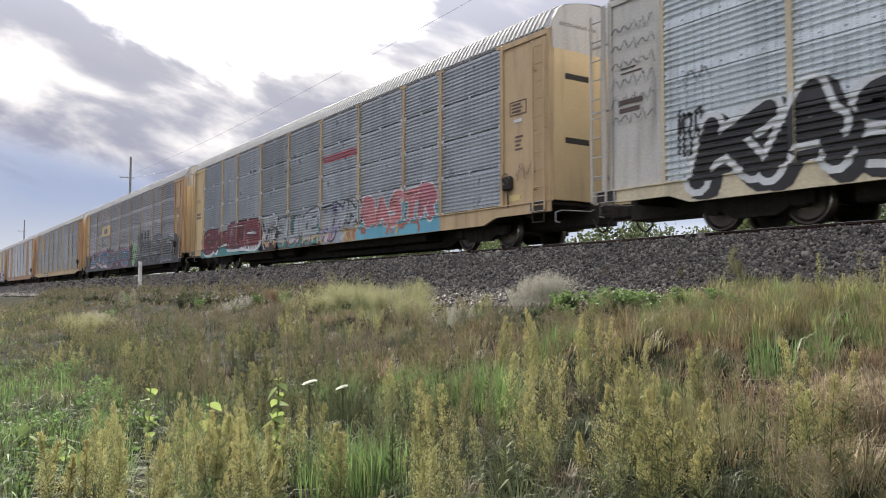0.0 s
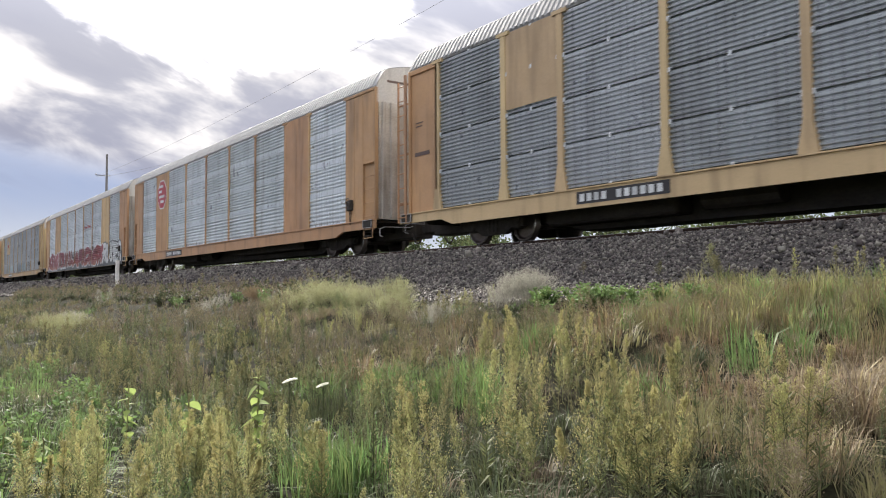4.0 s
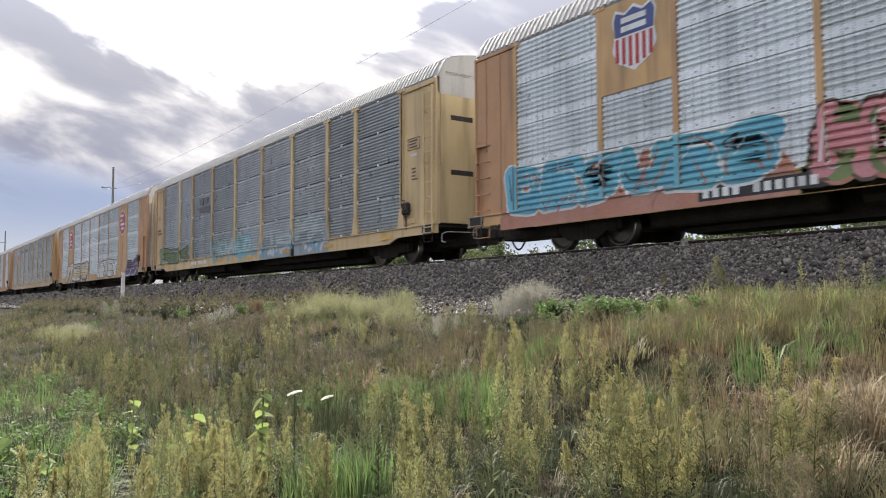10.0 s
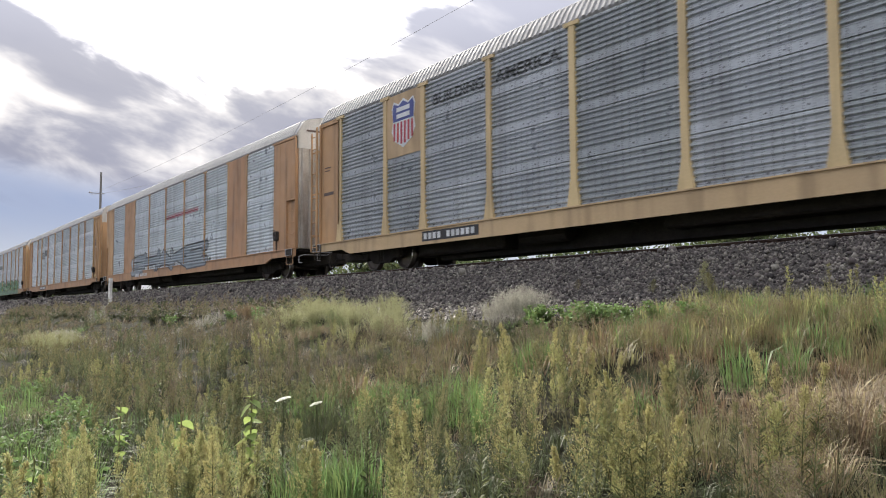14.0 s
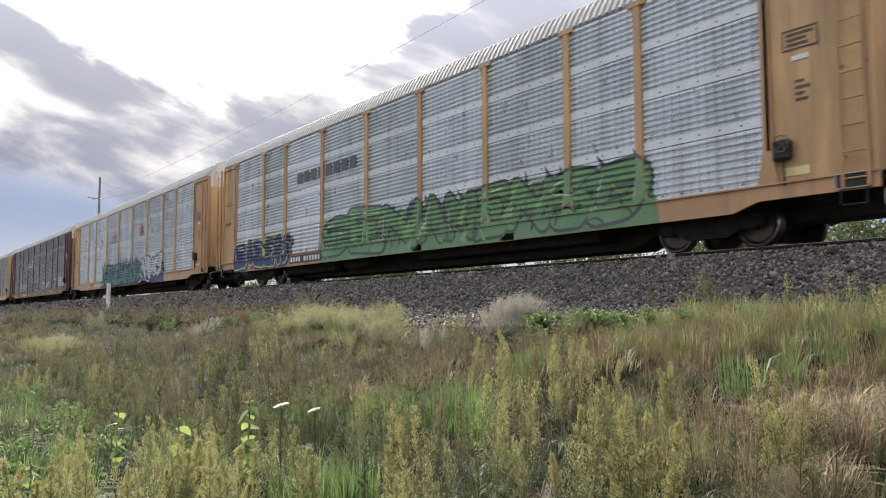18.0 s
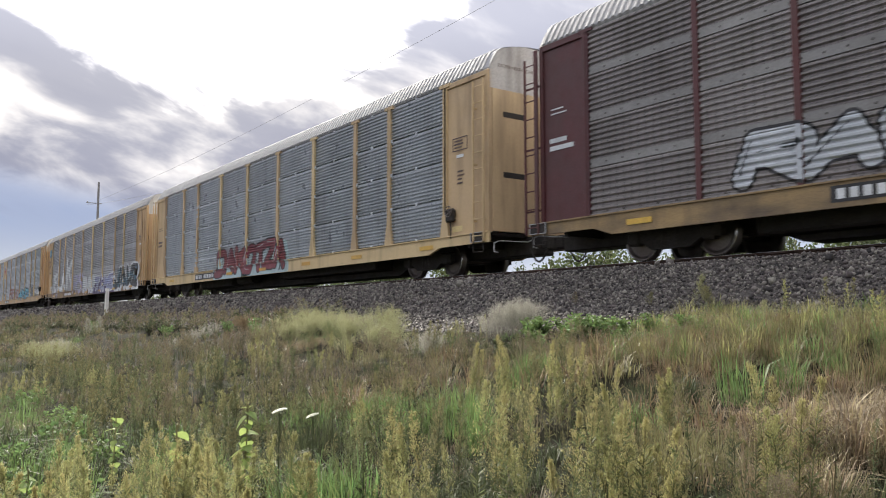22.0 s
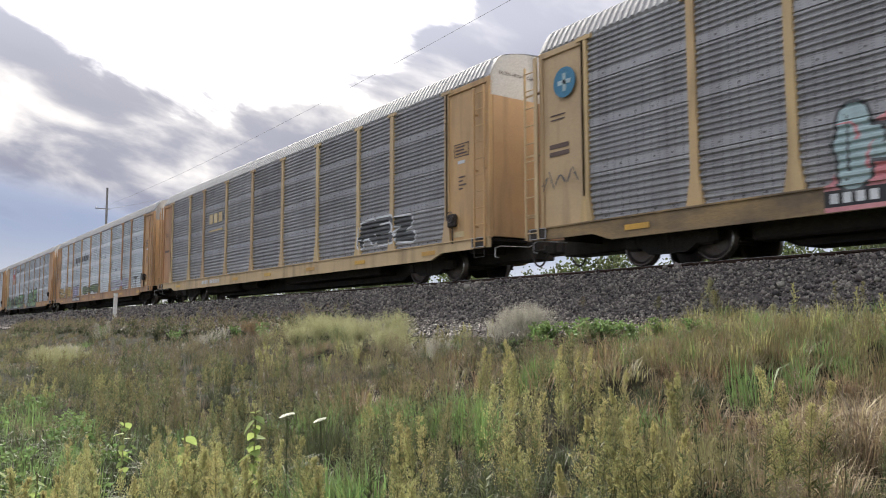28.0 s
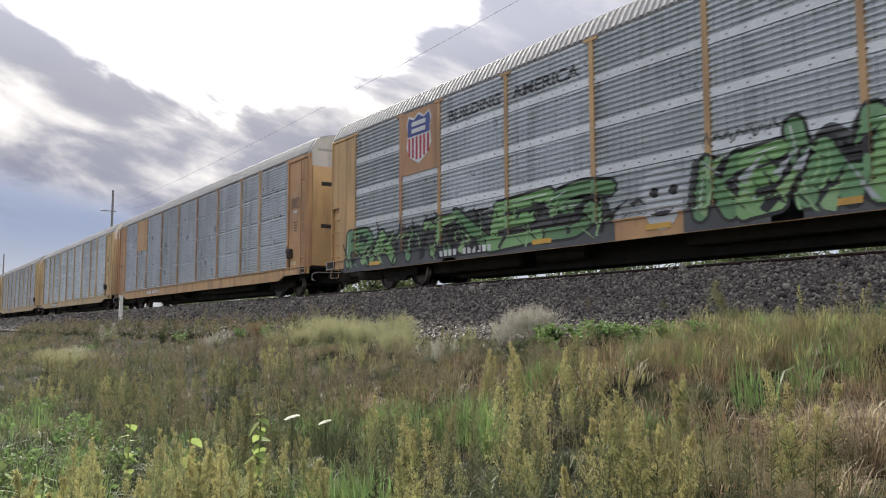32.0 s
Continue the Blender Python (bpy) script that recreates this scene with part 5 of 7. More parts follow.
spray(22, "WE", 16.57, 19.50, 0.58, 2.2, ("leaf", "fern"), "black", "char", 0.05, 0.22)

# emblems and lettering
for k, xs in ((4, (5.53,)), (9, (5.53, 21.68))):
    for x in xs:
        octagon(k, x, 3.85, 0.80)
for k, x, z in ((14, 10.95, 3.44), (14, 16.75, 3.46)):
    octagon(k, x, z, 0.34)
for k, paint, z0 in ((6, OCHRE, 3.15), (7, ORANGE, 3.2), (10, OCHRE, 3.25), (18, OCHRE, 3.3), (22, ORANGE, 3.25), (3, OCHRE, 3.2), (12, None, 0), (23, ORANGE, 3.3)):
    if paint:
        half_panel(k, 4.56, 6.50, z0 - 0.15, paint)
for k, w, h, z in ((6, 0.62, 0.75, 4.25), (7, 1.15, 1.3, 4.25), (10, 1.2, 1.35, 4.2), (18, 0.7, 0.9, 4.2), (22, 1.25, 1.4, 4.25)):
    shield(k, 5.53, z - 0.17, w, h, -0.051)
for k in (10, 22):
    word(k, "BUILDING", 6.95, 9.1, 4.2, 4.5, "char")
    word(k, "AMERICA", 9.55, 11.8, 4.2, 4.5, "char")
flat(2, "emblem_panel", bar(6.6, 9.2, 2.95, 3.65), -0.044, OCHRE)
brand_bars(2, 7.3, 8.5, 3.14, 3.46, 2, "char", -0.052)
brand_bars(20, 7.25, 9.0, 3.28, 3.7, 3, "gold")
flat(20, "mark_bar", bar(7.25, 8.9, 2.92, 3.0), -0.042, ink("gold"))
brand_bars(12, 8.0, 9.2, 3.35, 3.8, 2, "char")
for i in range(4):
    flat(12, "mark_bar", bar(6.9 + 0.1 * i, 7.9, 3.15 + 0.15 * i, 3.22 + 0.15 * i), -0.042, ink("char"))
brand_bars(8, 7.6, 8.9, 3.4, 3.7, 2, "char")
flat(8, "mark_bar", bar(7.6, 9.0, 3.05, 3.28), -0.042, ink("char"))
for k in (13, 21):
    brand_bars(k, 7.45, 11.7, 3.35, 3.72, 8, "char")
brand_bars(15, 9.5, 10.7, 3.38, 3.5, 7, "white")
for i in range(2):
    flat(15, "mark_bar", bar(9.45, 11.6 - 0.2 * i, 3.1 + 0.12 * i, 3.17 + 0.12 * i), -0.042, ink("white"))
flat(15, "mark_bar", [(11.5, 3.15), (11.9, 3.33), (11.95, 3.6), (11.7, 3.75), (11.4, 3.65), (11.4, 3.5), (11.6, 3.55), (11.7, 3.42), (11.5, 3.28)], -0.042, ink("white"))
for k, x in ((17, 1.25), (19, 1.25)):
    ring = [(x + 0.34 * math.cos(i * 0.3142), 4.08 + 0.34 * math.sin(i * 0.3142)) for i in range(20)]
    e = flat(k, "emblem", ring, -0.078, ink("cyan"), label="round blue emblem with a pale cross")
    for b in (bar(x - 0.2, x + 0.2, 4.03, 4.13), bar(x - 0.05, x + 0.05, 3.88, 4.28)):
        flat(k, "emblem_bar", b, -0.085, ink("pale"), e).matrix_basis = Matrix()
for k, z0, z1, x0, x1, c in ((1, 3.35, 3.6, 15.2, 17.7, "red"), (5, 3.3, 3.5, 15.1, 17.4, "red"), (11, 3.3, 3.5, 12.3, 17.0, "red"), (16, 3.4, 4.0, 6.2, 8.9, "silver"), (16, 1.2, 1.9, 6.2, 8.9, "silver")):
    for i in range(3):
        zz = z0 + (z1 - z0) * i / 3
        clad(k, [(x0, zz), (x1, zz), (x1, zz + (z1 - z0) / 5), (x0, zz + (z1 - z0) / 5)], [(0, 1, 2, 3)], 0, "faded_bar", ink(c), CARS[k])


def face_mark(k, x, z, w, h, colour):
    """A painted oval mask, left plain but for dark patches."""
    n = 22
    v = [(x + 0.5 * w * math.cos(i * 6.2832 / n) * (1.0 if math.sin(i * 6.2832 / n) > 0 else 0.8), z + 0.5 * h * math.sin(i * 6.2832 / n)) for i in range(n)]
    head = new("painted_mask")
    head.parent = CARS[k]
    clad(k, v, [tuple(range(n))], 2, "mask_field", ink(colour), head)
    for a, b, s, t in ((-0.2, 0.1, 0.2, 0.16), (0.2, 0.1, 0.2, 0.16), (0.0, -0.24, 0.42, 0.1)):
        v = [(x + (a + s * 0.5 * math.cos(i * 0.6283)) * w, z + (b + t * 0.5 * math.sin(i * 0.6283)) * h) for i in range(10)]
        clad(k, v, [tuple(range(10))], 3, "mask_patch", ink("black"), head)


face_mark(2, 16.5, 1.28, 1.25, 1.5, "mint")
face_mark(22, 14.0, 1.25, 1.15, 1.25, "silver")

# loose strokes, handwriting and reflectors
r = random.Random(21)
many_strokes(17, [([(x + q * math.cos(j * 0.5236), z + q * math.sin(j * 0.5236)) for j in range(12)], [tuple(range(12))]) for x, z, q in [(r.uniform(21.1, 25.7), r.uniform(0.85, 1.75), r.uniform(0.06, 0.17)) for _ in range(30)]], 4.4, "paint_dots", "steelblue")
flames(14, 8.4, 16.4, 1.80, 0.42, 26, "black", 1)
flames(13, 9.4, 22.6, 1.75, 0.35, 22, "char", 2)
flames(22, 1.6, 12.4, 1.62, 0.35, 14, "black", 3)
flames(2, 15.5, 26.0, 1.95, 0.3, 14, "black", 4)
# white rings round the second letter
rings = []
for q in (0.07, 0.15, 0.23, 0.31):
    turn = [(math.cos(j * 0.2618), math.sin(j * 0.2618)) for j in range(24)]
    rings.append(([(19.11 + (q + 0.016) * c, 1.39 + 1.05 * (q + 0.016) * d) for c, d in turn] + [(19.11 + (q - 0.016) * c, 1.39 + 1.05 * (q - 0.016) * d) for c, d in turn],
                  [(j, (j + 1) % 24, 24 + (j + 1) % 24, 24 + j) for j in range(24)]))
many_strokes(6, rings, 5.0, "paint_rings", "white")
swirls(14, 8.5, 16.3, 0.62, 1.55, 70, "black", 5, 0.085)
swirls(14, 8.5, 16.3, 0.62, 1.5, 64, "pale", 6, 0.035, 4.0)
swirls(2, 17.0, 26.0, 0.7, 1.8, 44, "silver", 7, 0.035)
swirls(2, 2.0, 15.0, 0.7, 1.5, 26, "pink", 8, 0.05)
swirls(13, 9.5, 22.5, 0.62, 1.6, 46, "char", 9, 0.07)
swirls(13, 9.5, 22.5, 0.62, 1.6, 22, "moss", 10, 0.06, 4.0)
swirls(22, 1.6, 18.4, 0.62, 1.6, 34, "black", 11, 0.12)
swirls(22, 1.6, 18.4, 0.62, 1.6, 22, "mint", 12, 0.06, 4.0)
swirls(7, 1.7, 8.6, 0.62, 1.7, 24, "brick", 13, 0.06)
swirls(7, 1.7, 8.6, 0.9, 1.8, 16, "white", 14, 0.03, 4.0)
swirls(16, 9.1, 15.7, 0.6, 1.5, 20, "black", 15, 0.05)
swirls(19, 7.4, 17.8, 0.6, 1.8, 34, "rose", 16, 0.07)
swirls(19, 7.4, 17.8, 0.6, 1.8, 20, "char", 17, 0.05, 4.0)
swirls(1, 2.0, 22.0, 0.7, 1.7, 40, "white", 18, 0.04)
swirls(5, 2.0, 21.0, 0.6, 1.8, 30, "maroon", 19, 0.07)
swirls(8, 1.6, 14.0, 0.8, 1.6, 24, "teal", 20, 0.06)
swirls(8, 9.5, 20.5, 0.57, 0.8, 26, "sky", 22, 0.16)
swirls(8, 14.5, 20.5, 0.57, 0.8, 14, "silver", 23, 0.2, 4.0)
swirls(1, 9.0, 22.0, 0.56, 0.75, 22, "coral", 24, 0.12)
swirls(1, 9.0, 22.0, 0.56, 0.75, 16, "gold", 25, 0.12, 4.0)
swirls(17, 1.9, 20.5, 0.56, 0.8, 20, "lilac", 26, 0.14)
shards(22, 1.6, 12.4, 0.62, 1.4, 30, "black", 51, 3.4)
shards(22, 1.6, 12.4, 0.62, 1.4, 16, "mint", 52)
shards(22, 14.8, 18.6, 0.62, 1.6, 16, "black", 53, 3.4)
shards(22, 14.8, 18.6, 0.62, 1.6, 10, "mint", 54)
shards(22, 14.8, 18.6, 0.62, 1.6, 6, "silver", 55, 5.3)
shards(13, 9.5, 22.5, 0.62, 1.7, 26, "fern", 56)
shards(1, 9.7, 18.0, 0.62, 1.6, 26, "silver", 57)
shards(1, 2.0, 9.3, 0.7, 1.6, 14, "maroon", 58)
for i in range(6):
    scrawl(0, 0.55, 1.70, 2.25 + 0.37 * i, 0.26, "char", 30 + i, 0.022)
scrawl(0, 2.35, 2.95, 2.75, 0.35, "char", 40)
for k, x0, x1, z, h, c in ((6, 0.6, 1.5, 1.25, 0.35, "char"), (6, 0.5, 1.6, 1.75, 0.4, "char"), (17, 0.6, 1.5, 3.35, 0.22, "char"), (17, 0.6, 1.6, 2.95, 0.22, "char"), (19, 0.5, 1.6, 1.75, 0.42, "char"), (21, 0.6, 1.6, 3.3, 0.35, "umber"),
                           (21, 0.7, 1.5, 2.6, 0.45, "umber"), (21, 25.7, 26.7, 1.35, 0.32, "umber"), (14, 0.5, 1.3, 1.3, 0.3, "umber"), (17, 25.75, 26.7, 1.75, 0.4, "white"), (1, 26.0, 26.7, 1.5, 0.4, "umber"), (2, 23.0, 25.0, 2.45, 0.4, "silver"), (22, 14.9, 16.6, 2.05, 0.25, "char"), (9, 2.3, 3.8, 1.35, 0.25, "white")):
    scrawl(k, x0, x1, z, h, c, 7 * k + int(10 * z), 0.032)
for k in range(len(CARS)):
    if k in (6, 8, 15, 17, 18, 19, 20, 21, 22, 16):
        for x in (2.9, 10.3, 13.6, 17.2, 20.6, 24.3):
            q = flat(k, "reflector_strip", bar(x, x + 0.62, 0.66, 0.77), -0.098, ink("amber"))


# ---- plants ----
RNG = np.random.default_rng(11)


class Plant:
    """Triangles of one plant, or of a whole stand of them."""

    def __init__(self):
        self.v, self.t, self.n = [], [], 0

    def put(self, v, t):
        v, t = np.asarray(v, float), np.asarray(t, int)
        self.v.append(v)
        self.t.append(t + self.n)
        self.n += len(v)

    def arrays(self):
        return np.concatenate(self.v), np.concatenate(self.t)

    def leaves(self, base, way, length, width, fold=0.25):
        """Lance-shaped leaves of two triangles at the points base along way."""
        base, way = np.asarray(base, float), np.asarray(way, float)
        n = len(base)
        way = way / np.linalg.norm(way, axis=1, keepdims=True)
        side = np.cross(way, RNG.normal(size=(n, 3)))
        side /= np.linalg.norm(side, axis=1, keepdims=True) + 1e-9
        L, Wd = np.broadcast_to(length, n)[:, None], np.broadcast_to(width, n)[:, None]
        mid = base + way * L * 0.45
        v = np.stack([base, mid + side * Wd, base + way * L, mid - side * Wd], 1).reshape(-1, 3)
        i = np.arange(n)[:, None] * 4
        self.put(v, np.concatenate([i + [0, 1, 2], i + [0, 2, 3]]))

    def blades(self, n, h, spread, w, bend):
        a = RNG.uniform(0, 6.283, n)
        r = spread * np.sqrt(RNG.random(n))
        b = np.stack([r * np.cos(a), r * np.sin(a), np.zeros(n)], 1)
        d = np.stack([np.cos(a + RNG.normal(0, 0.6, n)), np.sin(a + RNG.normal(0, 0.6, n)), np.zeros(n)], 1)
        hh = h * RNG.uniform(0.6, 1.15, n)[:, None]
        be = bend * RNG.uniform(0.2, 1.4, n)[:, None]
        s = np.stack([-d[:, 1], d[:, 0], np.zeros(n)], 1) * w * RNG.uniform(0.7, 1.3, n)[:, None]
        up = np.array([0, 0, 1.0])
        m = b + d * hh * be * 0.35 + up * hh * 0.62
        t = b + d * hh * be + up * hh * (1.0 - 0.35 * np.minimum(be, 1.2))
        v = np.stack([b - s * 0.6, b + s * 0.6, m + s, m - s, t], 1).reshape(-1, 3)
        i = np.arange(n)[:, None] * 5
        self.put(v, np.concatenate([i + [0, 1, 2], i + [0, 2, 3], i + [3, 2, 4]]))

    def stalk(self, pts, r):
        """A three-sided stem through the points."""
        pts = [Vector(p) for p in pts]
        v, t = [], []
        for k, p in enumerate(pts):
            rr = r * (1 - 0.7 * k / (len(pts) - 1))
            v += [(p.x + rr * math.cos(q), p.y + rr * math.sin(q), p.z) for q in (0, 2.094, 4.189)]
        for k in range(len(pts) - 1):
            for j in range(3):
                a, b = k * 3 + j, k * 3 + (j + 1) % 3
                t += [(a, b, b + 3), (a, b + 3, a + 3)]
        self.put(v, t)


def arc(h, lean):
    a = RNG.uniform(0, 6.283)
    return [(lean * math.cos(a) * q * q, lean * math.sin(a) * q * q, h * q) for q in (0.0, 0.35, 0.7, 1.0)]


def along(pts, q):
    pts = np.array(pts)
    k = np.array([0.0, 0.35, 0.7, 1.0])
    return np.stack([np.interp(q, k, pts[:, i]) for i in range(3)], 1)


def round_ways(n, rise):
    a = RNG.uniform(0, 6.283, n)
    return np.stack([np.cos(a), np.sin(a), RNG.normal(rise, 0.25, n)], 1)


def feather_plant(h, branches, florets, size, leaves=60, spreadout=0.30, low=0.25, leaf_width=0.005):
    """A broom-shaped weed: a narrow-leaved stem (first) with soft, rising, feathery branches (second)."""
    stem, top = Plant(), Plant()
    pts = arc(h, 0.08)
    stem.stalk(pts, 0.005)
    q = RNG.uniform(0.05, 0.8, leaves)
    stem.leaves(along(pts, q), round_ways(leaves, 0.8), 0.085 * (1.2 - 0.7 * q) * RNG.uniform(0.7, 1.3, leaves), leaf_width)
    q = low + (1 - low) * RNG.random(branches) ** 0.8
    b, w = along(pts, q), round_ways(branches, 1.5)
    w /= np.linalg.norm(w, axis=1, keepdims=True)
    reach = h * spreadout * (1.08 - q) * RNG.uniform(0.6, 1.1, branches)
    f = RNG.random((branches, florets, 1)) ** 0.75
    p = b[:, None] + w[:, None] * reach[:, None, None] * f + np.array([0, 0, 0.18]) * (reach[:, None, None] * f * f)
    p = (p + RNG.normal(0, 0.006, p.shape)).reshape(-1, 3)
    top.leaves(p, w.repeat(florets, 0) + RNG.normal(0, 0.55, (len(p), 3)) + [0, 0, 0.3], size * RNG.uniform(0.6, 1.4, len(p)), size * 0.25)
    return stem.arrays(), top.arrays()


def bush_plant(h, twigs, tips, size):
    """A much-branched dry weed: twigs (first), seed heads (second)."""
    stem, top = Plant(), Plant()
    pts = arc(h, 0.15)
    stem.stalk(pts, 0.007)
    q = RNG.uniform(0.3, 0.95, twigs)
    b, w = along(pts, q), round_ways(twigs, 1.1)
    w /= np.linalg.norm(w, axis=1, keepdims=True)
    reach = h * 0.42 * (1.15 - q)
    for i in range(twigs):
        stem.leaves(b[i:i + 1], w[i:i + 1], reach[i], 0.003)
    f = RNG.uniform(0.3, 1.0, (twigs, tips, 1))
    p = (b[:, None] + w[:, None] * reach[:, None, None] * f).reshape(-1, 3) + RNG.normal(0, 0.02, (twigs * tips, 3))
    top.leaves(p, RNG.normal(0, 1, (len(p), 3)) + [0, 0, 0.6], size * RNG.uniform(0.6, 1.5, len(p)), size * 0.35)
    return stem.arrays(), top.arrays()


def broad_plant(h, stems, leaves, size):
    stem, top = Plant(), Plant()
    for _ in range(stems):
        pts = arc(h * RNG.uniform(0.6, 1.1), h * 0.5)
        stem.stalk(pts, 0.004)
        q = RNG.uniform(0.25, 1.0, leaves)
        top.leaves(along(pts, q), round_ways(leaves, 0.3), size * RNG.uniform(0.6, 1.3, leaves), size * 0.34)
    return stem.arrays(), top.arrays()


def tuft_plant(n, h, spread, w, bend):
    p = Plant()
    p.blades(n, h, spread, w, bend)
    return (p.arrays(),)


def plume_plant(h, stalks, florets):
    """A rounded tussock of thin stalks with soft, hairy heads."""
    p = Plant()
    a, tilt = RNG.uniform(0, 6.283, stalks), RNG.uniform(0.0, 0.75, stalks)
    d = np.stack([np.cos(a) * np.sin(tilt), np.sin(a) * np.sin(tilt), np.cos(tilt)], 1)
    L = h * RNG.uniform(0.75, 1.1, stalks)
    base = np.stack([0.12 * np.cos(a) * tilt, 0.12 * np.sin(a) * tilt, 0 * a], 1)
    p.leaves(base, d, L, 0.003)
    f = 1.0 - 0.55 * RNG.random((stalks, florets, 1)) ** 1.3
    q = base[:, None] + d[:, None] * (L[:, None, None] * f) + RNG.normal(0, 0.022, (stalks, florets, 3))
    q[:, :, 2] -= 0.10 * h * (f[:, :, 0] * np.sin(tilt)[:, None]) ** 2
    q = q.reshape(-1, 3)
    p.leaves(q, d.repeat(florets, 0) + RNG.normal(0, 0.7, (len(q), 3)), 0.034 * RNG.uniform(0.6, 1.3, len(q)), 0.0035)
    return (p.arrays(),)


def spread(protos, xs, ys, scale, layers):
    """Puts random copies of the prototypes at the places, layer by layer, into the stands that layers name."""
    pick = RNG.integers(0, len(protos), len(xs))
    ang = RNG.uniform(0, 6.283, len(xs))
    zs = ground_z(xs, ys) - 0.02
    for k, proto in enumerate(protos):
        idx = np.nonzero(pick == k)[0]
        if not len(idx):
            continue
        for j, stand in enumerate(layers):
            v, t = proto[j]
            c, s = np.cos(ang[idx])[:, None], np.sin(ang[idx])[:, None]
            sc = scale[idx][:, None]
            w = np.stack([(v[None, :, 0] * c - v[None, :, 1] * s) * sc + xs[idx][:, None], (v[None, :, 0] * s + v[None, :, 1] * c) * sc + ys[idx][:, None], v[None, :, 2] * sc + zs[idx][:, None]], -1)
            tt = t[None] + (np.arange(len(idx)) * len(v))[:, None, None]
            stand.put(w.reshape(-1, 3), tt.reshape(-1, 3))


STANDS = {k: Plant() for k in ("stem_g", "stem_y", "gold", "stem_o", "brown", "green", "bright", "straw", "russet", "fluff", "pale", "olive", "pale_weed", "moss")}


CLEAR = ((-6.14, 2.5), (-8.08, 2.0), (-7.0, 1.1), (-5.49, 2.5), (-5.95, 3.0))


def wedge(n, r0, r1, a0=-92.0, a1=-18.0, y0=-0.6, y1=11.25):
    """n places on the bank between two distances and two bearings from the camera's spot."""
    xs, ys = np.empty(0), np.empty(0)
    while len(xs) < n:
        r = np.sqrt(RNG.uniform(r0 * r0, r1 * r1, 4 * n))
        a = np.radians(RNG.uniform(a0, a1, 4 * n))
        x, y = r * np.sin(a), r * np.cos(a)
        ok = (y > y0) & (y < y1)
        for px, py in CLEAR:
            q = np.clip((x * px + y * py) / (px * px + py * py), 0.6, 1.0)
            ok &= np.hypot(x - q * px, y - q * py) > 0.16
        xs, ys = np.concatenate([xs, x[ok]]), np.concatenate([ys, y[ok]])
    return xs[:n], ys[:n]


def patchy(x, y, seed, size):
    """A smooth field from 0 to 1 by which species gather in patches."""
    r = np.random.default_rng(seed)
    f = np.zeros_like(x)
    for _ in range(7):
        kx, ky, p = r.normal(0, 1.6 / size), r.normal(0, 1.6 / size), r.uniform(0, 6.28)
        f += np.sin(kx * x + ky * y + p)
    return 1 / (1 + np.exp(-f * 0.9))


def band(v, lo, hi, soft):
    """1 between lo and hi, falling to 0 over soft on both sides."""
    return np.clip((v - lo) / soft + 1, 0, 1) * np.clip((hi - v) / soft + 1, 0, 1)


def clump_centres(r0, r1, gap):
    """Uneven places about gap metres apart on the bank between two distances from the camera's spot."""
    gx, gy = np.meshgrid(np.arange(-78, 0, gap), np.arange(-0.4, 10.0, gap))
    x = (gx + 0.5 * gap * (np.round(gy / gap) % 2)).ravel() + RNG.uniform(-0.42, 0.42, gx.size) * gap
    y = gy.ravel() + RNG.uniform(-0.42, 0.42, gx.size) * gap
    r, b = np.hypot(x, y), np.degrees(np.arctan2(x, y))
    ok = (r > r0) & (r < r1) & (b > -92) & (b < -19)
    return x[ok], y[ok]


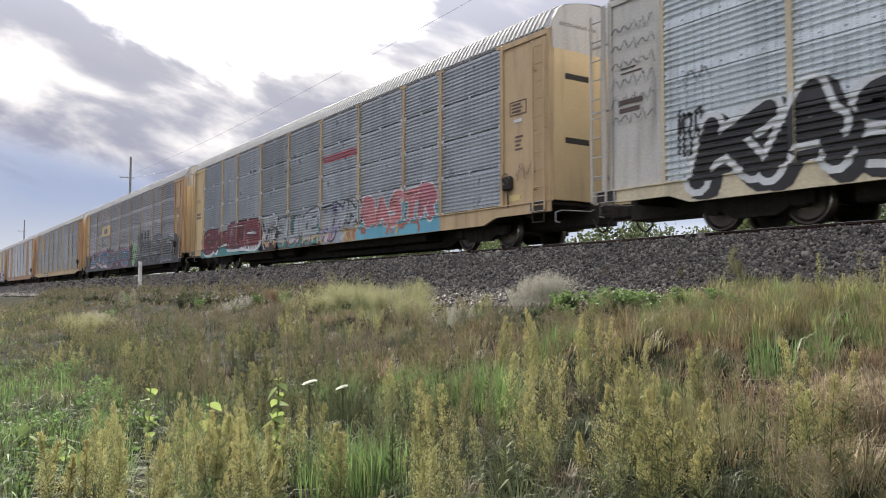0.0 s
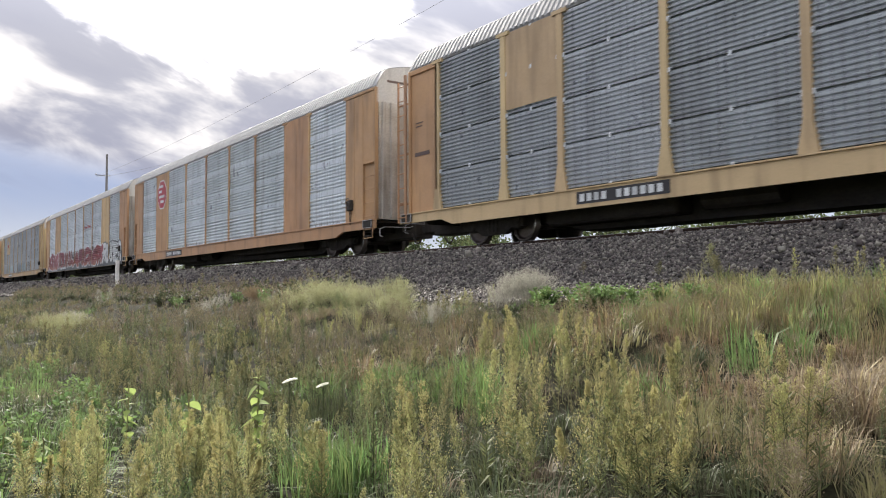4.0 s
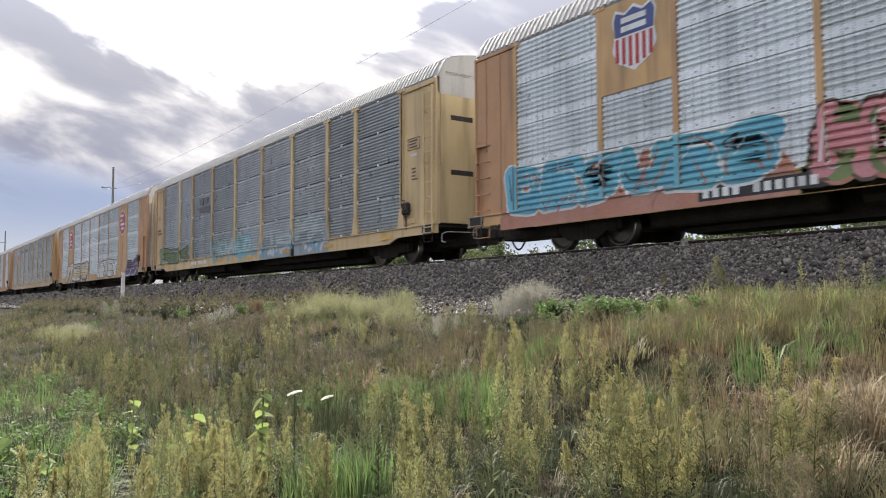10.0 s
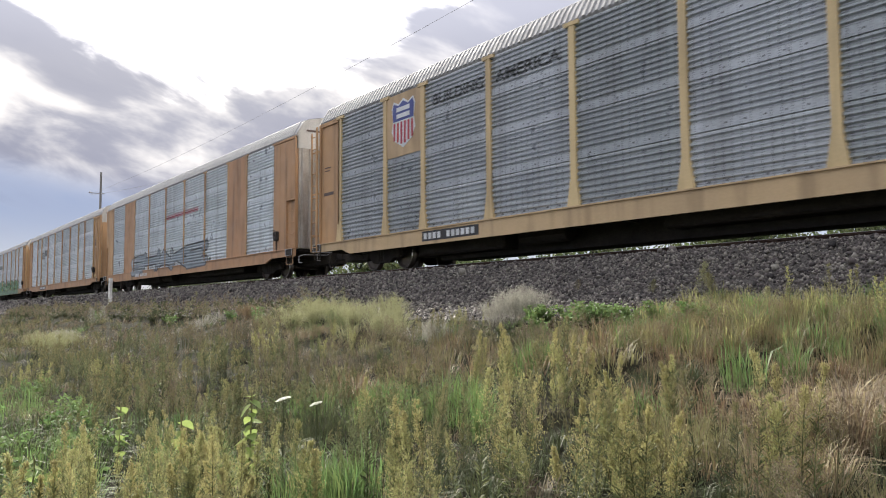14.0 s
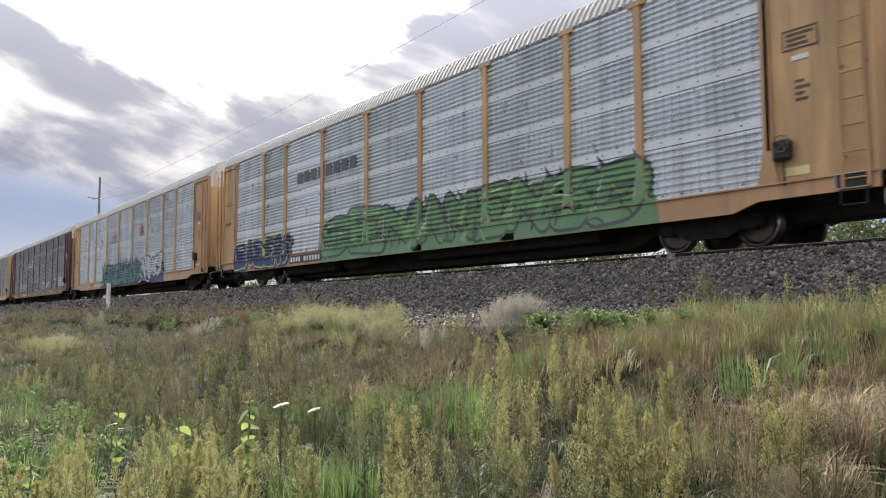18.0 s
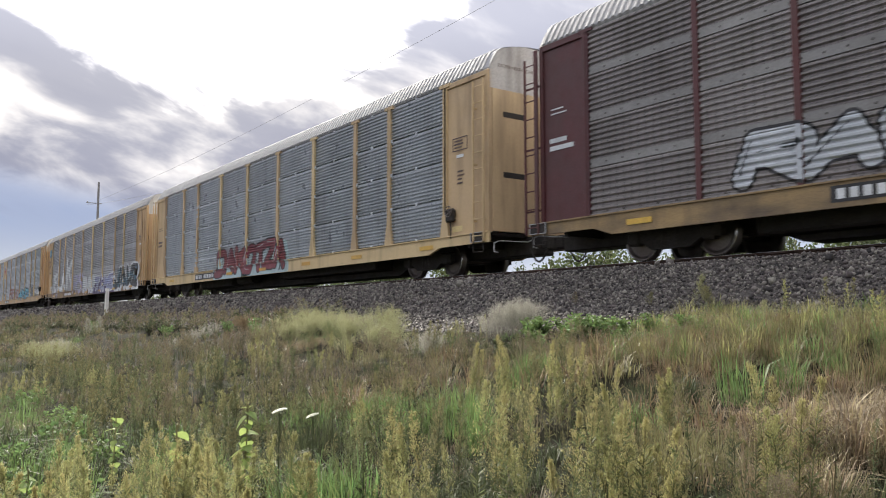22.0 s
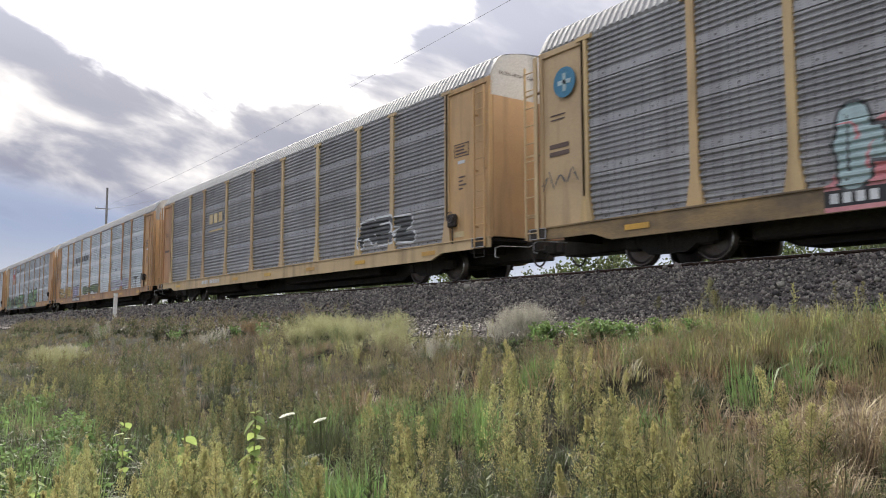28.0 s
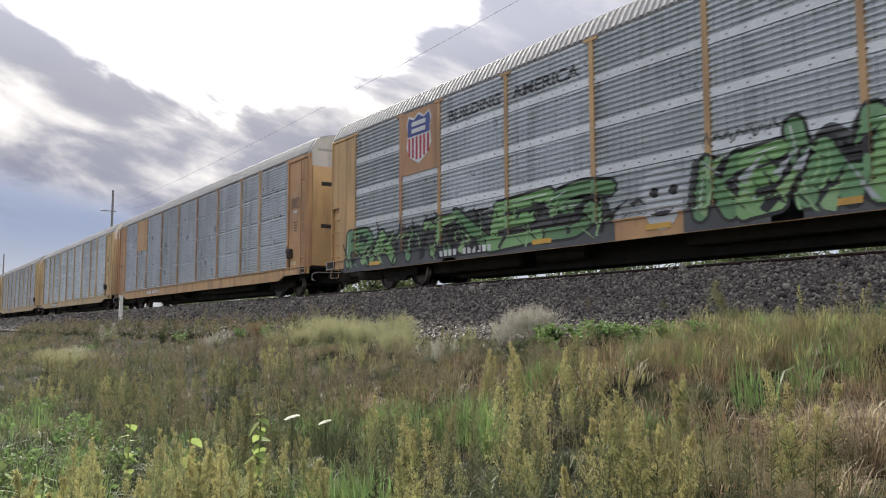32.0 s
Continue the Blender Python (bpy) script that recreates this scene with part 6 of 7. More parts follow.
def meadow():
    S = STANDS
    near_rod = [feather_plant(RNG.uniform(0.72, 0.95), 44, 14, 0.013, 70, 0.34, 0.36, 0.005) for _ in range(7)]
    mid_rod = [feather_plant(RNG.uniform(0.7, 0.9), 26, 8, 0.024, 26, 0.36, 0.36, 0.007) for _ in range(8)]
    far_rod = [feather_plant(RNG.uniform(0.65, 0.9), 12, 5, 0.05, 8, 0.38, 0.28, 0.014) for _ in range(6)]
    near_bush = [bush_plant(RNG.uniform(0.7, 0.95), 40, 11, 0.013) for _ in range(6)]
    mid_bush = [bush_plant(RNG.uniform(0.65, 0.9), 24, 7, 0.020) for _ in range(7)]
    far_bush = [bush_plant(RNG.uniform(0.6, 0.9), 11, 5, 0.040) for _ in range(6)]
    broad = [broad_plant(RNG.uniform(0.3, 0.5), 8, 12, 0.055) for _ in range(6)]
    far_broad = [broad_plant(0.5, 6, 9, 0.11) for _ in range(4)]
    tall = [tuft_plant(40, 0.60, 0.16, 0.004, 0.45) for _ in range(6)]
    short = [tuft_plant(30, 0.32, 0.15, 0.005, 0.9) for _ in range(6)]
    wide = [tuft_plant(26, 0.48, 0.24, 0.011, 0.6) for _ in range(6)]
    arched = [tuft_plant(46, 0.66, 0.20, 0.0045, 0.9) for _ in range(6)]

    def sow(r0, r1, gap, each, rods, bushes, grass, low):
        cx, cy = clump_centres(r0, r1, gap)
        n = len(cx)
        b, r = np.degrees(np.arctan2(cx, cy)), np.hypot(cx, cy)
        hollow = band(b, -58, -46, 2) * band(r, 4.6, 6.4, 0.5)
        foot = band(b, -95, -75, 3) * band(cy, -1, 2.1, 0.5) * np.clip((r - 6.0) / 1.5, 0, 1)
        right = np.clip((b + 43) / 6, 0, 1)
        brow = np.clip((cy - 8.2) / 0.8, 0, 1)
        weights = np.stack([
            0.22 + 1.8 * band(b, -84, -60, 4) * band(cy, 2.3, 5.0, 0.6) + 1.1 * band(b, -63, -45, 4) * band(cy, 3.3, 6.6, 0.8) + 0.5 * band(b, -62, -50, 4) * brow,
            0.05 + 0.45 * band(r, 0, 6.2, 1.0) + 0.22 * band(b, -62, -42, 4) * band(cy, 3.5, 6.5, 0.6),
            0.16 + 1.2 * band(b, -77, -52, 4) * band(cy, 5.2, 8.3, 0.5) + 0.9 * band(b, -90, -72, 3) * band(cy, 5.5, 10, 0.5) + 1.25 * right * band(cy, 3.8, 8.6, 0.6),
            0.02 + 1.0 * right * band(cy, 3.9, 8.6, 0.7) + 0.15 * band(b, -75, -50, 4) * band(cy, 5.5, 8, 0.8),
            0.07 + 0.28 * band(b, -60, -36, 4) * band(cy, 3.0, 6.8, 0.6) + 1.1 * right * brow + 0.25 * band(b, -75, -55, 4) * brow,
            0.02 + 2.2 * foot + 1.6 * band(b, -49, -36, 2) * brow + 0.3 * band(b, -72, -64, 3) * brow,
            0.10 + 3.0 * hollow + 0.5 * band(r, 3.0, 6.0, 0.5) * band(b, -60, -20, 3)], 1)
        for j in range(7):
            weights[:, j] *= 0.25 + 1.5 * patchy(cx, cy, 60 + j, 1.6)
        pick = (RNG.random(n)[:, None] > np.cumsum(weights / weights.sum(1, keepdims=True), 1)).sum(1)
        size = RNG.uniform(0.7, 1.1, n) * (0.62 + 0.62 * patchy(cx, cy, 77, 1.8)) * (1 - 0.42 * brow) * (1 - 0.30 * right * np.clip((r - 4.5) / 2.0, 0, 1)) * (1 - 0.45 * np.clip((3.6 - r) / 1.6, 0, 1))
        size *= 1 - 0.35 * np.clip((2.6 - cy) / 1.2, 0, 1) * band(b, -95, -66, 4)

        def fill(c, count, reach, tallness, protos, layers):
            """Sets count plants round each of the chosen clump centres, the tallest in the middle."""
            k = np.repeat(np.nonzero(c)[0], count)
            if not len(k):
                return
            q, a = np.sqrt(RNG.random(len(k))), RNG.uniform(0, 6.283, len(k))
            x, y = cx[k] + reach * gap * q * np.cos(a), np.minimum(cy[k] + reach * gap * q * np.sin(a), 10.0)
            ok = np.ones(len(k), bool)
            for px, py in CLEAR:
                u = np.clip((x * px + y * py) / (px * px + py * py), 0.6, 1.0)
                ok &= np.hypot(x - u * px, y - u * py) > 0.16
            sc = size[k] * tallness * (1 - 0.55 * q * q) * RNG.uniform(0.85, 1.12, len(k))
            spread(protos, x[ok], y[ok], sc[ok], layers)

        tint = RNG.random(n)
        c = pick == 0
        fill(c & (tint < 0.62), each + 2, 0.58, 1.0, rods, (S["stem_g"], S["olive"]))
        fill(c & (tint >= 0.62) & (tint < 0.84), each + 2, 0.58, 1.0, rods, (S["stem_g"], S["moss"]))
        fill(c & (tint >= 0.84), each + 2, 0.58, 0.95, rods, (S["stem_o"], S["pale_weed"]))
        fill((pick == 1) & (tint < 0.6), max(3, each - 4), 0.42, 0.98, rods, (S["stem_y"], S["gold"]))
        fill((pick == 1) & (tint >= 0.6), max(3, each - 4), 0.42, 0.98, rods, (S["stem_y"], S["pale_weed"]))
        c = pick == 2
        fill(c & (tint < 0.7), each - 1, 0.55, 0.84, bushes, (S["stem_o"], S["brown"]))
        fill(c & (tint >= 0.7), each - 1, 0.55, 0.84, bushes, (S["stem_g"], S["brown"]))
        c = pick == 3
        fill(c & (tint < 0.42), each + 5, 0.62, 0.95, grass if r1 < 8 else arched if r1 < 23 else wide, (S["russet"],))
        fill(c & (tint >= 0.42) & (tint < 0.72), each + 4, 0.62, 0.85, arched if r1 < 23 else wide, (S["straw"],))
        fill(c & (tint >= 0.72), each + 4, 0.62, 0.9, grass, (S["olive"],))
        c = pick == 4
        fill(c & (tint < 0.4), each, 0.45, 0.85, grass, (S["bright"],))
        fill(c & (tint >= 0.4), each, 0.45, 0.85, grass, (S["green"],))
        c = pick == 5
        fill(c & (tint < 0.6), each, 0.55, 0.95, low, (S["stem_g"], S["bright"]))
        fill(c & (tint >= 0.6), each, 0.55, 0.95, low, (S["stem_g"], S["green"]))
        # dark undergrowth in the gaps
        under = np.ones(n, bool)
        fill(under & (tint < 0.5), 5, 0.8, 0.85 + 0.010 * r1, short, (S["green"],))
        fill(under & (tint >= 0.5) & (tint < 0.75), 5, 0.8, 0.85 + 0.010 * r1, short, (S["stem_o" if r1 > 8 else "stem_g"],))
        fill(under & (tint >= 0.75), 5, 0.8, 0.85 + 0.010 * r1, short, (S["brown"],))
        fill((hollow > 0.3), 7, 0.8, 1.1, short, (S["green"],))
        fill((right > 0.3) & (r > 5.5), 5, 0.8, 0.85, short, (S["russet"],))
        fill((right > 0.3) & (tint < 0.6) & (r > 6.5), 3, 0.8, 0.85, short, (S["olive"],))

    sow(1.9, 7.0, 0.62, 10, near_rod, near_bush, tall, broad)
    sow(7.0, 22.0, 0.95, 15, mid_rod, mid_bush, tall, broad)
    sow(22.0, 75.0, 1.5, 11, far_rod, far_bush, wide, far_broad)
    # the leafy patch at the flat foot of the bank
    x, y = wedge(100, 6.2, 14.0, -89.0, -73.0, 0.3, 2.3)
    spread(broad, x[:60], y[:60], RNG.uniform(0.5, 1.0, 60), (S["stem_g"], S["bright"]))
    spread(tall, x[60:], y[60:], RNG.uniform(0.5, 0.9, 40), (S["bright"],))
    # rough grass all round
    cover = [tuft_plant(9, 0.42, 0.26, 0.016, 0.7) for _ in range(6)]
    x, y = RNG.uniform(-70, 34, 9000), RNG.uniform(-18, 10, 9000)
    b = np.degrees(np.arctan2(x, y))
    ok = ((b > -19) | (b < -91)) & (np.hypot(x, y) > 1.3)
    h = RNG.random(9000)
    for lo, hi, name in ((0.0, 0.4, "green"), (0.4, 0.7, "olive"), (0.7, 0.85, "bright"), (0.85, 1.0, "brown")):
        q = ok & (h >= lo) & (h < hi)
        spread(cover, x[q], y[q], RNG.uniform(0.7, 1.4, q.sum()), (S[name],))

    # plumed rods that stand clear of the rest
    near_rods = ((-4.4, 1.6, 0.74, 3), (-5.2, 2.0, 0.66, 2), (-4.9, 2.05, 0.62, 2), (-5.3, 2.5, 0.66, 2), (-3.97, 2.5, 0.80, 3), (-3.63, 2.5, 0.80, 2), (-4.27, 3.5, 0.75, 2), (-3.97, 3.5, 0.82, 1), (-3.44, 3.5, 0.82, 3), (-3.15, 3.5, 0.80, 3), (-2.98, 3.45, 0.74, 3), (-2.57, 4.0, 0.86, 3))
    more_rods = ((-2.34, 4.0, 0.80, 3), (-4.59, 5.0, 0.74, 3), (-6.53, 5.5, 0.86, 4), (-5.85, 5.5, 0.80, 3), (-5.47, 5.5, 0.82, 3), (-6.98, 4.0, 0.72, 2), (-4.43, 5.5, 0.66, 3), (-6.0, 2.0, 0.56, 2), (-7.2, 5.6, 0.8, 3))
    for x, y, h, n in near_rods + more_rods:
        for i in range(n):
            dx, dy = RNG.normal(0, 0.09, 2) if i else (0.0, 0.0)
            spread([feather_plant(h * (1.0 if i == 0 else RNG.uniform(0.7, 0.95)), 76, 20, 0.0105, 70, 0.34, 0.12)], np.array([x + dx]), np.array([y + dy]), np.array([1.0]), (S["stem_y"], S["gold" if (i + int(10 * h)) % 3 else "pale_weed"]))
    # pale feathery weeds at the flat foot of the bank
    x, y = wedge(44, 4.6, 7.2, -82.0, -64.0, 0.6, 2.7)
    g = RNG.random(44) < 0.5
    spread(near_rod, x[g], y[g], RNG.uniform(0.55, 0.8, g.sum()), (S["stem_y"], S["gold"]))
    spread(near_rod, x[~g], y[~g], RNG.uniform(0.55, 0.8, (~g).sum()), (S["stem_y"], S["pale_weed"]))
    # green grass clumps among the rods
    for x, y, n, R in ((-4.9, 2.6, 16, 0.45), (-7.4, 4.7, 12, 0.5), (-9.3, 4.4, 9, 0.4), (-4.6, 6.4, 4, 0.4), (-4.2, 7.0, 3, 0.35), (-7.2, 2.4, 8, 0.4), (-6.0, 4.9, 7, 0.35)):
        q, a = np.sqrt(RNG.random(n)), RNG.uniform(0, 6.283, n)
        spread(tall, x + R * q * np.cos(a), y + R * q * np.sin(a), RNG.uniform(0.6, 0.95, n), (S["bright"],))
    # golden clumps close by
    for x, y, n in ((-3.92, 4.28, 4), (-3.61, 4.27, 5), (-3.3, 3.74, 4), (-3.45, 4.0, 4), (-4.04, 3.68, 2), (-3.37, 5.3, 3), (-2.94, 4.99, 2), (-5.4, 1.79, 4), (-4.91, 1.87, 3), (-5.71, 2.05, 3), (-5.38, 2.51, 2), (-4.58, 2.33, 2), (-5.37, 0.88, 3), (-4.89, 1.21, 3), (-5.44, 1.14, 3)):
        h = -2.0 - float(ground_z(x, y))
        for i in range(n):
            spread([feather_plant(h * (1.0 if i == 0 else RNG.uniform(0.65, 0.95)), 70, 20, 0.012, 50, 0.38, 0.1)], np.array([x + RNG.normal(0, 0.1)]), np.array([y + RNG.normal(0, 0.1)]), np.array([1.0]), (S["stem_y"], S["gold" if i % 3 else "pale_weed"]))
    # withered arching grass on the sunny shoulder
    x, y = RNG.uniform(-3.4, -2.0, 90), RNG.uniform(4.9, 6.6, 90)
    spread(arched, x[:50], y[:50], RNG.uniform(0.5, 0.8, 50), (S["straw"],))
    spread(arched, x[50:], y[50:], RNG.uniform(0.5, 0.8, 40), (S["brown"],))
    x, y = RNG.uniform(-7.2, -2.2, 300), RNG.uniform(7.4, 9.5, 300)
    h = RNG.random(300)
    for lo, hi, name in ((0.0, 0.2, "russet"), (0.2, 0.65, "olive"), (0.65, 0.8, "pale_weed"), (0.8, 1.0, "bright")):
        g = (h >= lo) & (h < hi)
        spread(tall, x[g], y[g], RNG.uniform(0.4, 0.72, g.sum()), (S[name],))
    # domed tussocks and shrubs along the foot of the ballast
    plume = [plume_plant(0.62, 46, 46) for _ in range(3)]
    domes = ((-19.4, 9.3, 1.0, 9, 1.15, "pale"), (-18.0, 9.2, 0.9, 8, 1.2, "pale"), (-15.6, 9.2, 0.9, 8, 1.2, "pale"), (-14.4, 9.0, 0.7, 5, 1.0, "pale"), (-16.6, 8.8, 0.6, 4, 0.9, "moss"), (-23.6, 9.5, 0.6, 5, 0.85, "russet"),
             (-12.3, 8.5, 0.40, 5, 0.80, "fluff"), (-11.0, 9.5, 0.5, 7, 1.1, "fluff"), (-29.5, 5.2, 0.9, 8, 1.25, "pale"), (-31.0, 5.5, 0.7, 5, 1.0, "fluff"), (-25.5, 8.8, 0.8, 5, 0.8, "fluff"))
    for x, y, R, n, s, name in domes:
        q, a = np.sqrt(RNG.random(n)), RNG.uniform(0, 6.283, n)
        spread(plume, x + R * q * np.cos(a), np.minimum(y + R * q * np.sin(a), 10.0), s * (1 - 0.35 * q * q), (S[name],))
    for x, y, s, name in ((-5.6, 10.0, 0.5, "pale_weed"), (-4.95, 9.80, 0.6, "olive"), (-4.38, 9.89, 0.6, "pale_weed"), (-4.00, 9.51, 0.7, "olive"), (-6.6, 9.8, 0.5, "olive")):
        spread(plume, np.array([x]), np.array([y]), np.array([s]), (S[name],))
    # tall yellowing weeds at the top of the shoulder
    x, y = RNG.uniform(-5.4, -3.2, 26), RNG.uniform(8.6, 10.2, 26)
    spread(mid_rod, x[:16], y[:16], RNG.uniform(0.6, 0.95, 16), (S["stem_y"], S["pale_weed"]))
    spread(mid_rod, x[16:], y[16:], RNG.uniform(0.5, 0.85, 10), (S["stem_o"], S["olive"]))
    # low grass at the foot of the ballast
    x, y = RNG.uniform(-8.2, -1.5, 240), RNG.uniform(9.1, 10.5, 240)
    h = RNG.random(240)
    for lo, hi, name in ((0.0, 0.4, "pale_weed"), (0.4, 0.7, "olive"), (0.7, 1.0, "bright")):
        g = (h >= lo) & (h < hi)
        spread(tall, x[g], y[g], RNG.uniform(0.4, 0.75, g.sum()), (S[name],))
    # dark weeds at the far foot of the ballast
    x, y = RNG.uniform(-74, -19, 900), RNG.uniform(9.3, 10.5, 900)
    h = RNG.random(900)
    for lo, hi, protos, layers in ((0.0, 0.5, far_bush, ("stem_o", "brown")), (0.5, 0.75, far_bush, ("stem_g", "olive")), (0.75, 1.0, far_broad, ("stem_g", "green"))):
        g = (h >= lo) & (h < hi)
        spread(protos, x[g], y[g], RNG.uniform(0.55, 1.0, g.sum()), tuple(S[q] for q in layers))
    # ground cover at the near foot of the bank
    x, y = wedge(320, 3.0, 11.0, -90.0, -62.0, 0.2, 3.4)
    spread(short, x[:200], y[:200], RNG.uniform(0.7, 1.2, 200), (S["green"],))
    spread(short, x[200:], y[200:], RNG.uniform(0.7, 1.2, 120), (S["bright"],))
    # low green creepers below the ballast
    leafy_bush = [broad_plant(0.42, 18, 24, 0.06) for _ in range(3)]
    x, y = RNG.uniform(-10.3, -6.6, 30), RNG.uniform(8.5, 9.7, 30)
    spread(leafy_bush, x, y, RNG.uniform(0.5, 0.9, 30), (S["stem_g"], S["bright"]))
    for x, y, s in ((-17.70, 9.42, 0.8), (-29.49, 9.04, 1.2), (-41.86, 9.32, 1.4), (-24.26, 9.32, 1.0), (-22.0, 9.2, 1.0), (-21.2, 8.9, 0.9)):
        spread(leafy_bush, np.array([x]), np.array([y]), np.array([s]), (S["stem_g"], S["bright"]))
    small_bush = [bush_plant(0.86, 58, 20, 0.02) for _ in range(2)]
    for x, y, s, name in ((-7.85, 10.56, 0.75, "pale"), (-7.61, 10.47, 0.6, "olive"), (-8.94, 10.66, 0.4, "olive"), (-10.75, 10.75, 0.4, "brown"), (-4.66, 10.37, 0.85, "pale_weed"), (-4.3, 10.2, 0.8, "pale_weed"), (-6.66, 10.37, 0.4, "pale"), (-5.90, 10.28, 0.4, "olive"), (-36.63, 7.99, 1.2, "fluff"), (-35.77, 8.18, 1.1, "fluff")):
        spread(small_bush, np.array([x]), np.array([y]), np.array([s]), (S["stem_o"], S[name]))
    # dry brown weeds that close the bare soil below the brow
    x, y = RNG.uniform(-11.6, -5.2, 230), RNG.uniform(6.3, 8.5, 230)
    for lo, hi, protos, size, layers in ((0, 90, mid_bush, 0.55, ("stem_o", "brown")), (90, 130, mid_bush, 0.5, ("stem_g", "olive")), (130, 185, short, 1.1, ("russet",)), (185, 230, short, 1.1, ("stem_o",))):
        spread(protos, x[lo:hi], y[lo:hi], size * RNG.uniform(0.7, 1.1, hi - lo), tuple(S[q] for q in layers))
    x, y = RNG.uniform(-6.8, -2.2, 64), RNG.uniform(7.2, 9.4, 64)
    spread(mid_bush, x[:40], y[:40], RNG.uniform(0.40, 0.62, 40), (S["stem_o"], S["brown"]))
    spread(mid_bush, x[40:], y[40:], RNG.uniform(0.40, 0.62, 24), (S["stem_o"], S["olive"]))
    x, y = RNG.uniform(-5.6, -3.2, 44), RNG.uniform(5.2, 6.5, 44)
    spread(mid_bush, x[:18], y[:18], RNG.uniform(0.35, 0.55, 18), (S["stem_o"], S["brown"]))
    spread(short, x[18:], y[18:], RNG.uniform(0.7, 1.1, 26), (S["russet"],))
    # soft olive masses along the lower bank
    for x, y, n, name in ((-9.6, 2.9, 13, "moss"), (-11.0, 3.4, 14, "olive"), (-8.6, 3.3, 12, "moss"), (-10.2, 4.1, 13, "moss"), (-12.6, 3.2, 14, "moss"), (-13.4, 4.2, 14, "olive"), (-9.0, 4.6, 12, "olive"), (-15.2, 3.3, 14, "moss"), (-7.9, 4.0, 10, "moss")):
        q, a = np.sqrt(RNG.random(n)), RNG.uniform(0, 6.283, n)
        spread(mid_rod, x + 0.75 * q * np.cos(a), y + 0.45 * q * np.sin(a), RNG.uniform(0.75, 1.0, n) * (1 - 0.4 * q * q), (S["stem_g"], S[name]))


meadow()
for key, name, label, material in (
        ("stem_y", "goldenrod_stems", "yellow-green leafy stems of goldenrod", YSTEM),
        ("stem_g", "weed_stems", "green leafy stems of tall meadow weeds", GREEN), ("gold", "goldenrod_tops", "feathery yellow-green tops of goldenrod", GOLD),
        ("stem_o", "dry_weed_stems", "olive stems and leaves of fading weeds", OLIVE), ("brown", "seed_heads", "brown seed heads of dry meadow weeds", BROWN),
        ("green", "meadow_grass", "deep green meadow grass among the weeds", GREEN), ("bright", "lush_plants", "bright green leaves of low meadow plants", BRIGHT),
        ("straw", "dry_grass", "straw-coloured dry grass on the bank", STRAW), ("russet", "russet_grass", "reddish-brown withered grass on the bank", RUSSET),
        ("fluff", "fluffy_seed_grass", "pale grey fluffy seed grass by the ballast", FLUFF), ("pale", "plume_grass", "pale green feathery grass by the ballast", PALE),
        ("pale_weed", "pale_weeds", "pale yellow-green feathery weeds on the bank", PALE_WEED),
        ("moss", "mossy_weeds", "soft green feathery weeds on the bank", MOSSY),
        ("olive", "olive_weeds", "olive-green fading weeds on the bank", OLIVE)):
    tagged(new(name, big_mesh(name, *STANDS[key].arrays(), material)), label, "meadow plants", kind="stuff")


def heart_leaf(size):
    """A broad pointed leaf, folded along its rib; it grows along +x and hangs a little."""
    out = [(0.0, 0.0), (0.05, 0.30), (0.30, 0.46), (0.60, 0.34), (0.85, 0.14), (1.0, 0.0)]
    v, f = [], []
    for x, y in out:
        v.append((x * size, 0, -0.18 * x * x * size))
    for d in (1, -1):
        for x, y in out:
            v.append((x * size, d * y * size, (0.16 * y - 0.18 * x * x) * size))
    for d in (6, 12):
        f += [(i, i + 1, d + i + 1, d + i) for i in range(5)]
    return mesh_of("leaf", v, f, LIME)


LEAF = heart_leaf(0.105)


def sunflower_weed(x, y, h, n, seed):
    r = random.Random(seed)
    z = float(ground_z(x, y)) - 0.03
    top = new("broadleaf_weed")
    top.matrix_basis = pose(x, y, z)
    s = Shape()
    pts = [(0, 0, 0), (0.02, 0.01, h * 0.4), (0.0, 0.03, h * 0.75), (0.03, 0.02, h)]
    for a, b in zip(pts, pts[1:]):
        s.rod(a, b, 0.006, 5)
    part("stem", s.mesh("stem", OLIVE), top)
    for i in range(n):
        q = 0.3 + 0.7 * i / n
        k = 0.7 + 0.7 * r.random()
        part("leaf", LEAF, top, at=Matrix.Translation((0.01, 0.02, h * q)) @ pose(0, 0, 0, r.uniform(-20, 20), r.uniform(-10, 45), i * 137 + r.uniform(-20, 20)) @ Matrix.Scale(k, 4))
    tagged(top, "tall weed with heart-shaped yellow-green leaves", "weed", "broadleaf weeds")


WEEDS = ((-6.14, 2.5, 0.84, 18), (-8.08, 2.0, 0.74, 10), (-7.0, 1.1, 0.42, 8), (-6.8, 1.2, 0.38, 7), (-6.3, 2.0, 0.68, 7), (-8.0, 0.95, 0.4, 6), (-5.6, 2.1, 0.4, 6))
for i, (x, y, h, n) in enumerate(WEEDS):
    sunflower_weed(x, y, h, n, i)


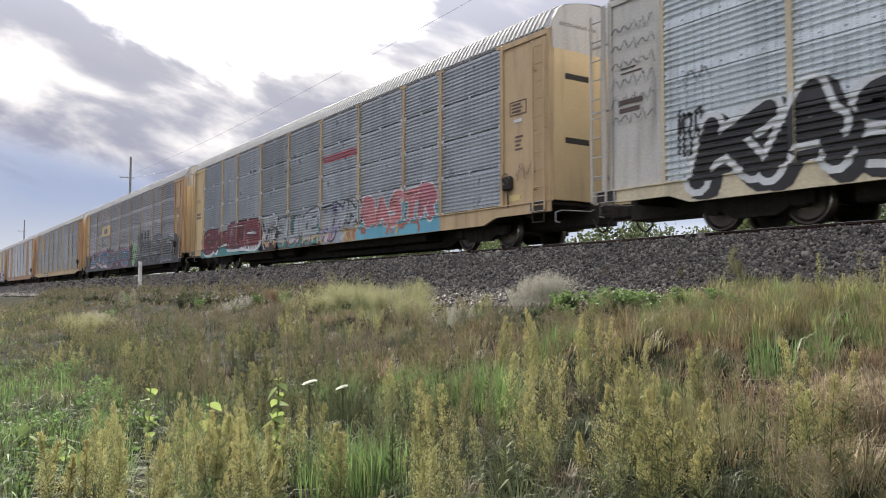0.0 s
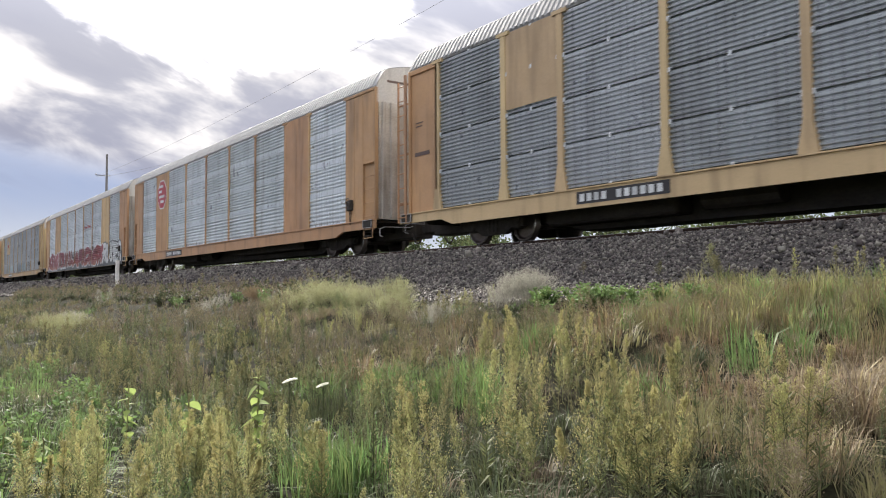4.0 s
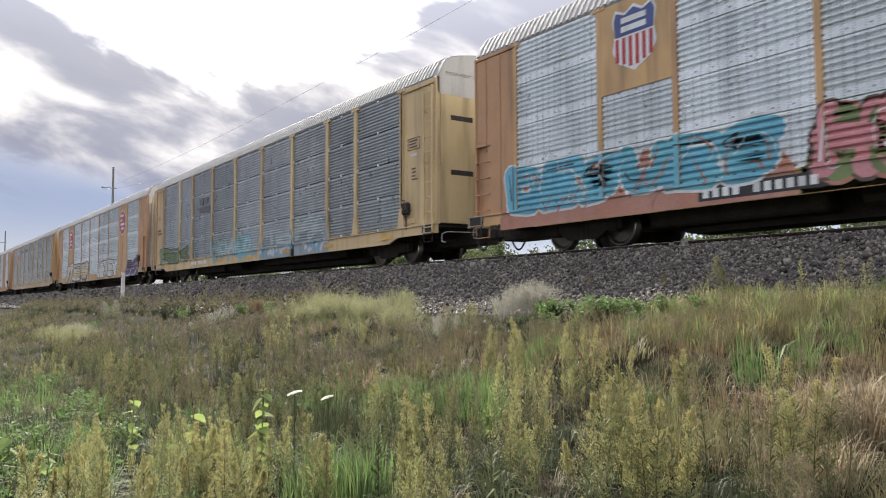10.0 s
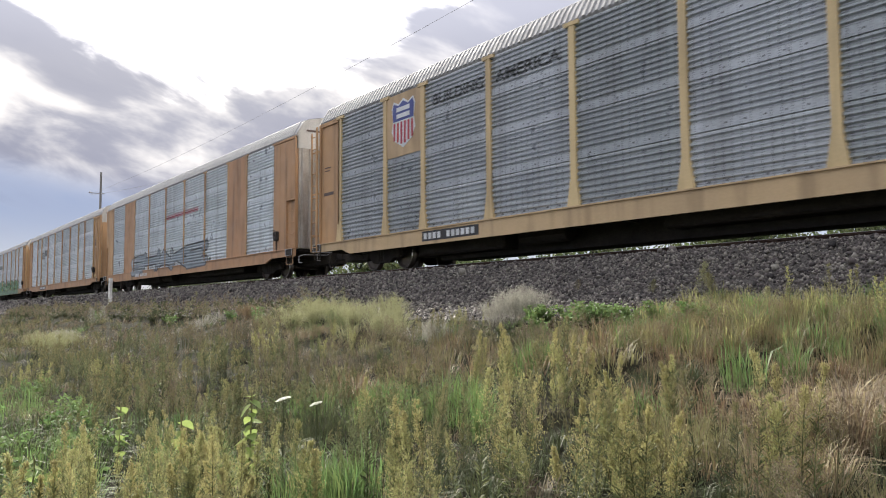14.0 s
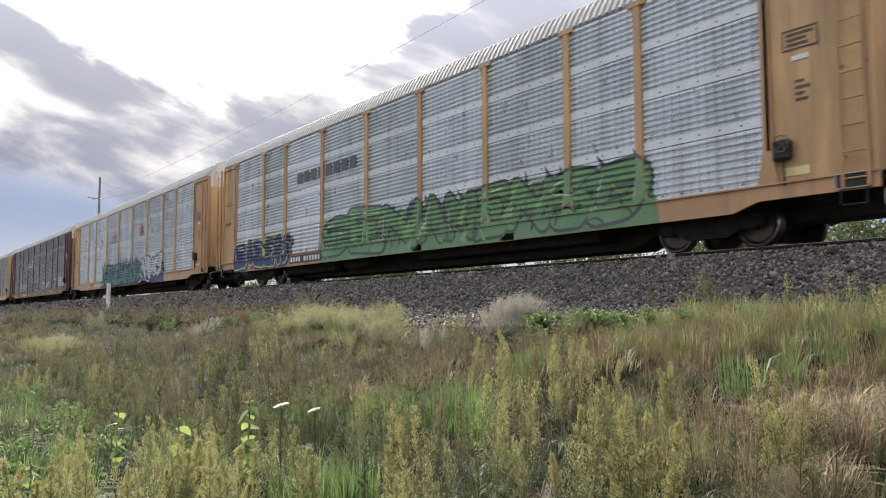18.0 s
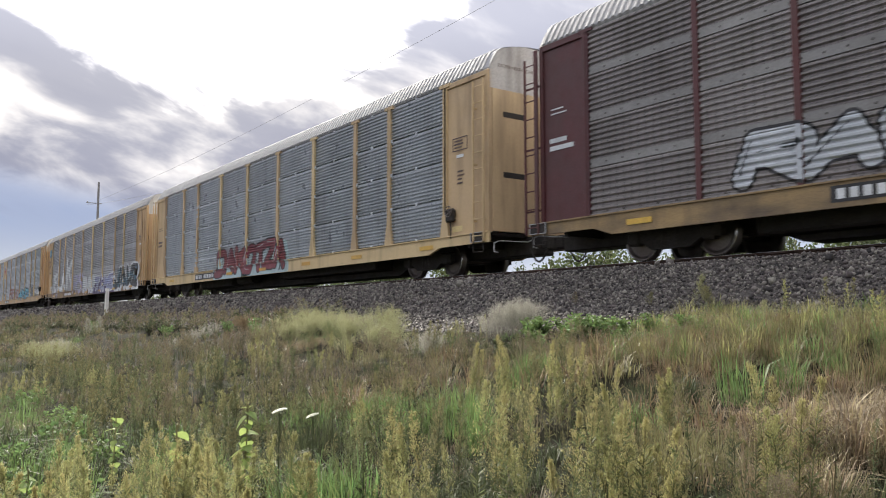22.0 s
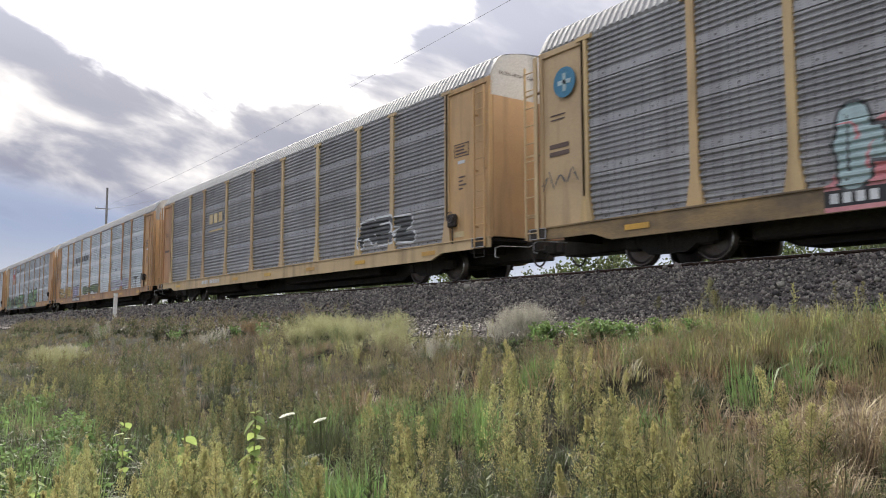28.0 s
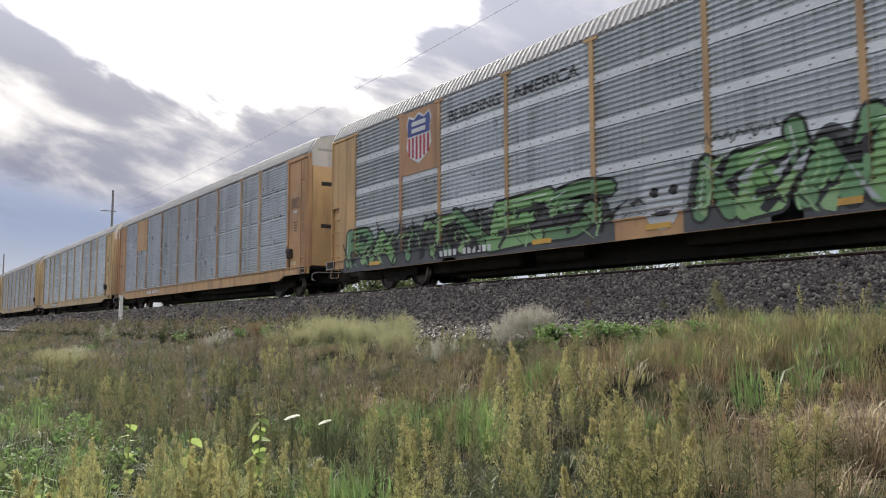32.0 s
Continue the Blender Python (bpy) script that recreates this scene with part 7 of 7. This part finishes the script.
def umbel(x, y, h):
    z = float(ground_z(x, y)) - 0.03
    top = new("wild_carrot")
    top.matrix_basis = pose(x, y, z)
    part("stem", Shape().rod((0, 0, 0), (0.01, 0, h), 0.004, 5).mesh("stem", GREEN), top)
    p = Plant()
    n = 70
    a, r = RNG.uniform(0, 6.283, n), 0.048 * np.sqrt(RNG.random(n))
    b = np.stack([r * np.cos(a), r * np.sin(a), 0.02 - 5 * r * r], 1)
    p.leaves(b, np.stack([np.cos(a), np.sin(a), 0.3 + 0 * a], 1), 0.016, 0.008)
    p.leaves(b, np.stack([-np.sin(a), np.cos(a), 0.3 + 0 * a], 1), 0.016, 0.008)
    part("flower_head", big_mesh("flower_head", *p.arrays(), PETAL), top, "flat white flower head", pose(0.01, 0, h, 12, -14, 0))
    ribs = Shape()
    for i in range(8):
        q = i * math.pi / 4
        ribs.rod((0, 0, -0.05), (0.045 * math.cos(q), 0.045 * math.sin(q), 0.005), 0.0015, 4)
    part("flower_ribs", ribs.mesh("flower_ribs", GREEN), top, at=pose(0.01, 0, h, 12, -14, 0))
    tagged(top, "wild carrot with a flat white flower head on a thin stalk", "wild flower", "wild carrots")


umbel(-5.49, 2.5, 0.82)
umbel(-5.95, 3.0, 0.75)


# ---- behind the train ----
def far_tree(x, y, h, seed):
    r = np.random.default_rng(seed)
    top = new("tree")
    top.matrix_basis = pose(x, y, -1.75)
    s = Shape()
    s.rod((0, 0, 0), (0.05 * h, 0, h * 0.55), 0.035 * h, 7)
    tips = []
    for i in range(9):
        a, e = i * 2.4, r.uniform(0.3, 1.0)
        q = r.uniform(0.12, 0.5) * h
        tip = (math.cos(a) * h * 0.3 * e, math.sin(a) * h * 0.3 * e, q + h * r.uniform(0.15, 0.45))
        s.rod((0.03 * h, 0, q), tip, 0.012 * h, 5)
        tips.append(tip)
    part("trunk", s.mesh("trunk", BARK), top)
    p = Plant()
    for tx, ty, tz in tips:
        for _ in range(5):
            c = np.array([tx, ty, tz]) + r.normal(0, 0.10 * h, 3)
            m = 60
            b = c + r.normal(0, 0.055 * h, (m, 3))
            b[:, 2] = np.maximum(b[:, 2], 0.02 * h)
            p.leaves(b, r.normal(0, 1, (m, 3)), 0.045 * h, 0.016 * h)
    part("crown", big_mesh("crown", *p.arrays(), WOOD), top)
    tagged(top, "leafy green tree in the field behind the track", "tree", "trees beyond the track")


r = random.Random(4)
for i in range(96):
    bearing = radians(-86 + 66 * (i + r.uniform(0.0, 1.0)) / 96)
    d = r.uniform(38, 60) / math.cos(bearing) ** 0.75
    if math.cos(bearing) * d > 20:
        far_tree(d * math.sin(bearing), max(26.0, d * math.cos(bearing)), r.uniform(3.4, 6.6), 100 + i)
hedge = Plant()
m = 38000
hx = RNG.uniform(-170, 12, m)
hy = 18.2 + RNG.exponential(2.5, m)
hb = np.stack([hx, hy, ground_z(hx, hy) + RNG.random(m) ** 1.3 * (0.75 + 1.6 * patchy(hx, hy, 5, 5.0) ** 2)], 1)
hedge.leaves(hb, RNG.normal(0, 1, (m, 3)) + [0, 0, 0.7], RNG.uniform(0.10, 0.24, m), 0.032)
tagged(new("weedy_verge", big_mesh("weedy_verge", *hedge.arrays(), WOOD)), "tall green weeds on the far side of the track", "weeds", kind="stuff")


def utility_pole(x):
    top = new("utility_pole")
    top.matrix_basis = pose(x, 19.0, -1.5)
    s = Shape().lathe([(0.0, 0.0), (0.17, 0.0), (0.10, 14.2), (0.0, 14.2)], "z", 12)
    part("shaft", s.mesh("shaft", TIMBER), top)
    part("crossarm", Shape().bevel_box(-0.04, 0.04, -1.1, 0.35, 12.02, 12.1, 0.012).mesh("crossarm", TIMBER), top)
    for y in (-1.0,):
        part("insulator", Shape().lathe([(0.0, 12.1), (0.05, 12.1), (0.03, 12.16), (0.06, 12.2), (0.0, 12.28)], "z", 8).mesh("insulator", POST), top, at=pose(0, y, 0))
    tagged(top, "tall timber utility pole with one crossarm", "utility pole", "utility poles")


for x in (-170.0, -85.4, 0.0):
    utility_pole(x)
for y, z0, z1, sag, thick in ((18.0, 10.4, 11.2, 3.8, 0.008), (18.05, 10.35, 8.2, 6.0, 0.010)):
    for x0, x1 in ((-85.4, 0.0),):
        w = Shape()
        n = 16
        pt = lambda q: (x0 + (x1 - x0) * q, y, z0 + (z1 - z0) * q - sag * q * (1 - q))
        ring = [(thick * math.cos(j * 1.2566), thick * math.sin(j * 1.2566)) for j in range(5)]
        w.add([(pt(i / n)[0], y + a, pt(i / n)[2] + b) for i in range(n + 1) for a, b in ring], [(i * 5 + j, i * 5 + (j + 1) % 5, i * 5 + 5 + (j + 1) % 5, i * 5 + 5 + j) for i in range(n) for j in range(5)])
        tagged(new("power_line", w.mesh("power_line", WIRE)), "thin sagging overhead wire between utility poles", "wire", "overhead wires")


def marker_post():
    x, y = -46.2, 10.9
    top = new("marker_post")
    top.matrix_basis = pose(x, y, -0.98, 0, 1.2, 0)
    part("stake", Shape().bevel_box(-0.13, 0.13, -0.08, 0.08, 0.0, 1.52, 0.01).mesh("stake", POST), top)
    part("cap", Shape().bevel_box(-0.14, 0.14, -0.09, 0.09, 1.52, 1.57, 0.01).mesh("cap", POST), top)
    part("figure_bar", Shape().box(-0.03, 0.03, -0.086, -0.081, 1.25, 1.42).mesh("figure_bar", UNDER), top, "dark painted bar")
    tagged(top, "white painted stake standing at the edge of the ballast", "marker post")


marker_post()


def motions():
    for k, car in enumerate(CARS):
        walk(car, [(t, pose(s - k * PITCH, TRACK, 0)) for t, s in RUN])
    # the wheels roll with the train: one cycle for leading and one for trailing axles
    for d in (-0.89, 0.89):
        group = [w for e, w in WHEELSETS if e == d]
        walk(group[0], [(i / FPS, pose(d, 0, 0.43, 0, math.degrees(run(i / FPS) - run(0)) / 0.43, 0)) for i in range(32 * FPS + 1)])
        keys = group[0].animation_data
        for w in group[1:]:
            w.rotation_mode = "QUATERNION"
            w.animation_data_create()
            w.animation_data.action, w.animation_data.action_slot = keys.action, keys.action_slot


motions()
